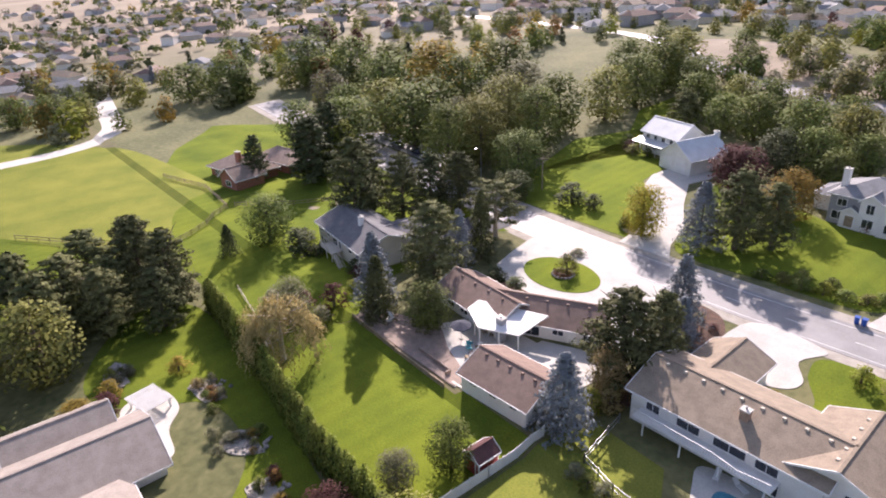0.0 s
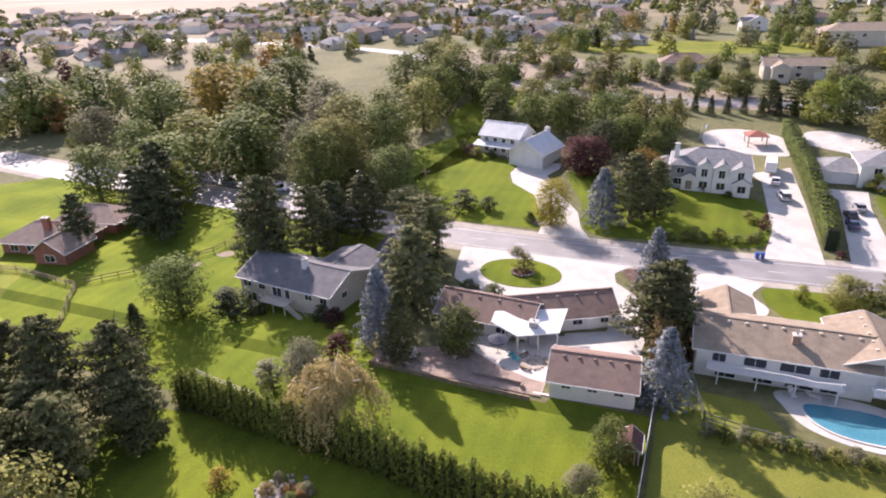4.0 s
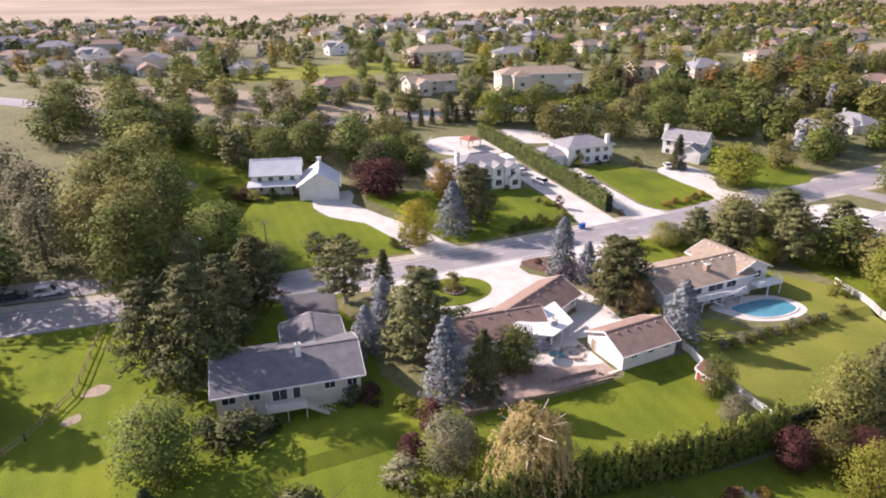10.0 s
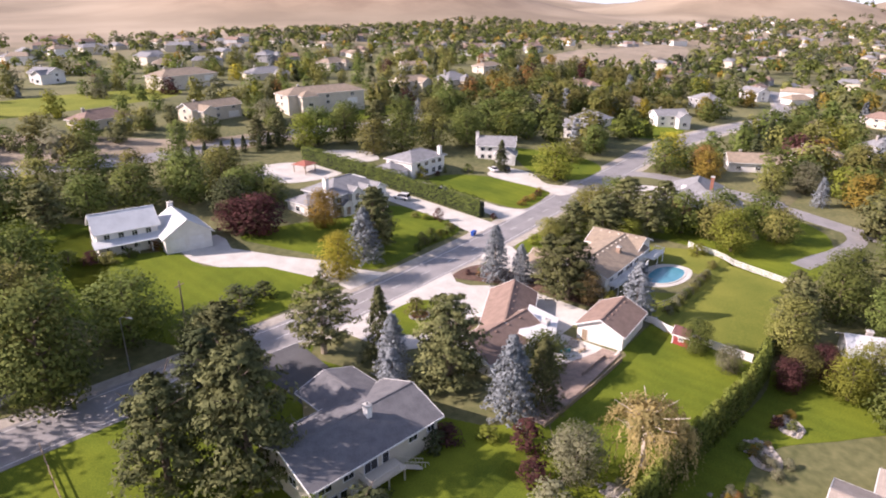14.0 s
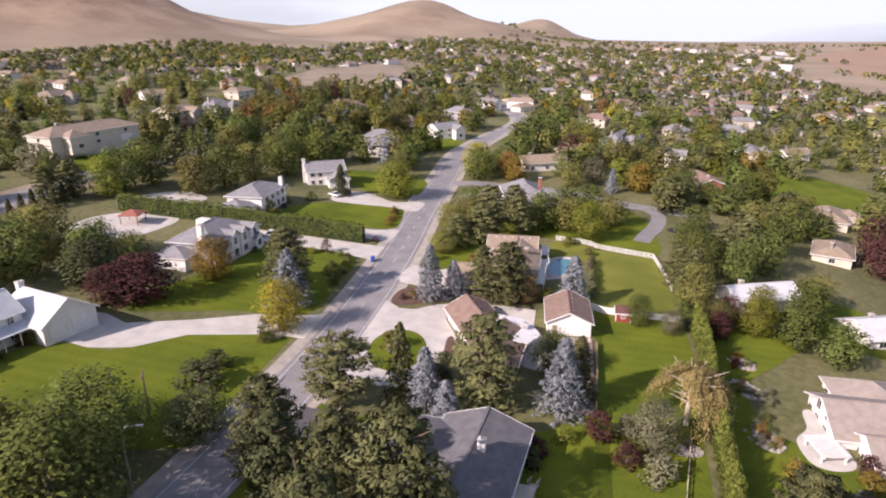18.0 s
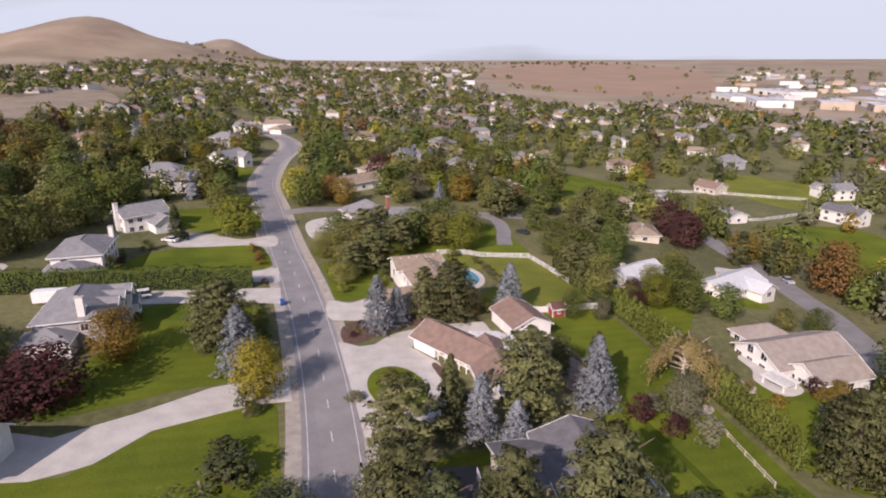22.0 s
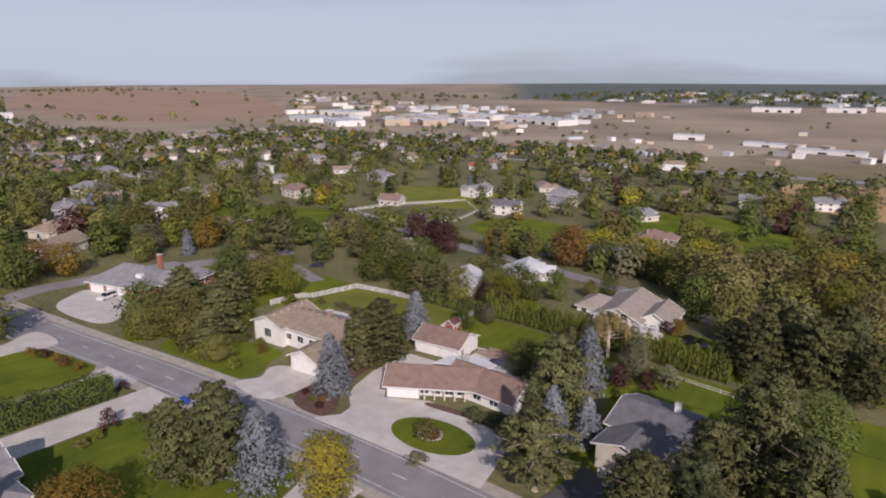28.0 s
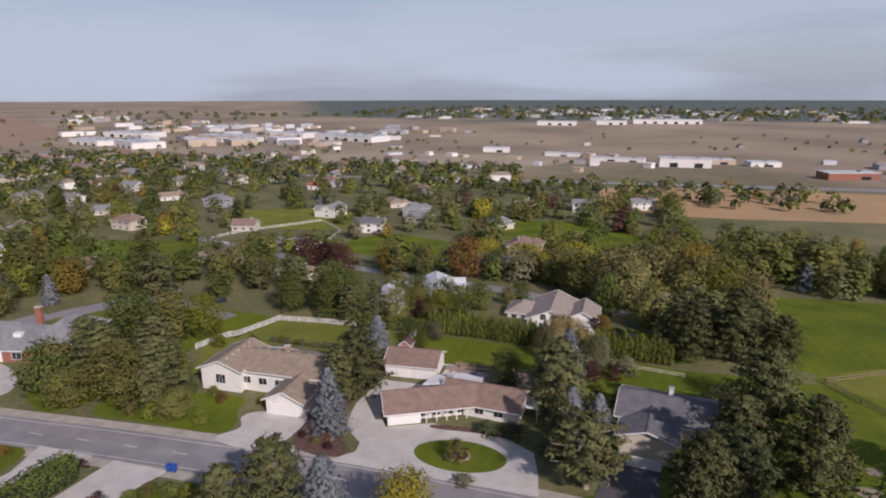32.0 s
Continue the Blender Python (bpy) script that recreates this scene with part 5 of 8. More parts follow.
def boughs(rng, n_bough, tufts, per, h, w, base, profile, droop, rise, spread, flat):
    """Needle tufts strung along boughs that leave the stem at golden angles."""
    cs, outs = [], []
    for i in range(n_bough):
        t = (i + rng.uniform(0.1, 0.9)) / n_bough
        a = i * 2.39996 + rng.normal(0, 0.25)
        ln = max(0.35, profile(t) * w / 2 * rng.uniform(0.72, 1.08))
        z0 = h * (base + (1 - base) * t * 0.96)
        for j in range(tufts):
            q = 0.3 + 0.7 * (j + rng.uniform(0.3, 1.0)) / tufts
            sa = a + rng.normal(0, 0.2) * q
            c = np.array([ln * q * math.cos(sa), ln * q * math.sin(sa), z0 + ln * (rise * q - droop * q * q)])
            d = ball(rng, per)
            size = spread * (0.45 + 0.55 * ln / (w / 2)) * rng.uniform(0.75, 1.25)
            cs.append(c + d * size * rng.uniform(0.5, 1.05, (per, 1)) * np.array([1.0, 1.0, flat]))
            outs.append(0.75 * d + np.array([0.45 * math.cos(a), 0.45 * math.sin(a), 0.3]))
    return np.concatenate(cs), np.concatenate(outs)


def trunk_mesh(h, r, base, w, seed, limbs=7, material=None, through=0.9, reach=(0.25, 0.4), lift=0.7):
    rng = random.Random(seed)
    bm = bmesh.new()
    bend = [(rng.uniform(-0.03, 0.03) * h, rng.uniform(-0.03, 0.03) * h) for _ in range(4)]
    pts = [(0, 0, -0.6)] + [(bend[k][0] * k / 3, bend[k][1] * k / 3, h * through * (k + 1) / 4) for k in range(4)]
    tube(bm, pts, [r * 1.35, r, r * 0.75, r * 0.45, r * 0.15], 7)
    for k in range(limbs):
        z = h * (base + (through - base - 0.1) * (k + 0.5) / limbs)
        a = k * 2.4 + rng.uniform(-0.4, 0.4)
        ln = w * rng.uniform(*reach)
        tube(bm, [(0, 0, z), (ln * 0.5 * math.cos(a), ln * 0.5 * math.sin(a), z + ln * lift * 0.43), (ln * math.cos(a), ln * math.sin(a), z + ln * lift)],
             [r * 0.4, r * 0.25, r * 0.08], 5)
    me = bpy.data.meshes.new("trunk")
    bm.to_mesh(me)
    bm.free()
    me.materials.append(material or BARK)
    return me


CROWNS = {}


def crown(kind, colour, v, near=True):
    """Crown and trunk of one sort of tree at unit size: 10 m high, 7 m wide."""
    key = (kind, colour, v, near)
    if key in CROWNS:
        return CROWNS[key]
    rng = np.random.default_rng(100 + v * 17 + len(kind))
    h, w = 10.0, 7.0
    m = LEAF[colour]
    f = 1.0 if near else 1.5
    if kind == "broad":
        c, o = clumps(rng, 64, 92 if near else 38, h, w * 0.95, 0.08, lambda t: math.sqrt(max(0.05, 1 - (2 * t - 0.92) ** 2 / 1.3)), 0.8, 0.4, 1.22)
        me = leaf_mesh("crown", c, rng.uniform(0.19, 0.36, len(c)) * f, o, m, 1.0, 0.35, v)
        tr = trunk_mesh(h, 0.22, 0.15, w, v, 8)
    elif kind == "pine":
        c, o = boughs(rng, 62, 5, 22 if near else 11, h, w, 0.06, lambda t: min(1, 0.72 + 0.9 * t) * (1 - t) ** 0.46 + 0.08, 0.1, 0.22, 0.62, 0.5)
        c2, o2 = clumps(rng, 22, 40 if near else 14, h, w * 0.8, 0.1, lambda t: (1 - t) ** 0.45 * 0.95 + 0.08)
        c, o = np.concatenate([c, c2]), np.concatenate([o, o2])
        me = leaf_mesh("crown", c, rng.uniform(0.13, 0.25, len(c)) * f, o, m, 2.1, 0.4, v)
        tr = trunk_mesh(h, 0.24, 0.1, w, v, 12)
    elif kind == "sparse":
        c, o = boughs(rng, 42, 5, 30, h, w, 0.2, lambda t: 0.75 + 0.3 * math.sin(3 * t) - 0.4 * t * t, 0.05, 0.3, 0.62, 0.45)
        me = leaf_mesh("crown", c, rng.uniform(0.13, 0.25, len(c)), o, m, 2.1, 0.4, v)
        tr = trunk_mesh(h, 0.24, 0.25, w, v, 14, PALE_BARK, 0.95, (0.35, 0.5), 0.35)
    elif kind == "spruce":
        c, o = boughs(rng, 150, 4, 10 if near else 5, h, w, 0.03, lambda t: 1.02 * (1 - t) ** 0.68 + 0.05, 0.28, 0.12, 0.46, 0.55)
        c2, o2 = clumps(rng, 26, 34 if near else 12, h, w * 0.74, 0.02, lambda t: 1.05 * (1 - t) ** 0.7 + 0.03)
        c, o = np.concatenate([c, c2]), np.concatenate([o, o2])
        me = leaf_mesh("crown", c, rng.uniform(0.13, 0.25, len(c)) * f, o, m, 2.0, 0.3, v)
        tr = trunk_mesh(h, 0.16, 0.05, w * 0.6, v, 4, None, 0.97)
    elif kind == "willow":
        cs, os_ = [], []
        knots = [(rng.uniform(0, math.tau), math.sqrt(rng.uniform(0.05, 1.0)), rng.uniform(-0.13, 0.08)) for _ in range(30)]
        for i in range(720):
            ka, kq, kz = knots[i % len(knots)]
            x = w / 2 * kq * 0.92 * math.cos(ka) + rng.normal(0, 0.5)
            y = w / 2 * kq * 0.92 * math.sin(ka) + rng.normal(0, 0.5)
            q0, a = min(1.1, math.hypot(x, y) / (w / 2)), math.atan2(y, x)
            top = h * (0.90 - 0.34 * q0 ** 2.0 + kz) + rng.normal(0, 0.3)
            ln = h * rng.uniform(0.08, 0.16 + 0.36 * q0)
            for k in range(13):
                q = k / 12
                z = top - ln * q
                if z > 0.3:
                    cs.append((x * (1 + 0.08 * math.sin(q * 2.2)) + rng.normal(0, 0.09), y * (1 + 0.08 * math.sin(q * 2.2)) + rng.normal(0, 0.09), z))
                    os_.append((math.cos(a) * (0.15 + q0) + rng.normal(0, 0.3), math.sin(a) * (0.15 + q0) + rng.normal(0, 0.3), 0.8 - 0.6 * q))
        c, o = np.array(cs), np.array(os_)
        me = leaf_mesh("crown", c, rng.uniform(0.1, 0.17, len(c)), o, m, 2.6, 0.1, v, np.array([0.0, 0.0, -1.0]), 0.45)
        tr = trunk_mesh(h, 0.24, 0.36, w * 1.1, v, 26, WILLOW_BARK, 0.84, (0.24, 0.42), 0.62)
    elif kind == "small":
        c, o = clumps(rng, 26, 60, h, w, 0.06, lambda t: math.sqrt(max(0.05, 1 - (2 * t - 0.9) ** 2 / 1.4)), 0.8, 0.4, 1.2, 0.4)
        me = leaf_mesh("crown", c, rng.uniform(0.4, 0.75, len(c)), o, m, 1.0, 0.3, v)
        tr = trunk_mesh(h, 0.2, 0.15, w, v, 2)
    else:  # shrub
        c, o = clumps(rng, 20, 42, h, w, 0.02, lambda t: math.sqrt(max(0.1, 1 - t ** 2)))
        me = leaf_mesh("foliage", c, rng.uniform(0.4, 0.75, len(c)), o, m, 1.0, 0.3, v)
        tr = trunk_mesh(h, 0.3, 0.1, w, v, 5)
    CROWNS[key] = (me, tr)
    return CROWNS[key]


NAMES = {"broad": ("tree", "broadleaf"), "pine": ("pine_tree", "dense dark"), "spruce": ("spruce_tree", "conical"), "willow": ("willow_tree", "weeping"),
         "sparse": ("pine_tree", "open"), "small": ("tree", "distant"), "shrub": ("shrub", "rounded")}
WORDS = {"green": "green", "olive": "olive-green", "yellow": "yellow autumn", "gold": "golden autumn", "orange": "orange autumn", "maroon": "dark maroon", "straw": "straw-yellow", "poplar": "pale yellow-green",
         "lime": "lime-green", "pine": "dark green", "yew": "dark olive-green", "fir": "very dark green", "blue": "silvery blue", "thuja": "green", "hedge": "deep green", "grey": "grey-green"}
TREES = 0


def tree(kind, x, y, h, w, colour, label="", z=None):
    global TREES
    TREES += 1
    me, tr = crown(kind, colour, TREES % 3, abs(x + 5) < 70 and -70 < y < 50)
    name, sort = NAMES[kind]
    lab = label or {"broad": "%s broadleaf tree with a full rounded crown", "pine": "%s pine with a dense crown of needles", "spruce": "%s conical spruce with layered boughs", "sparse": "%s open spreading pine with bare limbs",
                    "willow": "%s weeping willow with pale bare limbs", "small": "%s tree standing among houses", "shrub": "%s rounded garden shrub"}[kind] % WORDS[colour]
    e = thing(name, x, y, gz(y) if z is None else z, 0, lab, "shrub" if kind == "shrub" else "tree")
    e.matrix_basis = pose(x, y, gz(y) if z is None else z, 0, 0, (TREES * 67) % 360) @ Matrix.Diagonal((w / 7, w / 7, h / 10, 1))
    mesh_object("trunk", tr, e)
    mesh_object("crown" if kind != "shrub" else "foliage", me, e)
    return e


# round the main house
tree("spruce", 15.0, -29.6, 11.2, 8.4, "blue", "silvery blue spruce beside the detached garage")
tree("pine", 13.4, -16.5, 13.6, 12.8, "yew", "broad dark pine behind the garage court")
tree("pine", 15.4, -11.0, 12.0, 8.0, "pine")
tree("spruce", 11.8, -0.6, 12.2, 8.0, "blue", "silvery blue spruce at the driveway bed")
tree("spruce", 14.6, -5.0, 8.6, 6.2, "blue")
tree("broad", 14.5, -20.5, 7.0, 5.0, "straw", "small thinning tree with straw-coloured leaves")
tree("willow", -22.0, -46.3, 10.6, 11.0, "straw", "weeping straw-yellow willow at the lawn's edge")
tree("broad", -29.6, -41.0, 8.0, 6.4, "grey")
tree("shrub", -29.2, -33.8, 4.4, 4.6, "maroon")
tree("spruce", -24.8, -28.4, 13.0, 8.6, "blue", "tall silvery blue spruce at the terrace")
tree("spruce", -20.4, -30.8, 11.2, 7.0, "pine")
tree("broad", -13.0, -27.0, 7.6, 7.4, "green")
tree("pine", -24.2, -17.2, 15.2, 13.0, "pine", "tall dense pine between two houses")
tree("spruce", -27.3, -8.7, 10.8, 7.0, "blue")
tree("spruce", -31.5, -12.6, 8.2, 6.2, "blue")
tree("spruce", -25.9, -4.6, 13.6, 6.6, "yew", "tall dark spruce among the blue ones")
tree("broad", -41.6, 19.6, 6.6, 8.6, "yew", "low dark spreading tree beside the road")
tree("sparse", -30.6, 3.4, 11.6, 12.5, "pine", "spreading sparse pine beside the road")
tree("pine", -55.4, -12.6, 19.5, 14.0, "yew", "very tall dense pine beside the grey house")
tree("pine", -45.5, 7.0, 13.5, 12.0, "yew")
tree("pine", -61.8, -5.5, 15.5, 12.5, "yew")
tree("pine", -51.0, -4.0, 15.0, 11.0, "yew")
tree("broad", -49.2, 28.6, 12.0, 13.0, "green")
tree("shrub", -52.3, -27.6, 5.0, 7.5, "fir")
tree("shrub", -37.0, -24.6, 2.8, 3.8, "fir")
tree("broad", 8.2, -48.0, 4.6, 4.2, "grey")
tree("broad", 8.5, -56.5, 5.5, 5.2, "maroon")
tree("broad", 13.0, -57.5, 6.0, 5.6, "olive")
tree("broad", 10.3, -42.2, 6.6, 5.0, "green", "small round green tree beside the garden shed")
tree("broad", -61.0, -29.8, 10.0, 10.4, "green")
tree("spruce", -62.3, -37.9, 6.6, 4.8, "fir")
for x, y, h, w in ((-58, -55, 15.0, 12), (-49.0, -52.8, 14.5, 11), (-63, -62, 13, 12), (-54, -61, 11, 10), (-67, -54, 12, 10), (-44.0, -56.0, 10.5, 9)):
    tree("pine", x, y, h, w, "yew")
tree("shrub", -10.6, 1.2, 3.6, 4.4, "olive", "clipped olive shrub in a stone ring")
tree("shrub", -17.6, -8.6, 2.4, 4.6, "fir")
tree("shrub", -13.2, -8.4, 2.2, 4.4, "fir")
tree("shrub", -13.6, 7.6, 1.3, 3.6, "grey")
# across the road
tree("broad", -10.2, 22.0, 10.0, 8.6, "yellow", "bright yellow autumn tree by the farm drive")
tree("spruce", -0.4, 25.0, 12.4, 9.8, "blue")
tree("pine", 5.0, 27.4, 15.0, 11.6, "yew")
tree("pine", 9.6, 31.0, 12.4, 9.0, "yew")
tree("broad", 6.2, 45.2, 9.6, 9.2, "gold", "golden autumn tree before the two-storey house")
tree("broad", -7.6, 51.8, 9.6, 12.4, "maroon", "wide dark maroon tree")
tree("broad", -11.5, 56.0, 8.0, 8.0, "maroon")
for x, y, h, w, c in ((-20, 83, 12, 12, "green"), (-8, 80, 13, 13, "green"), (3, 82, 12.5, 12, "olive"), (-30, 86, 10, 11, "green"), (8, 74, 9, 9, "green"), (0, 70, 10, 10, "green"), (-6, 65, 10, 10, "fir"), (6, 64, 8, 8, "green")):
    tree("broad", x, y, h, w, c)
for x, y, h, w, c in ((-44, 96, 12, 12, "green"), (-34, 102, 11, 12, "olive"), (-24, 98, 12, 13, "green"), (-14, 96, 11, 11, "olive"), (-3, 94, 11, 12, "green"), (-52, 108, 13, 13, "green"), (-40, 84, 11, 11, "pine"), (10, 92, 9, 9, "olive"),
                      (-90, 160, 12, 13, "olive"), (-70, 172, 10, 11, "green"), (74, 110, 12, 13, "green"), (86, 106, 12, 12, "pine"), (98, 104, 12, 13, "green"), (110, 98, 12, 12, "olive"), (122, 102, 12, 13, "green"), (36, 112, 10, 9, "pine"), (43, 110, 11, 10, "pine")):
    tree("pine" if c == "pine" else "broad", x, y, h, w, c)
for k in range(9):
    tree("spruce", 6 + k * 4.6, 108 + (k % 3), 6.0, 3.2, "fir", "small dark spruce in a row")
for x, y, h, w, c in ((-64, 30, 18, 14, "olive"), (-81, 38, 14, 9, "grey"), (-64.5, 20, 18.5, 14, "green"), (-72, 36, 15, 12, "olive"), (-58, 44, 18, 14, "green"), (-70, 46, 19, 17, "olive"), (-66, 62, 17, 15, "green"), (-62, 78, 16, 15, "olive"), (-64, 95, 16, 16, "green"), (-66, 112, 17, 17, "green"),
                      (-70, 128, 17, 17, "olive"), (-88, 124, 14, 16, "green"), (-84, 140, 15, 17, "green"), (-92, 30, 18, 20, "green"), (-104, 16, 16, 18, "green"), (-112, 34, 16, 18, "olive"), (-101, 44, 16, 18, "green"),
                      (-84, 56, 15, 13, "grey"), (-112, 66, 18, 20, "green"), (-134, 72, 20, 24, "gold"), (-118, 92, 18, 22, "green"), (-142, 54, 18, 20, "green"), (-160, 70, 18, 18, "green"),
                      (-180, 64, 20, 20, "green"), (-198, 54, 21, 22, "green"), (-210, 24, 18, 22, "green"), (-222, 10, 16, 20, "green"), (-212, -42, 13, 16, "green"), (-232, -52, 12, 16, "green"), (-96, 78, 15, 16, "grey"),
                      (-128, 30, 14, 14, "green"), (-150, 36, 15, 14, "grey"), (-96, 8, 12, 10, "lime"), (-120, 8, 14, 13, "green")):
    tree("broad", x, y, h, w, c)
for x, y, h, w in ((-98, 6, 17, 13), (-88.5, -4.8, 17.2, 13.4), (-95, -3, 15, 11), (-100, -15, 12.5, 8), (-51, 3.5, 13, 10)):
    tree("pine", x, y, h, w, "fir")
# east of the main house
for x, y, h, w in ((46, 0, 9, 9), (50, -6, 11.5, 12), (58, -14, 12, 12), (64, -6, 13, 13), (74, -12, 11, 11)):
    tree("pine", x, y, h, w, "pine")
for x, y, h, w, c in ((40, 2.6, 5.5, 7, "olive"), (56, -1, 11, 11, "olive"), (66, -20, 11, 11, "green"), (71, 0, 10, 11, "green"), (62, 4.5, 7, 9, "olive"), (66, -28, 10, 10, "olive"), (60.8, -33.3, 10.5, 10, "lime"), (74, -26, 11, 11, "green"), (84, -34, 10, 11, "green"), (77, -40, 9, 9, "olive"), (52, -12, 6, 6, "lime")):
    tree("broad", x, y, h, w, c)
tree("shrub", 34, 3.6, 2.6, 3.2, "lime")
tree("shrub", 36.5, -5.5, 2.0, 2.8, "orange", "small flame-red shrub in the front lawn")
tree("shrub", 28.6, -7.0, 2.0, 2.6, "gold")
tree("shrub", 40, -7.5, 1.8, 2.6, "lime")
tree("shrub", 45, -7.5, 2.0, 3.2, "green")
tree("broad", 86, 27.5, 12.0, 14.5, "lime", "lush lime-green weeping willow by the road")
tree("spruce", 80, 44, 10.5, 6.0, "fir")
for x, y, h, w, c in ((96, 70, 13, 13, "green"), (106, 78, 13, 14, "green"), (84, 76, 13, 14, "olive"), (72, 80, 14, 14, "green"), (62, 84, 12, 12, "olive"), (116, 66, 12, 13, "green"), (124, 80, 13, 14, "green"),
                      (55, 104, 13, 13, "green"), (64, 100, 13, 12, "green"), (48, 103, 12, 10, "lime"), (110, 34, 9, 9, "olive"), (126, 34, 11, 11, "green"), (122, 6, 12, 12, "green"), (124, -8, 10, 10, "gold"),
                      (132, -4, 10, 10, "orange"), (134, 8, 12, 12, "yellow"), (120, -28, 9, 9, "olive"), (130, -36, 10, 10, "grey"), (106, -62, 11, 11, "green"), (122, -52, 11, 11, "gold")):
    tree("broad", x, y, h, w, c)
tree("shrub", 53.5, 55.5, 4.0, 5.0, "yellow")
tree("shrub", 70, 50, 3.0, 4.0, "green")
tree("spruce", 128, -60, 9, 7, "fir")
tree("spruce", 118, -42, 9, 6, "blue")
# garden south of the hedge and the street beyond
for x, y, h, w, c in ((20, -54, 11, 8, "olive"), (26, -54, 12, 8, "pine"), (32, -52, 11, 8, "pine"), (16, -60, 6, 5, "maroon"), (12, -64, 8, 7, "lime"), (18, -66, 8, 7, "olive"), (8, -70, 8, 7, "green"), (13, -72, 9, 8, "green"), (4, -76, 8, 8, "green"),
                      (40, -58, 12, 10, "green"), (46, -64, 12, 10, "pine"), (38, -66, 11, 9, "green"), (52, -58, 11, 10, "green"), (48, -74, 11, 10, "green"), (58, -72, 12, 10, "pine"), (64, -80, 11, 10, "green"),
                      (22, -76, 9, 8, "green"), (30, -80, 8, 8, "olive"), (61, -107, 11.5, 11, "maroon"), (76, -110, 13, 12, "maroon"), (68.5, -112, 11, 11, "maroon"), (84, -92, 12, 11, "green"), (94, -96, 12, 11, "olive"),
                      (-41, -73, 13, 10, "olive"), (-50, -71, 13, 11, "pine"), (-50, -82, 14, 12, "olive"), (-30, -84, 12, 9, "green"), (-36, -92, 15, 12, "poplar"), (-32, -100, 18, 17, "poplar"), (-22, -108, 15, 15, "olive"),
                      (-42, -112, 17, 17, "poplar"), (-54, -104, 16, 15, "olive"), (-14, -122, 14, 15, "olive"), (20, -123, 15, 13, "orange"), (18, -142, 12, 13, "yellow"), (2, -144, 11, 20, "yellow"), (-16, -150, 12, 18, "yellow"), (36, -122, 11, 11, "olive"),
                      (46, -116, 10, 10, "gold"), (10, -128, 11, 11, "green"), (52, -128, 11, 11, "olive"), (-60, -92, 15, 13, "lime"), (-64, -118, 15, 15, "olive"), (-56, -130, 17, 16, "gold"), (-40, -134, 16, 17, "green"), (-66, -150, 16, 16, "green"), (-50, -160, 16, 16, "olive"),
                      (-5, -92, 6, 6, "green"), (-2, -86, 5, 5, "olive"), (-29, -72, 2.6, 4.2, "gold"), (-26.5, -74, 2.4, 3.6, "maroon")):
    tree("pine" if c == "pine" else "broad", x, y, h, w, c)
for x, y, h, w, c in ((-54.6, -67, 13, 12, "pine"), (-62, -73, 13, 12, "yew"), (-66, -82, 15, 12, "poplar"), (-48, -63, 11.5, 10, "pine")):
    tree("broad" if c == "poplar" else "pine", x, y, h, w, c)


HOUSE_BASES = {}
MORE_HOUSES = [(176, 60), (205, 36), (232, 66), (270, 40), (300, 78), (250, 104), (188, 96), (330, 30), (178, -30), (210, -48), (240, -20), (285, -40), (320, -70), (176, -66), (232, -78), (300, -120),
               (250, -140), (215, -175), (262, -205), (130, -240), (110, -285), (215, -250), (262, -265), (10, -180), (32, -235), (-8, -300), (30, -300), (86, -255), (225, 210), (300, 205),
               (-20, 225), (40, 290), (120, 320), (190, 315), (260, 300), (-130, 230), (-165, 205), (-200, 240), (-235, 215), (-170, 270), (-215, 300), (-260, 262), (-125, 310), (-90, 300), (-60, 280)]
for k, (hx, hy) in enumerate(MORE_HOUSES):
    b = k % 6
    here = pose(hx, hy, gz(hy) + hills(hx, hy), 0, 0, (k * 47) % 180 - 90)
    if b not in HOUSE_BASES:
        L, W, wl_, rs, mw, mr, hp, sw, lab = ((15, 10, 3.0, 2.4, CREAM, GREY_ROOF, True, 4, "cream house with a grey hipped roof"), (14, 9, 5.0, 2.2, WHITE, GREY_ROOF, False, 4, "white two-storey house with a grey roof"),
                                              (17, 10, 3.0, 2.4, CREAM, TAN_ROOF, True, -4, "cream house with a tan hipped roof"), (15, 10, 5.0, 2.6, GREY_WALL, GREY_ROOF, True, 4, "grey two-storey house with a hipped roof"),
                                              (16, 9, 3.0, 2.2, WHITE, TAN_ROOF, False, 0, "white house with a tan gabled roof"), (15, 10, 4.8, 2.6, CREAM, BROWN_ROOF, True, 4, "cream house with a brown roof"))[b]
        HOUSE_BASES[b] = tagged(plain_house(hx, hy, 0, L, W, wl_, rs, mw, mr, lab, hp, sw), group="houses of the neighbourhood")
        HOUSE_BASES[b].matrix_basis = here
    else:
        copy_thing(HOUSE_BASES[b], here)


# neighbourhood trees farther out, seen as single crowns
KEEP_OUT = [(45, 142, 14), (75, 138, 14), (100, 133, 12), (-85, 118, 12), (130, -182, 36), (93, 146, 24), (47, 157, 14), (10, 167, 14), (78, 230, 20), (129, 233, 16), (187, 244, 16), (155, 151, 13), (190, 151, 13), (256, 174, 13), (144, 53, 12), (150, -16, 14),
            (141, -77, 12), (114, -111, 14), (224, -112, 12), (265, -84, 13), (92, -205, 12), (76, -238, 12), (108, -160, 12), (155, -190, 12), (193, -343, 12), (160, -120, 28), (13, -137, 11), (21, -91, 11), (101, -50, 7), (108, -34, 7), (96, -66, 7), (84, -54, 6), (72, -50, 6), (72, -98, 10), (112, -18, 7), (75, -100, 8), (90, -108, 7)]


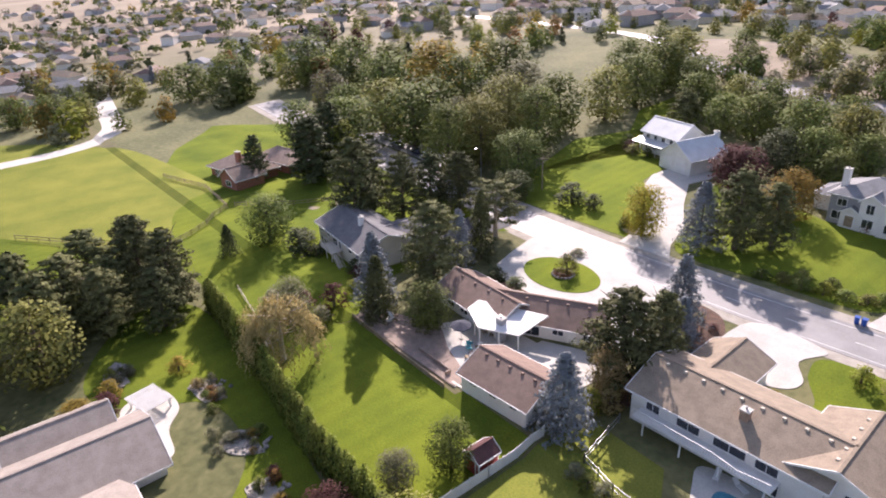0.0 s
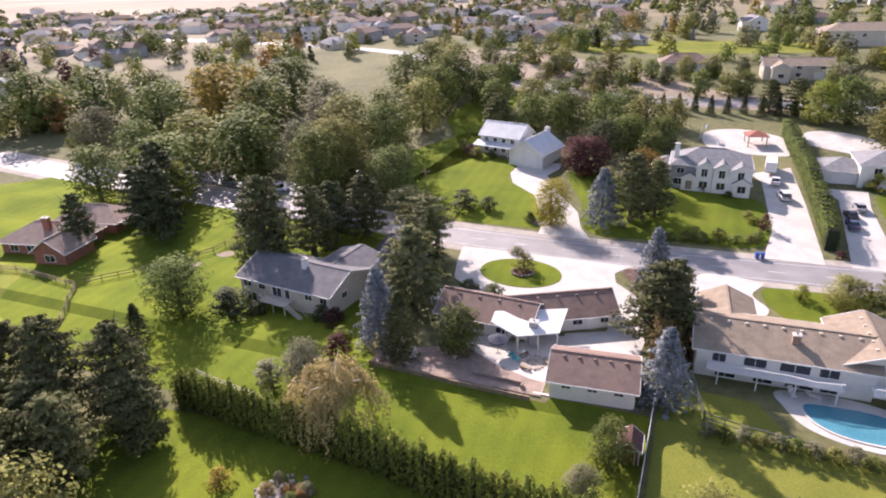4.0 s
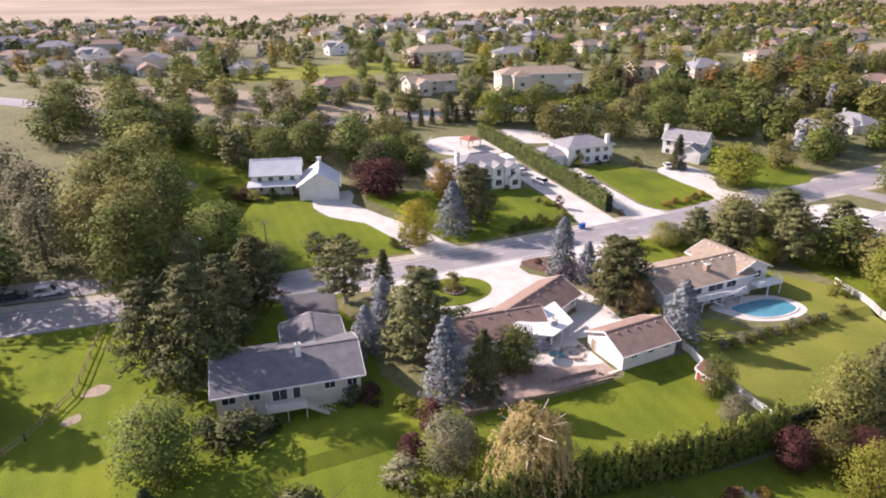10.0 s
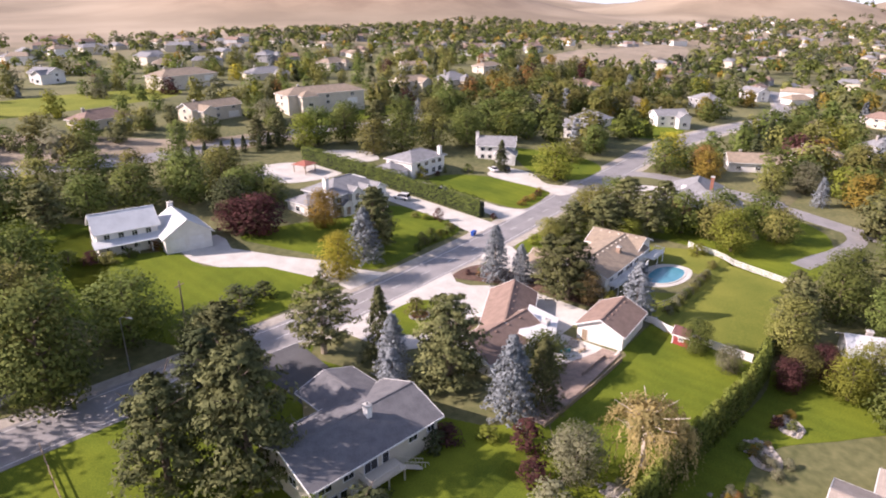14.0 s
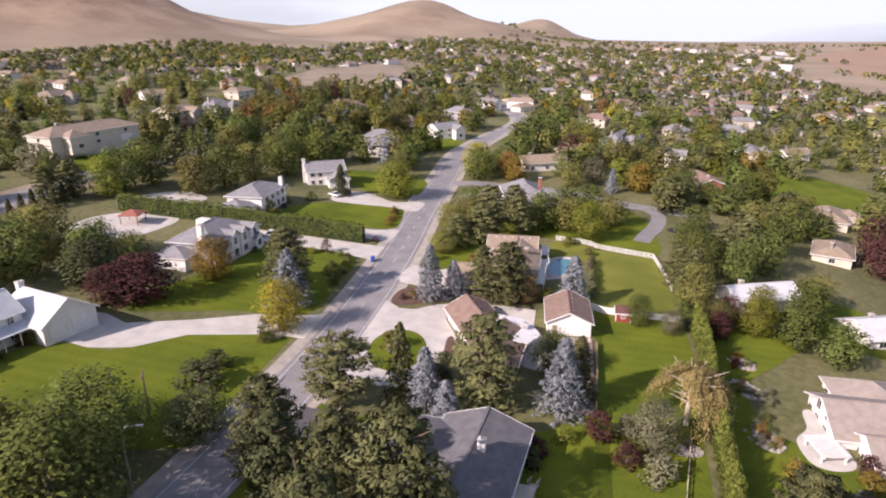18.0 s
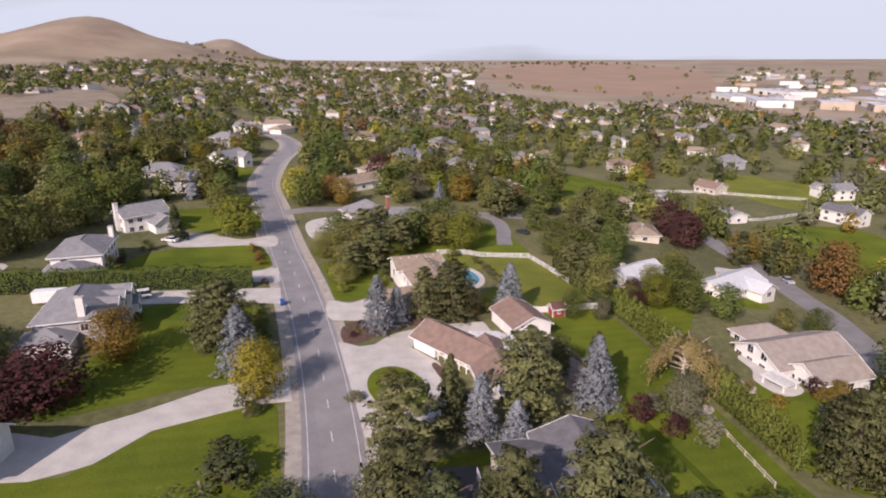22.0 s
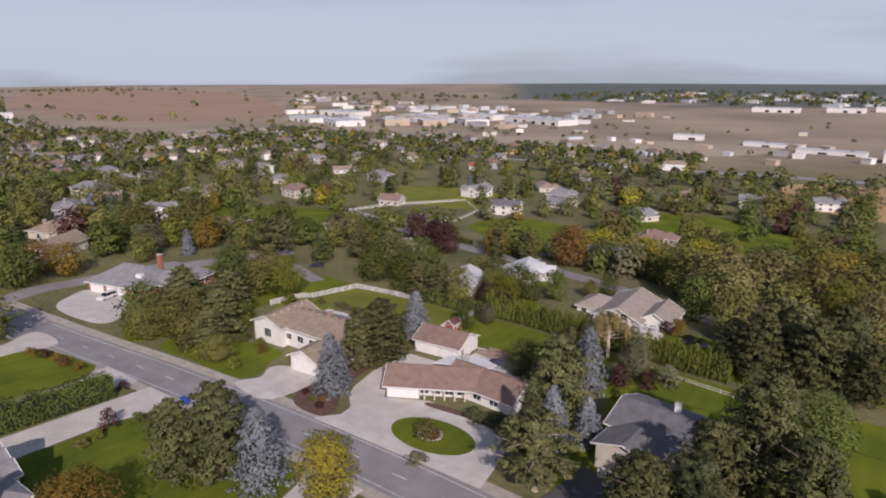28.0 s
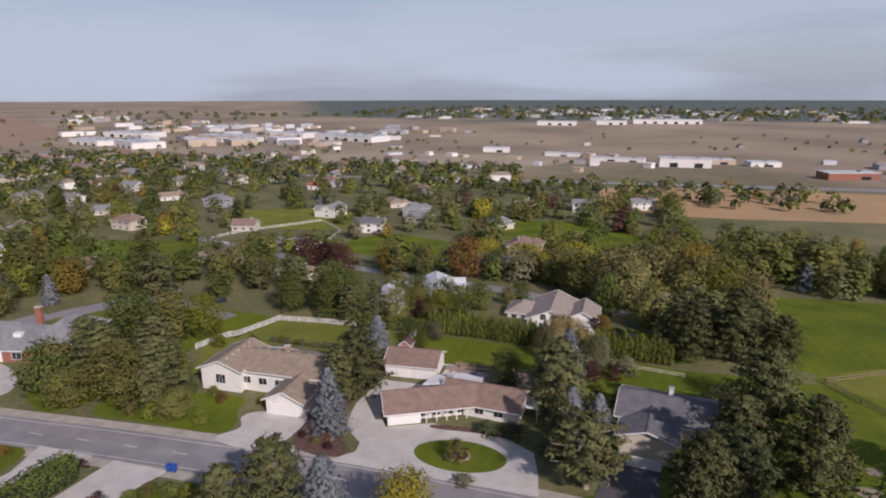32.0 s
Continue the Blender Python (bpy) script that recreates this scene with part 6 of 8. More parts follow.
def scatter(n, x0, x1, y0, y1, seed, colours, hmin=8, hmax=14, gap=6.0, single=False):
    """Trees among the farther houses: single things near by, one joined mesh for each colour farther out."""
    rng = random.Random(seed)
    nr = np.random.default_rng(seed)
    put, tries, joined = [], 0, {}
    road = [(p[0], p[1]) for p in ROAD_LINE]
    while len(put) < n and tries < n * 30:
        tries += 1
        x, y = rng.uniform(x0, x1), rng.uniform(y0, y1)
        if any((x - a) ** 2 + (y - b) ** 2 < r * r for a, b, r in KEEP_OUT):
            continue
        if any((x - a) ** 2 + (y - b) ** 2 < gap * gap for a, b in put) or min((x - a) ** 2 + (y - b) ** 2 for a, b in road) < 140:
            continue
        put.append((x, y))
        h = rng.uniform(hmin, hmax)
        c = rng.choice(colours)
        z = gz(y) + hills(x, y)
        if single:
            tree("spruce" if c in ("fir", "blue") else "small", x, y, h, h * (0.55 if c in ("fir", "blue") else rng.uniform(0.8, 1.15)), c, z=z)
            continue
        w = h * (0.55 if c in ("fir", "blue") else rng.uniform(0.8, 1.2))
        shape = (lambda t: (1 - t) ** 0.7 + 0.05) if c in ("fir", "blue") else (lambda t: math.sqrt(max(0.05, 1 - (2 * t - 0.8) ** 2 / 1.5)))
        pc, po = clumps(nr, 18, 24, h, w * 0.95, 0.02, shape, 0.8, 0.4, 1.25, 0.35)
        joined.setdefault(c, []).append((pc + np.array([x, y, z]), po, nr.uniform(0.09, 0.15, len(pc)) * h))
    for c, some in joined.items():
        cs, os_, sz = (np.concatenate([q[k] for q in some]) for k in range(3))
        tagged(mesh_object("neighbourhood_trees", leaf_mesh("neighbourhood_trees", cs, sz, os_, LEAF[c], 1.0, 0.35, seed, None, 0.3)),
               WORDS[c] + " trees among the farther houses", "trees", "", "stuff")


MIX = ["green"] * 15 + ["olive"] * 15 + ["fir"] * 3 + ["pine"] * 6 + ["grey"] * 3 + ["gold", "gold", "yellow", "orange", "maroon", "lime", "lime", "blue"]
KEEP_OUT += [(52, -170, 26), (5, -225, 26), (148, -230, 30), (192, 42, 16), (10, 215, 24)]
KEEP_OUT += [(x, y, 13) for x, y in MORE_HOUSES]
scatter(22, 125, 210, 20, 120, 3, MIX, single=True)
scatter(22, 130, 230, -100, 0, 4, MIX, single=True)
scatter(14, 64, 128, -100, -52, 31, ["green", "olive", "green", "pine", "grey"], 7, 12, gap=7.5, single=True)
scatter(22, -64, 66, 126, 158, 32, ["green", "olive", "green", "pine", "grey"], 6, 10, gap=8.0, single=True)
scatter(150, 120, 340, 25, 150, 13, MIX, 7.5, 12.5, gap=5.5)
scatter(130, 135, 340, -120, 2, 14, MIX, 7.5, 12.5, gap=5.5)
scatter(150, 50, 340, -330, -118, 15, MIX, 7.5, 12.5, gap=6)
scatter(84, -62, 60, -330, -112, 16, MIX + ["yellow", "lime", "olive"] * 2, 8, 13, gap=6.0)
scatter(250, -60, 340, 128, 330, 17, MIX, 5.5, 11, gap=5.5)
scatter(170, -330, -60, 205, 420, 19, MIX, 5, 10)
scatter(90, -330, -140, 40, 200, 20, MIX, 7, 13)
scatter(46, -140, -60, -215, -138, 27, MIX, 9, 15)
scatter(60, -330, -190, -120, 30, 23, MIX, 7, 13)


# woods and town too far off to count
def on_open_land(x, y):
    """The bare plateau and the ploughed fields beyond the town to the south-east."""
    return 1040 < math.hypot(x, y) < 3400 and -41 < math.degrees(math.atan2(y, x)) < -19


def far_woods():
    rng = np.random.default_rng(11)
    cs, os_, sz = [], [], []

    def put(n, xs, ys, big=1.0):
        for _ in range(n):
            x, y = rng.uniform(*xs), rng.uniform(*ys)
            h = rng.uniform(7, 14) * big
            if ((x - 490) / 150) ** 2 + ((y - 176) / 46) ** 2 < 1 or (on_open_land(x, y) and rng.random() < 0.9):
                continue
            z = gz(y) + hills(x, y)
            d = ball(rng, 30)
            d[:, 2] = np.abs(d[:, 2]) * 1.2 - 0.25
            cs.append(np.array([x, y, z + h * 0.36]) + d * np.array([h * 0.45, h * 0.45, h * 0.5]) * rng.uniform(0.7, 1.0, (30, 1)))
            os_.append(d)
            sz.append(rng.uniform(2.2, 3.8, 30) * big)
    put(1300, (330, 900), (-330, 330), 1.08)
    put(460, (60, 620), (-520, -330), 1.1)
    put(90, (-160, 60), (-420, -330))
    put(760, (330, 900), (330, 620), 1.05)
    put(560, (-420, 330), (330, 620), 0.9)
    put(820, (900, 1900), (-500, 420), 1.3)
    put(380, (-900, 900), (-2300, -1650), 1.5)
    put(70, (-400, 600), (-1150, -560), 0.7)
    put(900, (900, 3600), (-1900, 300), 1.7)
    put(300, (-900, 900), (-2800, -1700), 1.8)
    put(160, (300, 1100), (-1000, -480), 0.8)
    put(620, (-760, -330), (-140, 420), 0.85)
    put(170, (-1300, -760), (-200, 500), 1.0)
    put(300, (-1000, -300), (-900, -300), 0.8)
    c, o, s = np.concatenate(cs), np.concatenate(os_), np.concatenate(sz)
    third = len(c) // 30
    pick = np.repeat(rng.random(third), 30)
    # shares lean to fir and grey: distance haze put into the leaf colours
    for lo, hi, colour in ((0, 0.45, "green"), (0.45, 0.57, "olive"), (0.57, 0.8, "fir"), (0.8, 0.96, "grey"), (0.96, 1.01, "gold")):
        k = (pick >= lo) & (pick < hi)
        me = leaf_mesh("far_trees", c[k], s[k], o[k], LEAF[colour], 1.0, 0.4, 5, None, 0.25)
        tagged(mesh_object("far_trees", me), WORDS[colour] + " trees of the far neighbourhoods", "trees", "", "stuff")


far_woods()


def far_town():
    rng = random.Random(21)
    for mw, mr, seed in ((CREAM, GREY_ROOF, 1), (WHITE, TAN_ROOF, 2), (GREY_WALL, BROWN_ROOF, 3)):
        walls, roofs = bmesh.new(), bmesh.new()

        def put(x, y):
            if ((x - 490) / 150) ** 2 + ((y - 176) / 46) ** 2 < 1 or on_open_land(x, y):
                return
            L, W, a = rng.uniform(12, 19), rng.uniform(8, 11), rng.choice((0, 90, 20, -35)) + rng.uniform(-8, 8)
            two = rng.random() < 0.4
            hh = 5.2 if two else 3.0
            m = rot_m(x, y, gz(y) + hills(x, y), a)
            box(walls, -L / 2, L / 2, -W / 2, W / 2, -1, hh, m)
            e0, e1 = L / 2 + 0.5, W / 2 + 0.5
            v = [roofs.verts.new(m @ Vector(c)) for c in ((-e0, -e1, hh), (e0, -e1, hh), (e0, e1, hh), (-e0, e1, hh), (-e0 + e1 * 0.6, 0, hh + 2.4), (e0 - e1 * 0.6, 0, hh + 2.4))]
            for f in ((3, 2, 1, 0), (0, 1, 5, 4), (2, 3, 4, 5), (1, 2, 5), (3, 0, 4)):
                roofs.faces.new([v[i] for i in f])
        for _ in range(92):
            put(rng.uniform(330, 900), rng.uniform(-330, 330))
        for _ in range(28):
            put(rng.uniform(60, 620), rng.uniform(-560, -340))
        for _ in range(56):
            put(rng.uniform(-420, -30), rng.uniform(230, 620))
        for _ in range(26):
            put(rng.uniform(60, 620), rng.uniform(290, 560))
        for _ in range(95):
            put(rng.uniform(850, 1900), rng.uniform(-400, 420))
        for _ in range(75):
            put(rng.uniform(-720, -260), rng.uniform(-120, 420))
        for _ in range(25):
            put(rng.uniform(-1300, -720), rng.uniform(-100, 500))
        for _ in range(10):
            put(rng.uniform(-900, 700), rng.uniform(-1150, -520))
        for bm, m, nm in ((walls, mw, "far_houses"), (roofs, mr, "far_roofs")):
            me = bpy.data.meshes.new(nm)
            bm.to_mesh(me)
            bm.free()
            me.materials.append(m)
            tagged(mesh_object(nm, me), "small distant houses of the town" if m is mw else "shingle roofs of the distant houses", "houses", "", "stuff")


far_town()


# ---- hedges ----
def hedge(pts, w, h, label, colour="thuja", pointed=0.0, seed=5):
    """A clipped or natural hedge along a line: an inner body coloured as deep shade and a skin of sprays."""
    rng = np.random.default_rng(seed)
    cs, os_ = [], []
    bm = bmesh.new()
    cx, cy = pts[0]
    e = thing("hedge", cx, cy, gz(cy), 0, label, "hedge")
    for (x0, y0), (x1, y1) in zip(pts, pts[1:]):
        d = Vector((x1 - x0, y1 - y0))
        ln = d.length
        d.normalize()
        nv = Vector((-d.y, d.x))
        step = 1.4
        for k in range(int(ln / step) + 1):
            s = min((k + 0.5) * step, ln)
            px, py = x0 + d.x * s, y0 + d.y * s
            hh = h * (1 + 0.06 * rng.normal()) * (1 if not pointed else 1.0)
            z = gz(py)
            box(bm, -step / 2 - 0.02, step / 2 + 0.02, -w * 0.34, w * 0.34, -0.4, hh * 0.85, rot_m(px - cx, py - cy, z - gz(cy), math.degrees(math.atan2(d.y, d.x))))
            n = int(60 * h * (w + 1) / 4)
            u, a, q = rng.uniform(-0.5, 0.5, n) * step, rng.uniform(0, 1, n), rng.uniform(0, 1, n)
            zz = hh * q ** 0.8
            taper = (1 - pointed * (zz / hh) ** 2)
            u = u * (1 - 0.6 * pointed * zz / hh)
            side = np.where(rng.random(n) < 0.5, -1.0, 1.0) * w / 2 * taper * rng.uniform(0.8, 1.05, n)
            topq = rng.random(n) < 0.25
            side = np.where(topq, rng.uniform(-0.5, 0.5, n) * w * (1 - pointed), side)
            zz = np.where(topq, hh * rng.uniform(0.93, 1.03, n), zz)
            cs.append(np.stack([px - cx + d.x * u + nv.x * side, py - cy + d.y * u + nv.y * side, z - gz(cy) + zz], 1))
            os_.append(np.stack([nv.x * side / w * 2, nv.y * side / w * 2, np.where(topq, 1.0, 0.2)], 1))
    part("shade_core", bm, HEDGE_SHADE_CORE, e)
    c, o = np.concatenate(cs), np.concatenate(os_)
    mesh_object("foliage", leaf_mesh("foliage", c, rng.uniform(0.2, 0.38, len(c)), o, LEAF[colour], 1.2, 0.2, seed), e)


hedge([(40.8, 23.5), (41.0, 40), (40.6, 60), (39.0, 92)], 2.6, 4.8, "tall clipped green hedge beside the drive", "hedge")
ARBOR = None
for (ax, ay), (bx, by) in (((-44.5, -48.6), (-22, -50.2)), ((-22, -50.2), (0, -52.6)), ((0, -52.6), (12, -52.6))):
    steps = int(math.hypot(bx - ax, by - ay) / 1.15)
    for k in range(steps):
        px, py = ax + (bx - ax) * k / steps, ay + (by - ay) * k / steps
        hh = 4.3 + 0.5 * math.sin(px * 2.1) + 0.25 * math.sin(px * 5.3)
        at = pose(px, py, gz(py), 0, 0, (px * 97) % 360) @ Matrix.Diagonal((1, 1, hh / 3.5, 1))
        if ARBOR is None:
            ARBOR = thing("arborvitae", px, py, gz(py), 0, "pointed green arborvitae in a clipped row", "shrub", "arborvitae row behind the lawn")
            rng = np.random.default_rng(8)
            pc, po = clumps(rng, 40, 24, 3.6, 2.15, 0.0, lambda t: (1 - t) ** 0.36 + 0.04, 1.3, 0.5)
            mesh_object("foliage", leaf_mesh("foliage", pc, rng.uniform(0.13, 0.26, len(pc)), po, LEAF["thuja"], 1.3, 0.3, 3), ARBOR)
            # thick stem in near-black, doubling as the shaded inside of the shrub
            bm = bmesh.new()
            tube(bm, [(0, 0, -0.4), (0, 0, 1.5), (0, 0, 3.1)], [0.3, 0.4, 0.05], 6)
            part("trunk", bm, HEDGE_SHADE_CORE, ARBOR)
            ARBOR.matrix_basis = at
        else:
            copy_thing(ARBOR, at)
hedge([(10, -51.5), (24, -51.8), (40, -52.2)], 1.8, 3.4, "dense dark green hedge at the yard's end", "thuja", 0.4)
hedge([(84, -137), (66, -131)], 1.8, 1.7, "low clipped yellow-green hedge along the street", "lime")
hedge([(54, -127.5), (37, -123)], 1.8, 1.7, "low clipped yellow-green hedge along the street", "lime")
# ---- smaller things ----
def ring_stones(name, x, y, z, r, n, size, label, category, seed=3, fill=None, ry=None):
    """A ring of separate stones on the ground."""
    rng = random.Random(seed)
    e = thing(name, x, y, z, 0, label, category)
    for k in range(n):
        a = k * math.tau / n
        bm = bmesh.new()
        bmesh.ops.create_icosphere(bm, subdivisions=1, radius=size * rng.uniform(0.75, 1.2))
        for v in bm.verts:
            v.co *= rng.uniform(0.8, 1.15)
            v.co.z *= 0.7
        bmesh.ops.translate(bm, verts=bm.verts, vec=(r * math.cos(a), (ry or r) * math.sin(a), size * 0.3))
        part("stone", bm, STONE, e)
    if fill:
        bm = bmesh.new()
        prism(bm, [(r * 0.96 * math.cos(k * math.tau / 24), (ry or r) * 0.96 * math.sin(k * math.tau / 24)) for k in range(24)], -0.3, 0.09)
        part("bed", bm, fill, e)
    return e


def rockery(x, y, rx, ry, n, seed, flowers=()):
    """A garden bed heaped with stones and low plants."""
    rng = random.Random(seed)
    z = gz(y)
    e = thing("rockery", x, y, z, rng.uniform(0, 180), "pale stone rockery bed with low autumn plants", "garden bed")
    bm = bmesh.new()
    prism(bm, [tuple(p) for p in smooth_ring([(rx * rng.uniform(0.72, 1.15) * math.cos(k * math.tau / 10), ry * rng.uniform(0.72, 1.15) * math.sin(k * math.tau / 10)) for k in range(10)], 3)], -0.4, 0.07)
    part("soil", bm, GRAVEL, e)
    for _ in range(n):
        a, q = rng.uniform(0, math.tau), math.sqrt(rng.random()) * 0.9
        s = rng.uniform(0.14, 0.42)
        bm = bmesh.new()
        bmesh.ops.create_icosphere(bm, subdivisions=1, radius=s)
        for v in bm.verts:
            v.co *= rng.uniform(0.75, 1.15)
            v.co.z *= 0.75
        bmesh.ops.translate(bm, verts=bm.verts, vec=(rx * q * math.cos(a), ry * q * math.sin(a), 0.07 + s * 0.3))
        part("stone", bm, STONE, e)
    for k, c in enumerate(flowers):
        a, q = rng.uniform(0, math.tau), math.sqrt(rng.random()) * 0.85
        tree("shrub", x + rx * q * math.cos(a), y + ry * q * math.sin(a), rng.uniform(0.8, 1.8), rng.uniform(1.2, 2.2), c, z=z + 0.1)


rockery(-22.6, -56.6, 3.9, 2.4, 44, 1, ("orange", "gold", "grey", "green", "grey", "orange", "olive", "grey", "straw"))
rockery(-35.0, -65.4, 3.6, 2.0, 26, 2, ("grey", "grey", "green", "lime", "grey"))
rockery(-9.6, -57.2, 3.6, 2.4, 40, 3, ("grey", "green", "gold", "grey", "straw", "olive", "grey"))
rockery(-0.6, -58.6, 3.4, 1.8, 26, 4, ("orange", "gold", "green", "maroon"))
rockery(-28.2, -45.4, 2.6, 1.6, 22, 5, ("green", "grey"))
rockery(-13.6, 23.0, 2.6, 1.6, 14, 6, ("olive", "green", "maroon"))
ring_stones("stone_ring", -10.7, 0.4, gz(0.4) + 0.13, 1.9, 18, 0.28, "pale stone ring round a shrub with red flowers", "garden edging", 3, BARK_MULCH, 1.7)
ring_stones("fire_pit", -2.4, -26.2, -0.91, 1.7, 16, 0.3, "round stone fire pit on the patio", "fire pit", 4, GRAVEL)
ring_stones("fire_ring", -2.4, -26.2, -0.85, 0.6, 9, 0.2, "small ring of dark fire stones", "fire pit", 5)
for a in (20, 140, 255):
    m = rot_m(-2.4, -26.2, -0.9, a)
    e = thing("bench", *(m @ Vector((2.0, 0, 0))), a + 90, "curved timber bench beside the fire pit", "bench")
    bm = bmesh.new()
    box(bm, -0.75, 0.75, -0.2, 0.2, 0.36, 0.44)
    part("seat", bm, TIMBER, e)
    for sx in (-0.6, 0.6):
        bm = bmesh.new()
        box(bm, sx - 0.06, sx + 0.06, -0.17, 0.17, 0.0, 0.36)
        part("leg", bm, TIMBER, e)
for k in range(11):
    tree("shrub", -10.7 + 1.3 * math.cos(k * 0.57), 0.1 + 1.2 * math.sin(k * 0.57), 0.45, 0.7, "orange", "low bed of red and orange flowers", z=gz(0.2) + 0.2)


def steps(x, y, ang, n, w, rise, tread, z, label):
    e = thing("garden_steps", x, y, z, ang, label, "steps")
    for k in range(n):
        bm = bmesh.new()
        box(bm, -w / 2, w / 2, -(k + 1) * tread, -k * tread + 0.03, -0.9, -k * rise)
        part("step", bm, CONCRETE, e)


steps(0.4, -32.6, 2, 5, 2.2, 0.17, 0.36, -0.88, "white concrete steps down to the lawn")


def low_wall(pts, h, t, material, label, name="retaining_wall"):
    x0, y0 = pts[0]
    e = thing(name, x0, y0, gz(y0), 0, label, "wall")
    for (xa, ya), (xb, yb) in zip(pts, pts[1:]):
        d = math.hypot(xb - xa, yb - ya)
        n = max(1, round(d / 2.4))
        a = math.degrees(math.atan2(yb - ya, xb - xa))
        for k in range(n):
            for c in range(max(1, round(h / 0.2))):
                bm = bmesh.new()
                box(bm, k * d / n + 0.01, (k + 1) * d / n - 0.01, -t / 2, t / 2, c * 0.2 - 0.35, c * 0.2 + 0.19 - 0.35, rot_m(xa - x0, ya - y0, gz((ya + yb) / 2) - gz(y0), a))
                part("timber", bm, material, e)


low_wall([(-24.2, -33.4), (-12, -33.9), (-0.8, -34.1)], 1.0, 0.22, TIMBER, "low weathered timber retaining wall")
low_wall([(-9.5, -31.5), (-2.4, -31.7), (-2.3, -32.6)], 1.0, 0.24, PAVERS, "low reddish block wall on the terrace")


def chair(x, y, ang, material, z, label):
    e = thing("garden_chair", x, y, z, ang, label, "chair", "garden chairs")
    bm = bmesh.new()
    box(bm, -0.32, 0.32, -0.32, 0.3, 0.34, 0.40)
    part("seat", bm, material, e)
    bm = bmesh.new()
    box(bm, -0.32, 0.32, 0.26, 0.34, 0.4, 1.0, Matrix.Rotation(radians(-12), 4, 'X'))
    part("backrest", bm, material, e)
    for sx in (-0.28, 0.28):
        bm = bmesh.new()
        box(bm, sx - 0.05, sx + 0.05, -0.34, 0.3, 0.55, 0.6)
        part("armrest", bm, material, e)
        for sy in (-0.28, 0.26):
            bm = bmesh.new()
            box(bm, sx - 0.03, sx + 0.03, sy - 0.03, sy + 0.03, 0, 0.55)
            part("leg", bm, material, e)
    return e


TEAL = mat("teal paint", (0.06, 0.36, 0.42), (0.04, 0.28, 0.34), 0.6, 2.0, 9.0, 0.05)
NAVY = mat("navy canvas", (0.05, 0.055, 0.085), (0.035, 0.04, 0.06), 0.85, 2.0, 9.0, 0.1)
chair(-5.6, -25.4, 200, TEAL, -0.91, "teal painted garden chair on the patio")
chair(-4.7, -26.3, 150, TEAL, -0.91, "teal painted garden chair on the patio")
chair(-4.4, -24.6, 240, WHITE_PAINT, -0.91, "white garden chair on the patio")
chair(-5.0, -21.6, 20, TIMBER, -0.91, "brown wicker chair under the patio roof")
chair(-6.4, -21.9, -10, TIMBER, -0.91, "brown wicker chair under the patio roof")


def umbrella(x, y, z):
    e = thing("patio_umbrella", x, y, z, 15, "open dark navy patio umbrella", "umbrella")
    bm = bmesh.new()
    tube(bm, [(0, 0, 0), (0, 0, 2.6)], [0.04, 0.035], 8)
    part("pole", bm, METAL, e)
    bm = bmesh.new()
    prism(bm, [(0.35 * math.cos(k * math.tau / 12), 0.35 * math.sin(k * math.tau / 12)) for k in range(12)], 0, 0.1)
    part("base", bm, CONCRETE, e)
    bm = bmesh.new()
    top, under = bm.verts.new((0, 0, 2.75)), bm.verts.new((0, 0, 2.66))
    ro = [bm.verts.new((1.6 * math.cos(k * math.tau / 8), 1.6 * math.sin(k * math.tau / 8), 2.2)) for k in range(8)]
    ru = [bm.verts.new((1.58 * math.cos(k * math.tau / 8), 1.58 * math.sin(k * math.tau / 8), 2.06)) for k in range(8)]
    for k in range(8):
        bm.faces.new((ro[k], ro[(k + 1) % 8], top))
        bm.faces.new((ru[(k + 1) % 8], ru[k], under))
        bm.faces.new((ro[k], ru[k], ru[(k + 1) % 8], ro[(k + 1) % 8]))
    part("canopy", bm, NAVY, e)


umbrella(-7.7, -25.2, -0.9)


def statue(x, y, z):
    """A plain white curved garden ornament."""
    bm = bmesh.new()
    tube(bm, [(0, 0, 0), (0, 0, 0.35)], [0.5, 0.42], 12)
    tube(bm, [(0.1, 0, 0.35), (0.38, 0, 0.8), (0.3, 0, 1.3), (-0.1, 0, 1.6), (-0.35, 0, 1.85)], [0.42, 0.5, 0.36, 0.26, 0.12], 10)
    me = bpy.data.meshes.new("statue")
    bm.to_mesh(me)
    bm.free()
    me.materials.append(WHITE_PAINT)
    ob = mesh_object("statue", me)
    ob.matrix_basis = pose(x, y, z, 0, 0, 30)
    tagged(ob, "white curved garden statue on the terrace", "statue")


statue(-19.0, -30.0, -0.9)


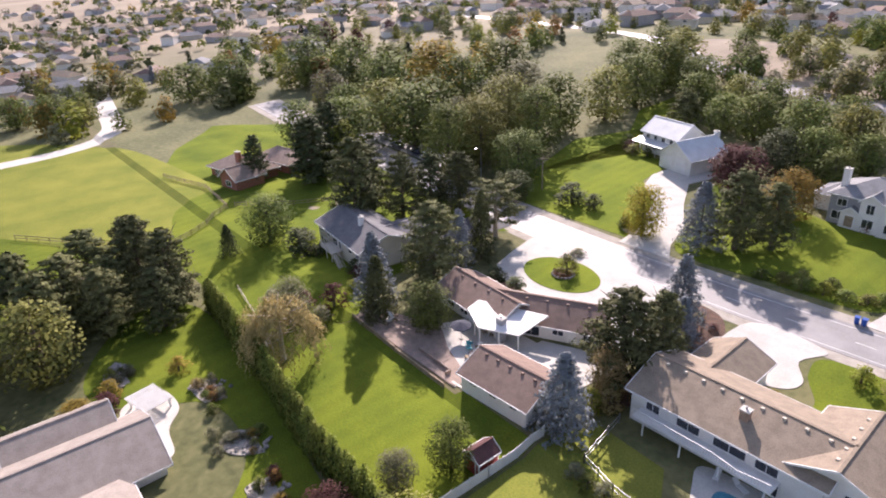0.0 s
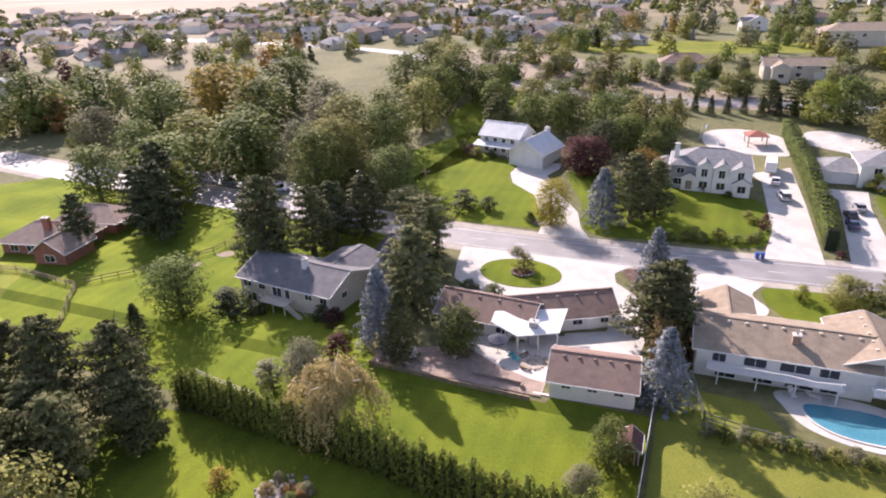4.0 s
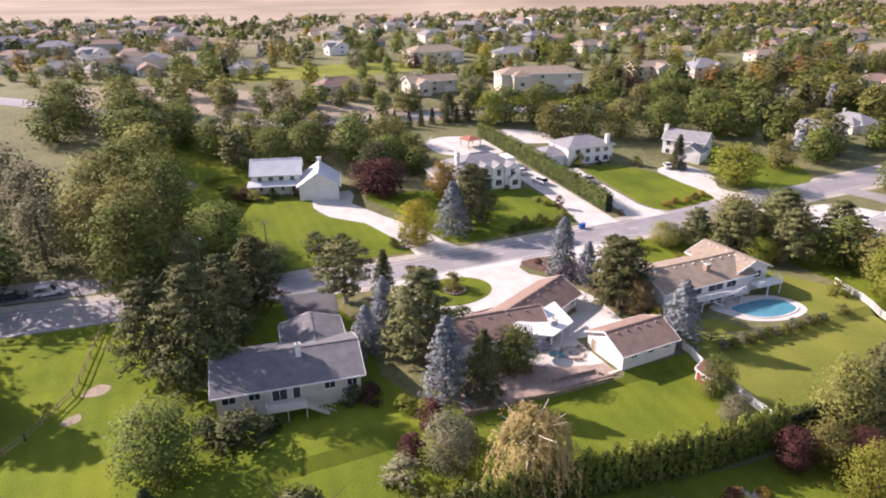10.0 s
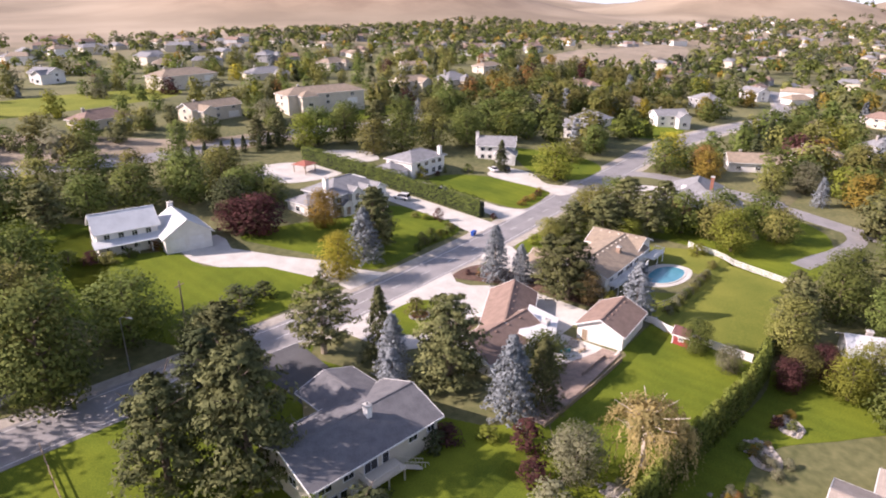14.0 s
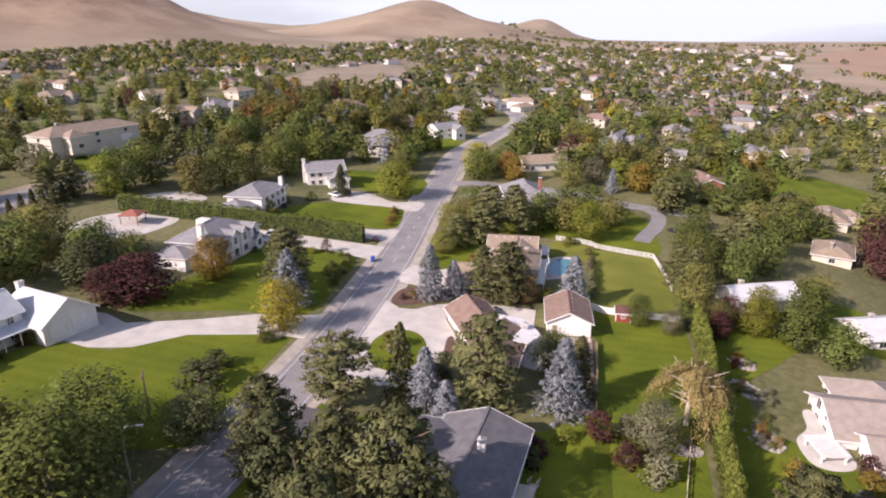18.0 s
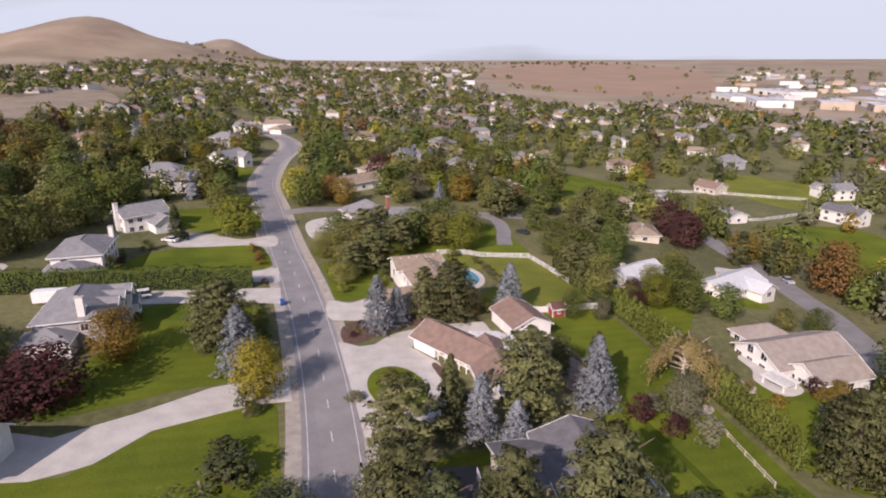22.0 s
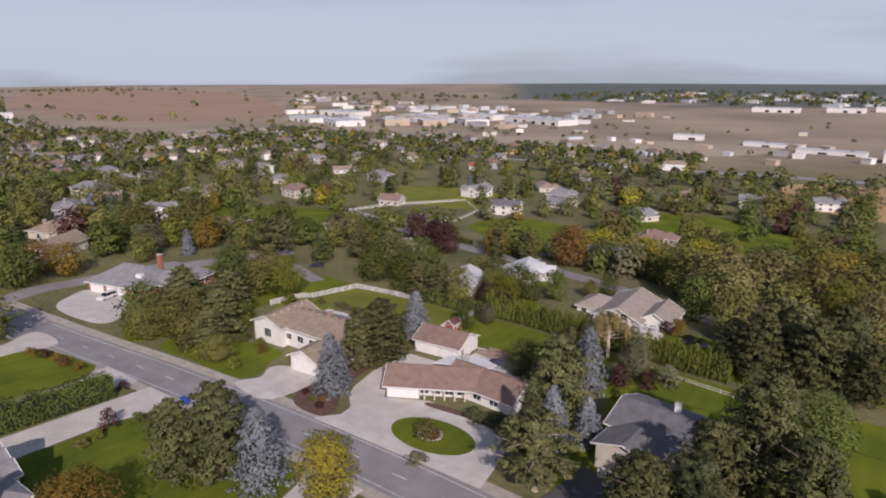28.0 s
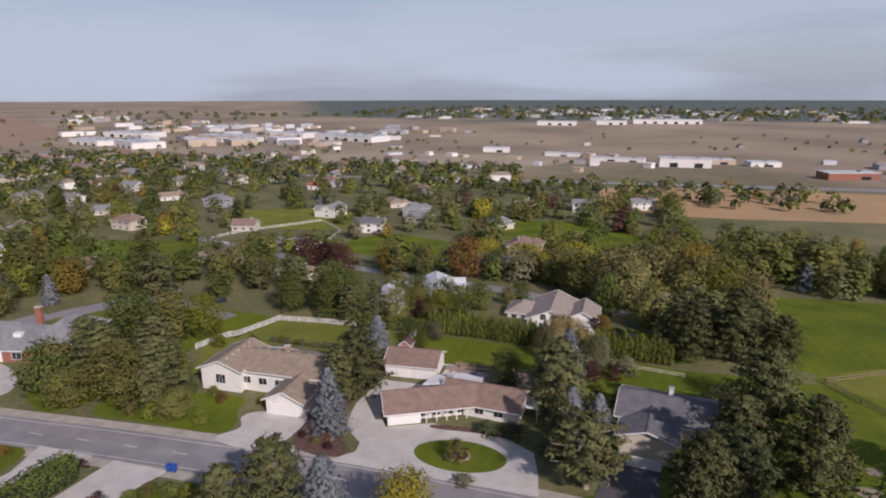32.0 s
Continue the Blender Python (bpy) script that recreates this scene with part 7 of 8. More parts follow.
def fence(pts, h, label, material=None, gap=2.4, rails=3, board=False, name="fence", cat="fence"):
    x0, y0 = pts[0]
    e = thing(name, x0, y0, gz(y0), 0, label, cat)
    mt = material or WHITE_PAINT
    for (xa, ya), (xb, yb) in zip(pts, pts[1:]):
        d = math.hypot(xb - xa, yb - ya)
        n = max(1, round(d / gap))
        for k in range(n + 1):
            px, py = xa + (xb - xa) * k / n, ya + (yb - ya) * k / n
            bm = bmesh.new()
            zz = gz(py) - gz(y0)
            box(bm, px - x0 - 0.06, px - x0 + 0.06, py - y0 - 0.06, py - y0 + 0.06, zz - 0.3, zz + h + 0.08)
            part("post", bm, mt, e)
            if k < n:
                qx, qy = xa + (xb - xa) * (k + 1) / n, ya + (yb - ya) * (k + 1) / n
                z1 = gz(qy) - gz(y0)
                for r in range(rails):
                    hh = h * (r + 0.8) / rails if not board else h / 2
                    th = 0.07 if not board else h / 2 - 0.04
                    bm = bmesh.new()
                    nx, ny = -(qy - py) / (d / n) * 0.03, (qx - px) / (d / n) * 0.03
                    vs = [bm.verts.new((ax - x0 + s * nx, ay - y0 + s * ny, az + hh + dz)) for ax, ay, az in ((px, py, zz), (qx, qy, z1)) for s in (-1, 1) for dz in (-th, th)]
                    for f in ((0, 1, 3, 2), (4, 6, 7, 5), (0, 4, 5, 1), (2, 3, 7, 6), (0, 2, 6, 4), (1, 5, 7, 3)):
                        bm.faces.new([vs[i] for i in f])
                    part("rail" if not board else "panel", bm, mt, e)
                    if board:
                        break


fence([(14.1, -31.6), (13.9, -40), (13.6, -50.2)], 1.5, "white panel fence between two back yards", board=True)
fence([(18.4, -23.4), (19.9, -31.6), (24.5, -32.8), (31, -33.4)], 1.3, "thin grey wire fence round the pool yard", METAL, 2.4, 2)
fence([(57.2, -24.8), (54, -36), (50.6, -49.2)], 1.4, "white rail fence at the yard's edge", None, 2.4, 4)
fence([(50.6, -49.2), (40, -50.4), (30, -51)], 1.4, "white rail fence along the rear lot line", None, 2.4, 4)
fence([(106, -147), (133, -152), (160, -160), (152, -186), (128, -222)], 1.4, "white board paddock fence", None, 4.0, 3)
fence([(106, -147), (101, -172), (106, -200), (128, -222)], 1.4, "white board paddock fence", None, 4.0, 3)
fence([(-86, -27), (-77, -16.6), (-72.5, -8), (-70.5, 4), (-69, 12)], 1.2, "weathered timber rail fence across the lawn", TIMBER, 3.0, 2)
fence([(-122, -32), (-104, -27), (-86.2, -28.7), (-78, -40), (-74, -48)], 1.2, "dark timber paddock fence", TIMBER, 3.0, 3)
fence([(-105.7, -69), (-90, -58), (-74, -48)], 1.2, "timber rail fence beside the pasture", TIMBER, 3.0, 2)
fence([(-24.5, -46.6), (-31, -45.4), (-38, -44.0), (-47, -42.6)], 0.9, "pale low rail fence in front of the hedge", CREAM, 2.2, 2)


def shed(x, y, ang):
    e = thing("garden_shed", x, y, gz(y), ang, "small red garden shed with white trim", "shed")
    red = mat("red barn paint", (0.34, 0.06, 0.05), (0.25, 0.045, 0.04), 0.75, 1.0, 9.0, 0.1)
    m = wing(e, 0, 0, 0, 0, 2.9, 2.4, 1.9, 0.9, red, RED_SHED_ROOF, 0.2, base=0.4)
    f = face_matrix(m, 2.9, 2.4, "w")
    door(e, f, 0, 1.3, 1.7, red)
    window(e, face_matrix(m, 2.9, 2.4, "n"), 0, 0.9, 0.7, 0.6)
    # white boards round each wall and a cross of boards on the doors
    for side, span in (("w", 2.4), ("e", 2.4), ("n", 2.9), ("s", 2.9)):
        ff = face_matrix(m, 2.9, 2.4, side)
        for u in (-span / 2 + 0.06, span / 2 - 0.06):
            bm = bmesh.new()
            box(bm, u - 0.07, u + 0.07, -0.03, 0.035, 0.0, 1.86, ff)
            part("corner_board", bm, WHITE_PAINT, e)
        bm = bmesh.new()
        box(bm, -span / 2 + 0.14, span / 2 - 0.14, -0.03, 0.03, 1.78, 1.9, ff)
        part("trim_board", bm, WHITE_PAINT, e)
    for tilt in (-1, 1):
        bm = bmesh.new()
        box(bm, -0.95, 0.95, 0.045 + 0.012 * tilt, 0.06 + 0.012 * tilt, -0.05, 0.05, f @ pose(0, 0, 0.9, 0, tilt * 52.0, 0))
        part("cross_board", bm, WHITE_PAINT, e)


RED_SHED_ROOF = mat("dark red-brown shingle", (0.16, 0.075, 0.07), (0.1, 0.05, 0.05), 0.9, 1.0, 8.0, 0.4)
shed(12.1, -39.4, 90)


# pool
def pool():
    ring = smooth_ring([(31.4, -24.6), (32.0, -27.6), (34.8, -29.6), (39.0, -30.0), (42.2, -28.9), (42.4, -26.2), (39.6, -24.2), (35.0, -24.0)], 6)
    cx, cy, z = 37.0, -27.0, -0.94
    e = thing("swimming_pool", cx, cy, z, 0, "kidney-shaped swimming pool with turquoise water", "pool")
    bm = bmesh.new()
    out = [((x - cx) * 1.07, (y - cy) * 1.1) for x, y in ring]
    inn = [(x - cx, y - cy) for x, y in ring]
    n = len(ring)
    rows = [[bm.verts.new((x, y, zz)) for x, y in some] for some, zz in ((out, -0.1), (out, 0.12), (inn, 0.12), (inn, -0.1))]
    for a, b in zip(rows, rows[1:]):
        for k in range(n):
            bm.faces.new((a[k], a[(k + 1) % n], b[(k + 1) % n], b[k]))
    bmesh.ops.recalc_face_normals(bm, faces=bm.faces)
    part("coping", bm, CONCRETE, e)
    bm = bmesh.new()
    prism(bm, inn, -0.08, 0.05)
    bmesh.ops.recalc_face_normals(bm, faces=bm.faces)
    part("water", bm, POOL_WATER, e, "clear turquoise water")


pool()


def lounger(x, y, ang):
    e = thing("sun_lounger", x, y, -0.93, ang, "white sun lounger beside the pool", "lounger", "loungers by the pool")
    bm = bmesh.new()
    box(bm, -0.3, 0.3, -0.9, 0.4, 0.28, 0.36)
    part("mattress", bm, WHITE_PAINT, e)
    bm = bmesh.new()
    box(bm, -0.3, 0.3, 0.0, 0.75, 0.0, 0.07, pose(0, 0.38, 0.32, 40))
    part("backrest", bm, WHITE_PAINT, e)
    for sx in (-0.26, 0.26):
        for sy in (-0.8, 0.3):
            bm = bmesh.new()
            box(bm, sx - 0.03, sx + 0.03, sy - 0.03, sy + 0.03, 0, 0.28)
            part("leg", bm, WHITE_PAINT, e)


lounger(30.2, -22.9, 15)
lounger(32.6, -22.8, 70)
for k in range(13):
    tree("shrub", 20.4 + k * 1.85, -33.6 - 0.3 * (k % 2), 1.6 + 0.5 * ((k * 7) % 3) / 2, 2.4, ("grey", "green", "grey", "olive")[k % 4])


# street furniture
def street_lamp(x, y, ang, h=9.0):
    e = thing("street_lamp", x, y, gz(y), ang, "tall galvanised street lamp with a curved arm", "street lamp")
    bm = bmesh.new()
    tube(bm, [(0, 0, -0.3), (0, 0, h * 0.5), (0, 0, h)], [0.11, 0.09, 0.06], 8)
    part("pole", bm, METAL, e)
    bm = bmesh.new()
    tube(bm, [(0, 0, h - 0.1), (0.6, 0, h + 0.35), (1.9, 0, h + 0.45)], [0.05, 0.045, 0.04], 6)
    part("arm", bm, METAL, e)
    bm = bmesh.new()
    box(bm, 1.8, 2.6, -0.14, 0.14, h + 0.38, h + 0.54)
    part("lamp_head", bm, METAL, e)


street_lamp(-53.5, 20.6, -75)
street_lamp(77.5, 80, 120, 8)


def utility_pole(x, y, h=9.5):
    e = thing("utility_pole", x, y, gz(y), 20, "weathered timber utility pole", "pole")
    bm = bmesh.new()
    tube(bm, [(0, 0, -0.4), (0, 0, h)], [0.17, 0.11], 8)
    part("pole", bm, TIMBER, e)
    bm = bmesh.new()
    box(bm, -1.1, 1.1, -0.06, 0.06, h - 0.9, h - 0.75)
    part("crossarm", bm, TIMBER, e)


utility_pole(56.6, 107)
utility_pole(-40.5, 27.5, 8)


def wheelie_bin(x, y, ang):
    e = thing("refuse_bin", x, y, gz(y) + 0.03, ang, "blue plastic refuse bin at the roadside", "bin")
    bm = bmesh.new()
    v = [bm.verts.new(c) for c in ((-0.26, -0.28, 0.08), (0.26, -0.28, 0.08), (0.26, 0.28, 0.08), (-0.26, 0.28, 0.08), (-0.33, -0.37, 1.05), (0.33, -0.37, 1.05), (0.33, 0.37, 1.05), (-0.33, 0.37, 1.05))]
    for f in ((3, 2, 1, 0), (4, 5, 6, 7), (0, 1, 5, 4), (1, 2, 6, 5), (2, 3, 7, 6), (3, 0, 4, 7)):
        bm.faces.new([v[i] for i in f])
    part("body", bm, BLUE_PLASTIC, e)
    bm = bmesh.new()
    box(bm, -0.35, 0.35, -0.4, 0.42, 1.05, 1.15)
    part("lid", bm, BLUE_PLASTIC, e)
    for sx in (-0.25, 0.25):
        bm = bmesh.new()
        tube(bm, [(sx - 0.03, 0.3, 0.12), (sx + 0.03, 0.3, 0.12)], [0.12, 0.12], 10)
        part("wheel", bm, RUBBER, e)


wheelie_bin(28.4, 17.3, 10)
wheelie_bin(29.3, 17.4, 0)


PAINTS = {}


def car(x, y, ang, rgb, label, suv=False, lift=0.06):
    key = (rgb, suv)
    if key not in PAINTS:
        PAINTS[key] = mat("car paint", rgb, tuple(c * 0.85 for c in rgb), 0.25, 1.0, 6.0, 0.0, spec=0.6)
    e = thing("car", x, y, gz(y) + lift, ang, label, "car")
    L, W, H = (4.8, 1.9, 1.75) if suv else (4.6, 1.8, 1.45)
    bm = bmesh.new()
    prof = [(-L / 2, 0.3), (-L / 2 + 0.05, 0.75), (-L / 2 + 0.15, 0.92), (L / 2 - 1.35, 0.98), (L / 2 - 0.2, 0.82), (L / 2, 0.6), (L / 2, 0.3)]
    lo = [bm.verts.new((px, -W / 2, pz)) for px, pz in prof]
    hi = [bm.verts.new((px, W / 2, pz)) for px, pz in prof]
    bm.faces.new(lo)
    bm.faces.new(hi[::-1])
    for k in range(len(prof)):
        j = (k + 1) % len(prof)
        bm.faces.new((lo[j], lo[k], hi[k], hi[j]))
    bmesh.ops.bevel(bm, geom=bm.edges[:], offset=0.05, segments=1, affect='EDGES')
    part("body", bm, PAINTS[key], e)
    bm = bmesh.new()
    back = -L / 2 + (0.12 if suv else 0.5)
    v = []
    for yy, q in ((-W / 2 + 0.06, 1), (W / 2 - 0.06, -1)):
        v.append([bm.verts.new(c) for c in ((back, yy, 0.92), (L / 2 - 1.3, yy, 0.97), (L / 2 - 2.1, yy + q * 0.16, H), (back + (0.25 if suv else 0.7), yy + q * 0.16, H))])
    a, b = v
    bm.faces.new(a)
    bm.faces.new(b[::-1])
    for k in range(4):
        bm.faces.new((a[(k + 1) % 4], a[k], b[k], b[(k + 1) % 4]))
    part("window_glass", bm, GLASS, e, "dark tinted car glass")
    bm = bmesh.new()
    box(bm, back + (0.3 if suv else 0.72), L / 2 - 2.05, -W / 2 + 0.2, W / 2 - 0.2, H - 0.03, H + 0.04)
    part("roof", bm, PAINTS[key], e)
    for sx in (-L / 2 + 0.85, L / 2 - 0.85):
        for sy in (-W / 2 + 0.08, W / 2 - 0.08):
            bm = bmesh.new()
            tube(bm, [(sx, sy - 0.11, 0.33), (sx, sy + 0.11, 0.33)], [0.33, 0.33], 14)
            w = part("wheel", bm, RUBBER, e, "black tyre")
            bm = bmesh.new()
            tube(bm, [(sx, sy - 0.125, 0.33), (sx, sy + 0.125, 0.33)], [0.19, 0.19], 10)
            part("rim", bm, METAL, w)
    for sy in (-0.6, 0.6):
        bm = bmesh.new()
        box(bm, L / 2 - 0.12, L / 2 + 0.01, sy - 0.2, sy + 0.2, 0.6, 0.74)
        part("headlight", bm, WHITE_PAINT, e)
        bm = bmesh.new()
        box(bm, -L / 2 - 0.01, -L / 2 + 0.1, sy - 0.2, sy + 0.2, 0.66, 0.84)
        part("tail_light", bm, RED_ROOF, e)


W_, D_, S_ = (0.75, 0.75, 0.75), (0.03, 0.035, 0.045), (0.38, 0.39, 0.41)
car(-79.2, 25.2, 3, W_, "white parked car on the asphalt strip", True)
car(-84.8, 25.8, 4, D_, "dark parked car on the asphalt strip")
car(-95.4, 26.4, 5, S_, "silver parked car on the asphalt strip")
car(35.0, 46.4, 100, W_, "white sport utility parked on the drive", True, 0.1)
car(34.0, 55.0, 85, W_, "white car parked before the trailer", False, 0.1)
car(46.4, 39.2, 95, D_, "dark car parked on the drive", False, 0.1)
car(46.0, 34.6, 92, (0.05, 0.07, 0.14), "dark blue car parked on the drive", False, 0.1)
car(48.6, 43.5, 92, S_, "silver car parked on the drive", False, 0.1)
car(78.0, 45.6, 60, W_, "white car parked before the garage", False, 0.1)
car(81.4, 43.4, 60, D_, "dark car parked before the garage", True, 0.1)
car(95.0, -3.6, 105, W_, "white van parked before the brick garage", True, 0.1)
car(75, -57.5, 30, D_, "dark car on the turning place", False, 0.08)
car(-96.5, 2.5, 40, W_, "white car beside the brown house", False)
car(29, -117, 165, S_, "silver car parked on the south street", False, 0.08)


def trailer(x, y, ang):
    e = thing("box_trailer", x, y, gz(y) + 0.08, ang, "white enclosed box trailer on the drive", "trailer")
    bm = bmesh.new()
    box(bm, -3.0, 3.0, -1.2, 1.2, 0.55, 2.9)
    bmesh.ops.bevel(bm, geom=bm.edges[:], offset=0.1, segments=2, affect='EDGES')
    part("body", bm, WHITE_PAINT, e)
    bm = bmesh.new()
    tube(bm, [(3.0, -0.5, 0.6), (4.2, 0, 0.5)], [0.05, 0.05], 5)
    tube(bm, [(3.0, 0.5, 0.6), (4.2, 0, 0.5)], [0.05, 0.05], 5)
    part("drawbar", bm, METAL, e)
    for sx in (-0.5, 0.4):
        for sy in (-1.15, 1.15):
            bm = bmesh.new()
            tube(bm, [(sx, sy - 0.1, 0.36), (sx, sy + 0.1, 0.36)], [0.36, 0.36], 12)
            part("wheel", bm, RUBBER, e)


trailer(33.4, 62.5, -95)


def gazebo(x, y):
    e = thing("gazebo", x, y, gz(y), 10, "timber gazebo with a red tiled roof", "gazebo")
    for px in (-2.2, 2.2):
        for py in (-2.2, 2.2):
            bm = bmesh.new()
            box(bm, px - 0.1, px + 0.1, py - 0.1, py + 0.1, -0.2, 2.5)
            part("post", bm, TIMBER, e)
    bm = bmesh.new()
    lo = [bm.verts.new((sx * 2.7, sy * 2.7, 2.45)) for sx, sy in ((-1, -1), (1, -1), (1, 1), (-1, 1))]
    hi = [bm.verts.new((sx * 2.7, sy * 2.7, 2.6)) for sx, sy in ((-1, -1), (1, -1), (1, 1), (-1, 1))]
    t = bm.verts.new((0, 0, 3.7))
    bm.faces.new(lo[::-1])
    for k in range(4):
        bm.faces.new((lo[k], lo[(k + 1) % 4], hi[(k + 1) % 4], hi[k]))
        bm.faces.new((hi[k], hi[(k + 1) % 4], t))
    part("roof", bm, RED_ROOF, e)


gazebo(31.0, 82.4)


def basketball_hoop(x, y, ang):
    e = thing("basketball_hoop", x, y, gz(y), ang, "white curved basketball hoop at the court", "basketball hoop")
    bm = bmesh.new()
    tube(bm, [(0, 0, -0.3), (0, 0, 2.4), (0.5, 0, 3.4), (1.3, 0, 3.6)], [0.12, 0.11, 0.1, 0.09], 8)
    part("pole", bm, WHITE_PAINT, e)
    bm = bmesh.new()
    box(bm, 1.3, 1.36, -0.9, 0.9, 2.9, 4.0)
    part("backboard", bm, WHITE_PAINT, e)
    bm = bmesh.new()
    for k in range(12):
        a, b = k * math.tau / 12, (k + 1) * math.tau / 12
        tube(bm, [(1.62 + 0.23 * math.cos(a), 0.23 * math.sin(a), 3.05), (1.62 + 0.23 * math.cos(b), 0.23 * math.sin(b), 3.05)], [0.015, 0.015], 4)
    part("rim", bm, RED_ROOF, e)


basketball_hoop(17.4, 84.6, -20)
drape("sand_patch", smooth_ring([(-71.6, -8.6), (-69.6, -6.4), (-67.8, -7.6), (-69, -9.4)]), 0.06, EARTH, "pale sandy patch in the lawn", "sand")
drape("sand_patch", smooth_ring([(-73.5, -14.2), (-71.6, -12.8), (-71, -14.4), (-72.4, -15.2)]), 0.06, EARTH, "pale sandy patch in the lawn", "sand")

# roadside and garden shrubs
for k, (x, y, h, w, c) in enumerate(((13, 21.2, 1.6, 3.2, "green"), (16, 21.8, 1.8, 3.2, "olive"), (19, 21.4, 2.0, 3.4, "green"), (22, 22.0, 2.2, 3.4, "lime"), (25, 22.6, 1.8, 3.4, "green"), (27.6, 23.4, 1.7, 3.2, "olive"),
                                      (29.0, 25.6, 1.6, 2.8, "green"), (22, 25.0, 1.6, 3.0, "green"), (18, 24.4, 1.8, 3.0, "olive"), (30.4, 29.5, 3.6, 3.2, "maroon"), (28.6, 32.5, 1.6, 3.0, "lime"), (27.5, 35.0, 1.4, 2.6, "olive"),
                                      (-12.5, 24.5, 3.4, 2.6, "fir"), (-15.0, 23.0, 2.2, 2.8, "green"), (-30.5, 26, 4.5, 8.0, "fir"), (-25, 26.5, 3.2, 5.0, "fir"), (-41, 61, 2.8, 4.4, "maroon"), (-38.5, 58.5, 2.6, 4.6, "olive"), (-34.5, 58.8, 2.2, 3.6, "green"),
                                      (-44, 64, 3.0, 4.6, "green"), (-29, 58.6, 2.4, 2.6, "orange"), (-27.5, 57.6, 2.2, 2.6, "lime"), (18.5, 47.5, 1.8, 2.8, "maroon"), (15, 47.8, 1.4, 2.4, "green"), (24, 44.8, 1.4, 2.4, "green"),
                                      (57, 21.5, 1.4, 3.0, "gold"), (60.5, 22.4, 1.6, 3.2, "orange"), (64, 22.2, 1.6, 3.0, "gold"), (67.5, 22.8, 1.8, 3.0, "maroon"), (71, 24, 1.6, 2.8, "gold"), (42.3, 20.8, 1.6, 2.2, "maroon"),
                                      (52, 55.0, 1.6, 2.4, "green"), (60, 54.5, 1.4, 2.6, "maroon"), (64, 54.8, 2.4, 1.8, "thuja"), (9.6, 4.6, 1.2, 1.8, "maroon"), (12.6, 3.6, 1.0, 1.8, "olive"), (15.6, 2.2, 1.0, 1.8, "maroon"), (10.6, 2.6, 0.9, 1.6, "orange"),
                                      (-34.8, -25.2, 2.6, 4.4, "maroon"), (-56, -25, 3.0, 5.0, "fir"), (-48.5, -26.4, 2.2, 4.0, "fir"), (-31, -29, 2.2, 3.4, "lime"), (-35.5, -41.0, 4.0, 5.4, "grey"), (-33.2, -37.2, 3.4, 4.4, "maroon"), (-26.6, -37.8, 3.2, 4.6, "grey"),
                                      (49.5, 3.5, 3.4, 5.4, "olive"), (44.0, 4.0, 2.8, 4.6, "lime"), (53.5, -28, 3.0, 4.5, "lime"), (48, -33, 1.6, 3.0, "olive"), (-30.2, -58.5, 2.4, 3.4, "gold"), (-27.6, -68.5, 2.8, 4.0, "maroon"), (-30.6, -67.5, 2.6, 3.6, "gold"), (-29.5, -71.5, 2.6, 3.4, "gold"),
                                      (-13.2, -60.0, 1.6, 2.0, "grey"), (-10.0, -60.6, 1.4, 1.8, "grey"), (-17.8, -58.4, 1.4, 2.0, "green"), (16.5, -22.6, 3.2, 3.4, "straw"), (15.2, -24.6, 3.8, 3.2, "lime"), (17.4, -17.0, 4.0, 4.2, "straw"))):
    tree("shrub", x, y, h, w, c)


# ---- far commercial strip, beyond the dry field ----
def store(x, y, ang, L, W, h, mw, label):
    z = gz(y) + hills(x, y)
    e = thing("store_building", x, y, z, ang, label, "building", "stores beyond the field")
    bm = bmesh.new()
    box(bm, -L / 2, L / 2, -W / 2, W / 2, -1, h)
    part("wall", bm, mw, e)
    bm = bmesh.new()
    box(bm, -L / 2 - 0.3, L / 2 + 0.3, -W / 2 - 0.3, W / 2 + 0.3, h, h + 0.5)
    part("roof", bm, METAL_ROOF, e)
    for k in range(int(L / 24)):
        bm = bmesh.new()
        x0 = -L / 2 + 12 + k * 24
        box(bm, x0 - 4, x0 + 4, W / 2, W / 2 + 0.3, 0.5, h * 0.55)
        part("window", bm, GLASS, e)
        bm = bmesh.new()
        box(bm, x0 - 1.5, x0 + 1.5, -3, 3, h + 0.5, h + 1.8)
        part("roof_unit", bm, METAL, e)


SAND_WALL = mat("sand-coloured wall", (0.52, 0.42, 0.32), (0.42, 0.34, 0.26), 0.8, 0.1, 2.0, 0.05)
store(650, -668, -30, 78, 46, 9, WHITE, "large white store building with a pale roof")
store(592, -724, -38, 42, 40, 10, SAND_WALL, "sand-coloured store building with glass front")
store(545, -762, -38, 40, 40, 9, SAND_WALL, "long sand-coloured store building with flat roof")
store(495, -806, -38, 44, 40, 10, WHITE, "white store building with a flat roof")
store(430, -915, -22, 140, 44, 9, WHITE, "long white warehouse with a pale roof")
store(860, -890, -10, 110, 50, 9, WHITE, "long row of pale store buildings")
store(640, -862, -10, 90, 44, 9, SAND_WALL, "row of sand-coloured stores with flat roofs")
store(560, -950, -14, 80, 40, 9, WHITE, "white store building far off")
store(760, -700, -20, 90, 40, 8, WHITE, "white store building far off")
store(141, -748, 5, 34, 18, 6, WHITE, "white roadside building with a flat roof")
store(40, -705, -8, 60, 14, 4, WHITE, "low white storage building with flat roof")
store(-18, -655, -8, 60, 14, 4, WHITE, "low white storage building with flat roof")
store(-121, -655, 10, 36, 18, 5, SAND_WALL, "sand-coloured roadside building with a flat roof")
store(-165, -640, 10, 30, 18, 5, WHITE, "white roadside building with a flat roof")
store(-86, -610, 0, 50, 20, 9, WHITE, "white office building beyond the field")
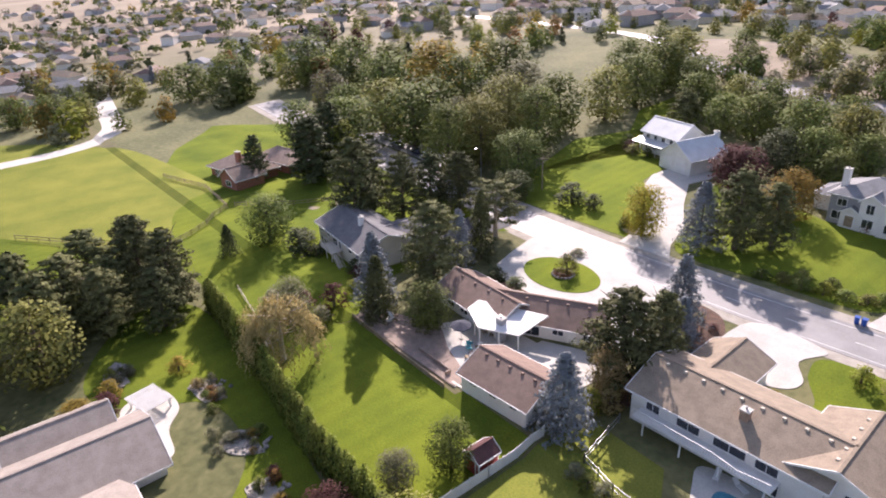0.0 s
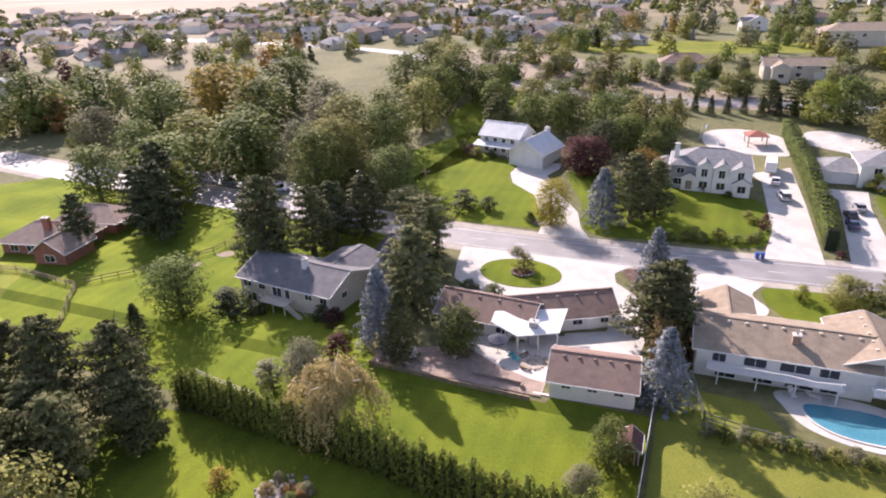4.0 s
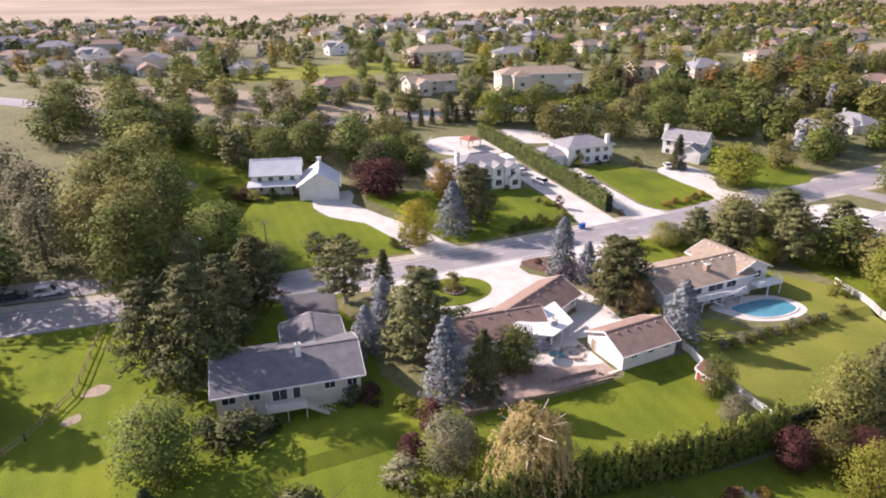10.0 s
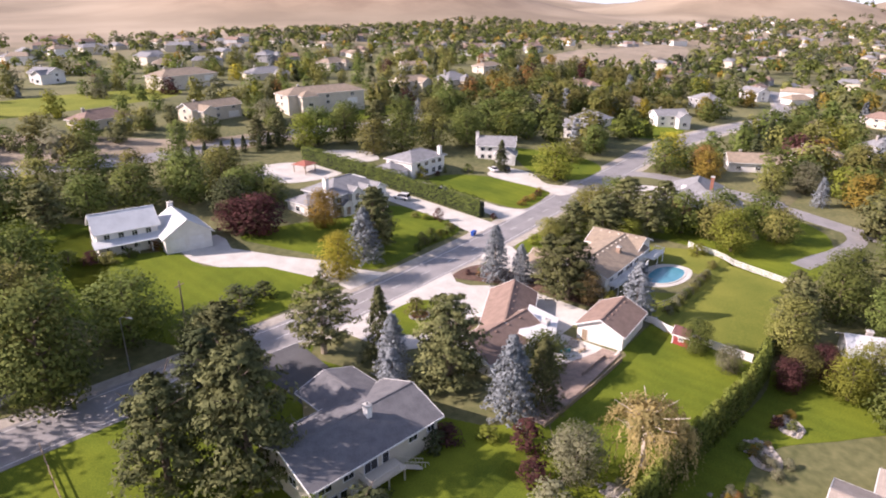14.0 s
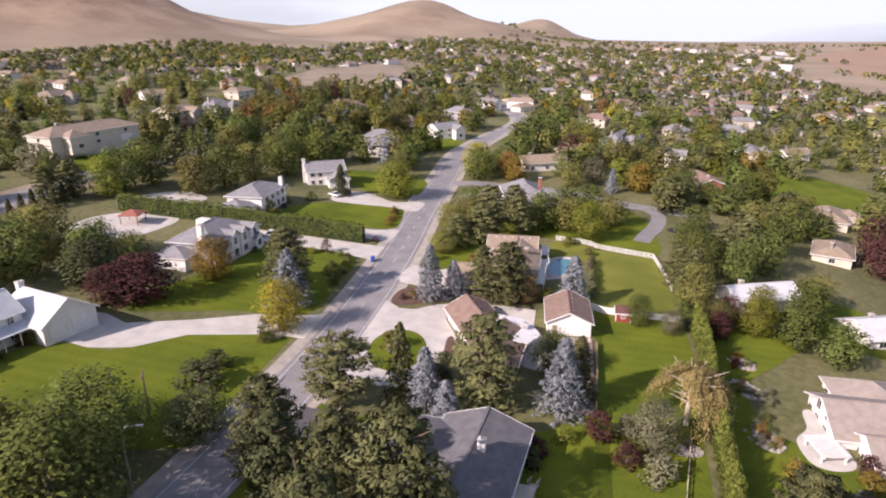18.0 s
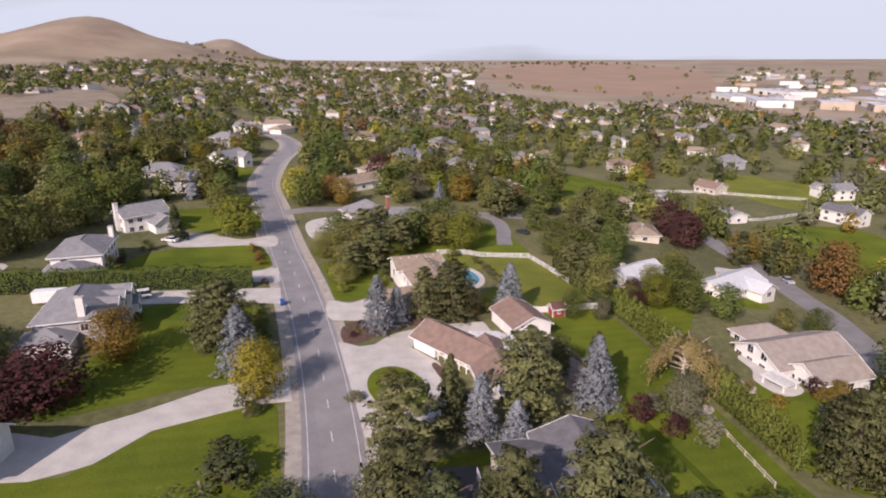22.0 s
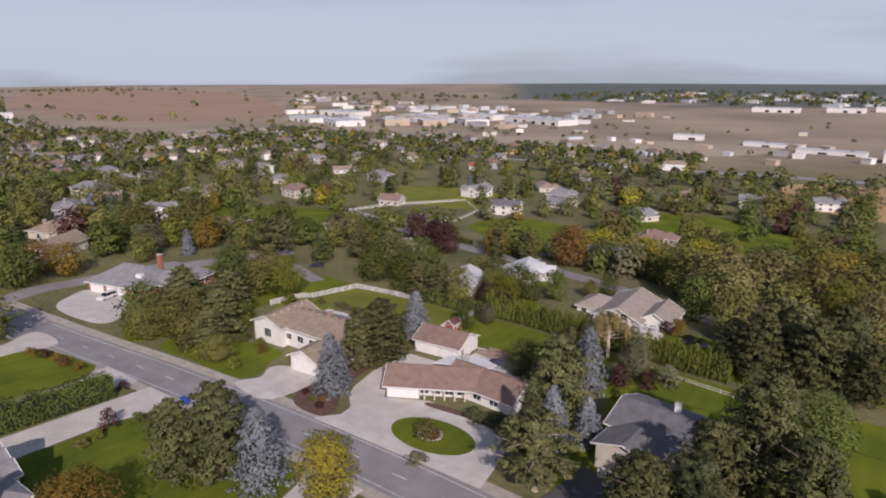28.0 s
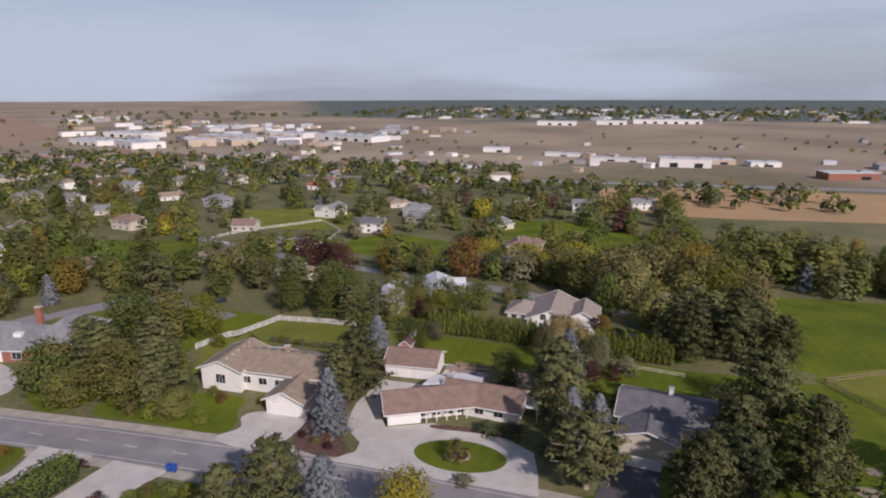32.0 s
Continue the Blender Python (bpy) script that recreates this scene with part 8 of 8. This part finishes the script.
store(-215, -540, 15, 44, 20, 6, BRICK_WALL, "red brick roadside building with flat roof")
store(-260, -520, 15, 30, 18, 5, WHITE, "white roadside building with a flat roof")
store(145, -1465, 0, 90, 40, 9, WHITE, "white buildings in the valley")
store(-110, -1590, 0, 160, 50, 10, WHITE, "white buildings in the valley")
store(20, -1520, 0, 70, 40, 9, WHITE, "white buildings in the valley")


def far_buildings():
    """Low commercial buildings and sheds too far off to count."""
    rng = random.Random(77)
    for name, m in (("white", WHITE), ("sand-coloured", SAND_WALL), ("grey", GREY_WALL), ("pale", METAL_ROOF)):
        bm = bmesh.new()
        for n, xs, ys, big in ((20, (330, 1050), (-1250, -760), 1.4), (7, (-420, 260), (-720, -520), 0.8), (24, (-700, 700), (-2600, -1700), 2.2), (30, (1000, 2600), (-1600, -300), 1.8), (10, (-900, -300), (-800, -350), 1.0)):
            for _ in range(n):
                x, y = rng.uniform(*xs), rng.uniform(*ys)
                L, W, hh = rng.uniform(8, 28) * big, rng.uniform(7, 14) * big, rng.uniform(3.2, 6.0) * min(big, 1.5)
                if on_open_land(x, y):
                    continue
                mm = rot_m(x, y, gz(y) + hills(x, y), rng.choice((-30, -20, 0, 60, 90)) + rng.uniform(-4, 4))
                box(bm, -L / 2, L / 2, -W / 2, W / 2, -1, hh, mm)
                if rng.random() < 0.6:
                    box(bm, -L / 2 - 0.4, L / 2 + 0.4, -W / 2 - 0.4, W / 2 + 0.4, hh - 0.2, hh + 0.5, mm)
        me = bpy.data.meshes.new("far_buildings")
        bm.to_mesh(me)
        bm.free()
        me.materials.append(m)
        tagged(mesh_object("far_buildings", me), name + " low buildings beyond the dry field", "buildings", "", "stuff")


far_buildings()
drape("road_far", ribbon(curve_line([(260, -420), (120, -430), (0, -447), (-120, -455), (-320, -470)]), 14), 0.06, ASPHALT, "distant grey highway beyond the houses", "road")
drape("field_far", smooth_ring([(-20, -335), (-60, -300), (-140, -305), (-260, -330), (-270, -425), (-140, -432), (-20, -418)]), 0.05, mat("ochre stubble", (0.46, 0.30, 0.15), (0.36, 0.24, 0.12), 0.95, 0.03, 0.8, 0.3),
      "ochre stubble field beyond the trees", "field")
drape("field_dry", smooth_ring([(700, -430), (480, -440), (340, -520), (200, -560), (60, -570), (40, -700), (220, -690), (330, -640), (420, -580), (560, -490), (720, -480)]), 0.05,
      mat("pale dry field", (0.40, 0.33, 0.235), (0.30, 0.25, 0.18), 0.95, 0.02, 0.6, 0.3), "pale dry field before the stores", "field")


def water_tank(x, y):
    z = gz(y) + hills(x, y)
    e = thing("water_tank", x, y, z, 0, "white cylindrical water tank on the dry hill", "water tank", "tanks on the hill")
    bm = bmesh.new()
    prism(bm, [(16 * math.cos(k * math.tau / 28), 16 * math.sin(k * math.tau / 28)) for k in range(28)], -6, 20)
    part("body", bm, WHITE_PAINT, e)
    bm = bmesh.new()
    t = bm.verts.new((0, 0, 23))
    r = [bm.verts.new((16.3 * math.cos(k * math.tau / 28), 16.3 * math.sin(k * math.tau / 28), 20.1)) for k in range(28)]
    for k in range(28):
        bm.faces.new((r[k], r[(k + 1) % 28], t))
    bm.faces.new(r[::-1])
    part("roof", bm, WHITE_PAINT, e)


water_tank(304, 1478)
water_tank(344, 1461)
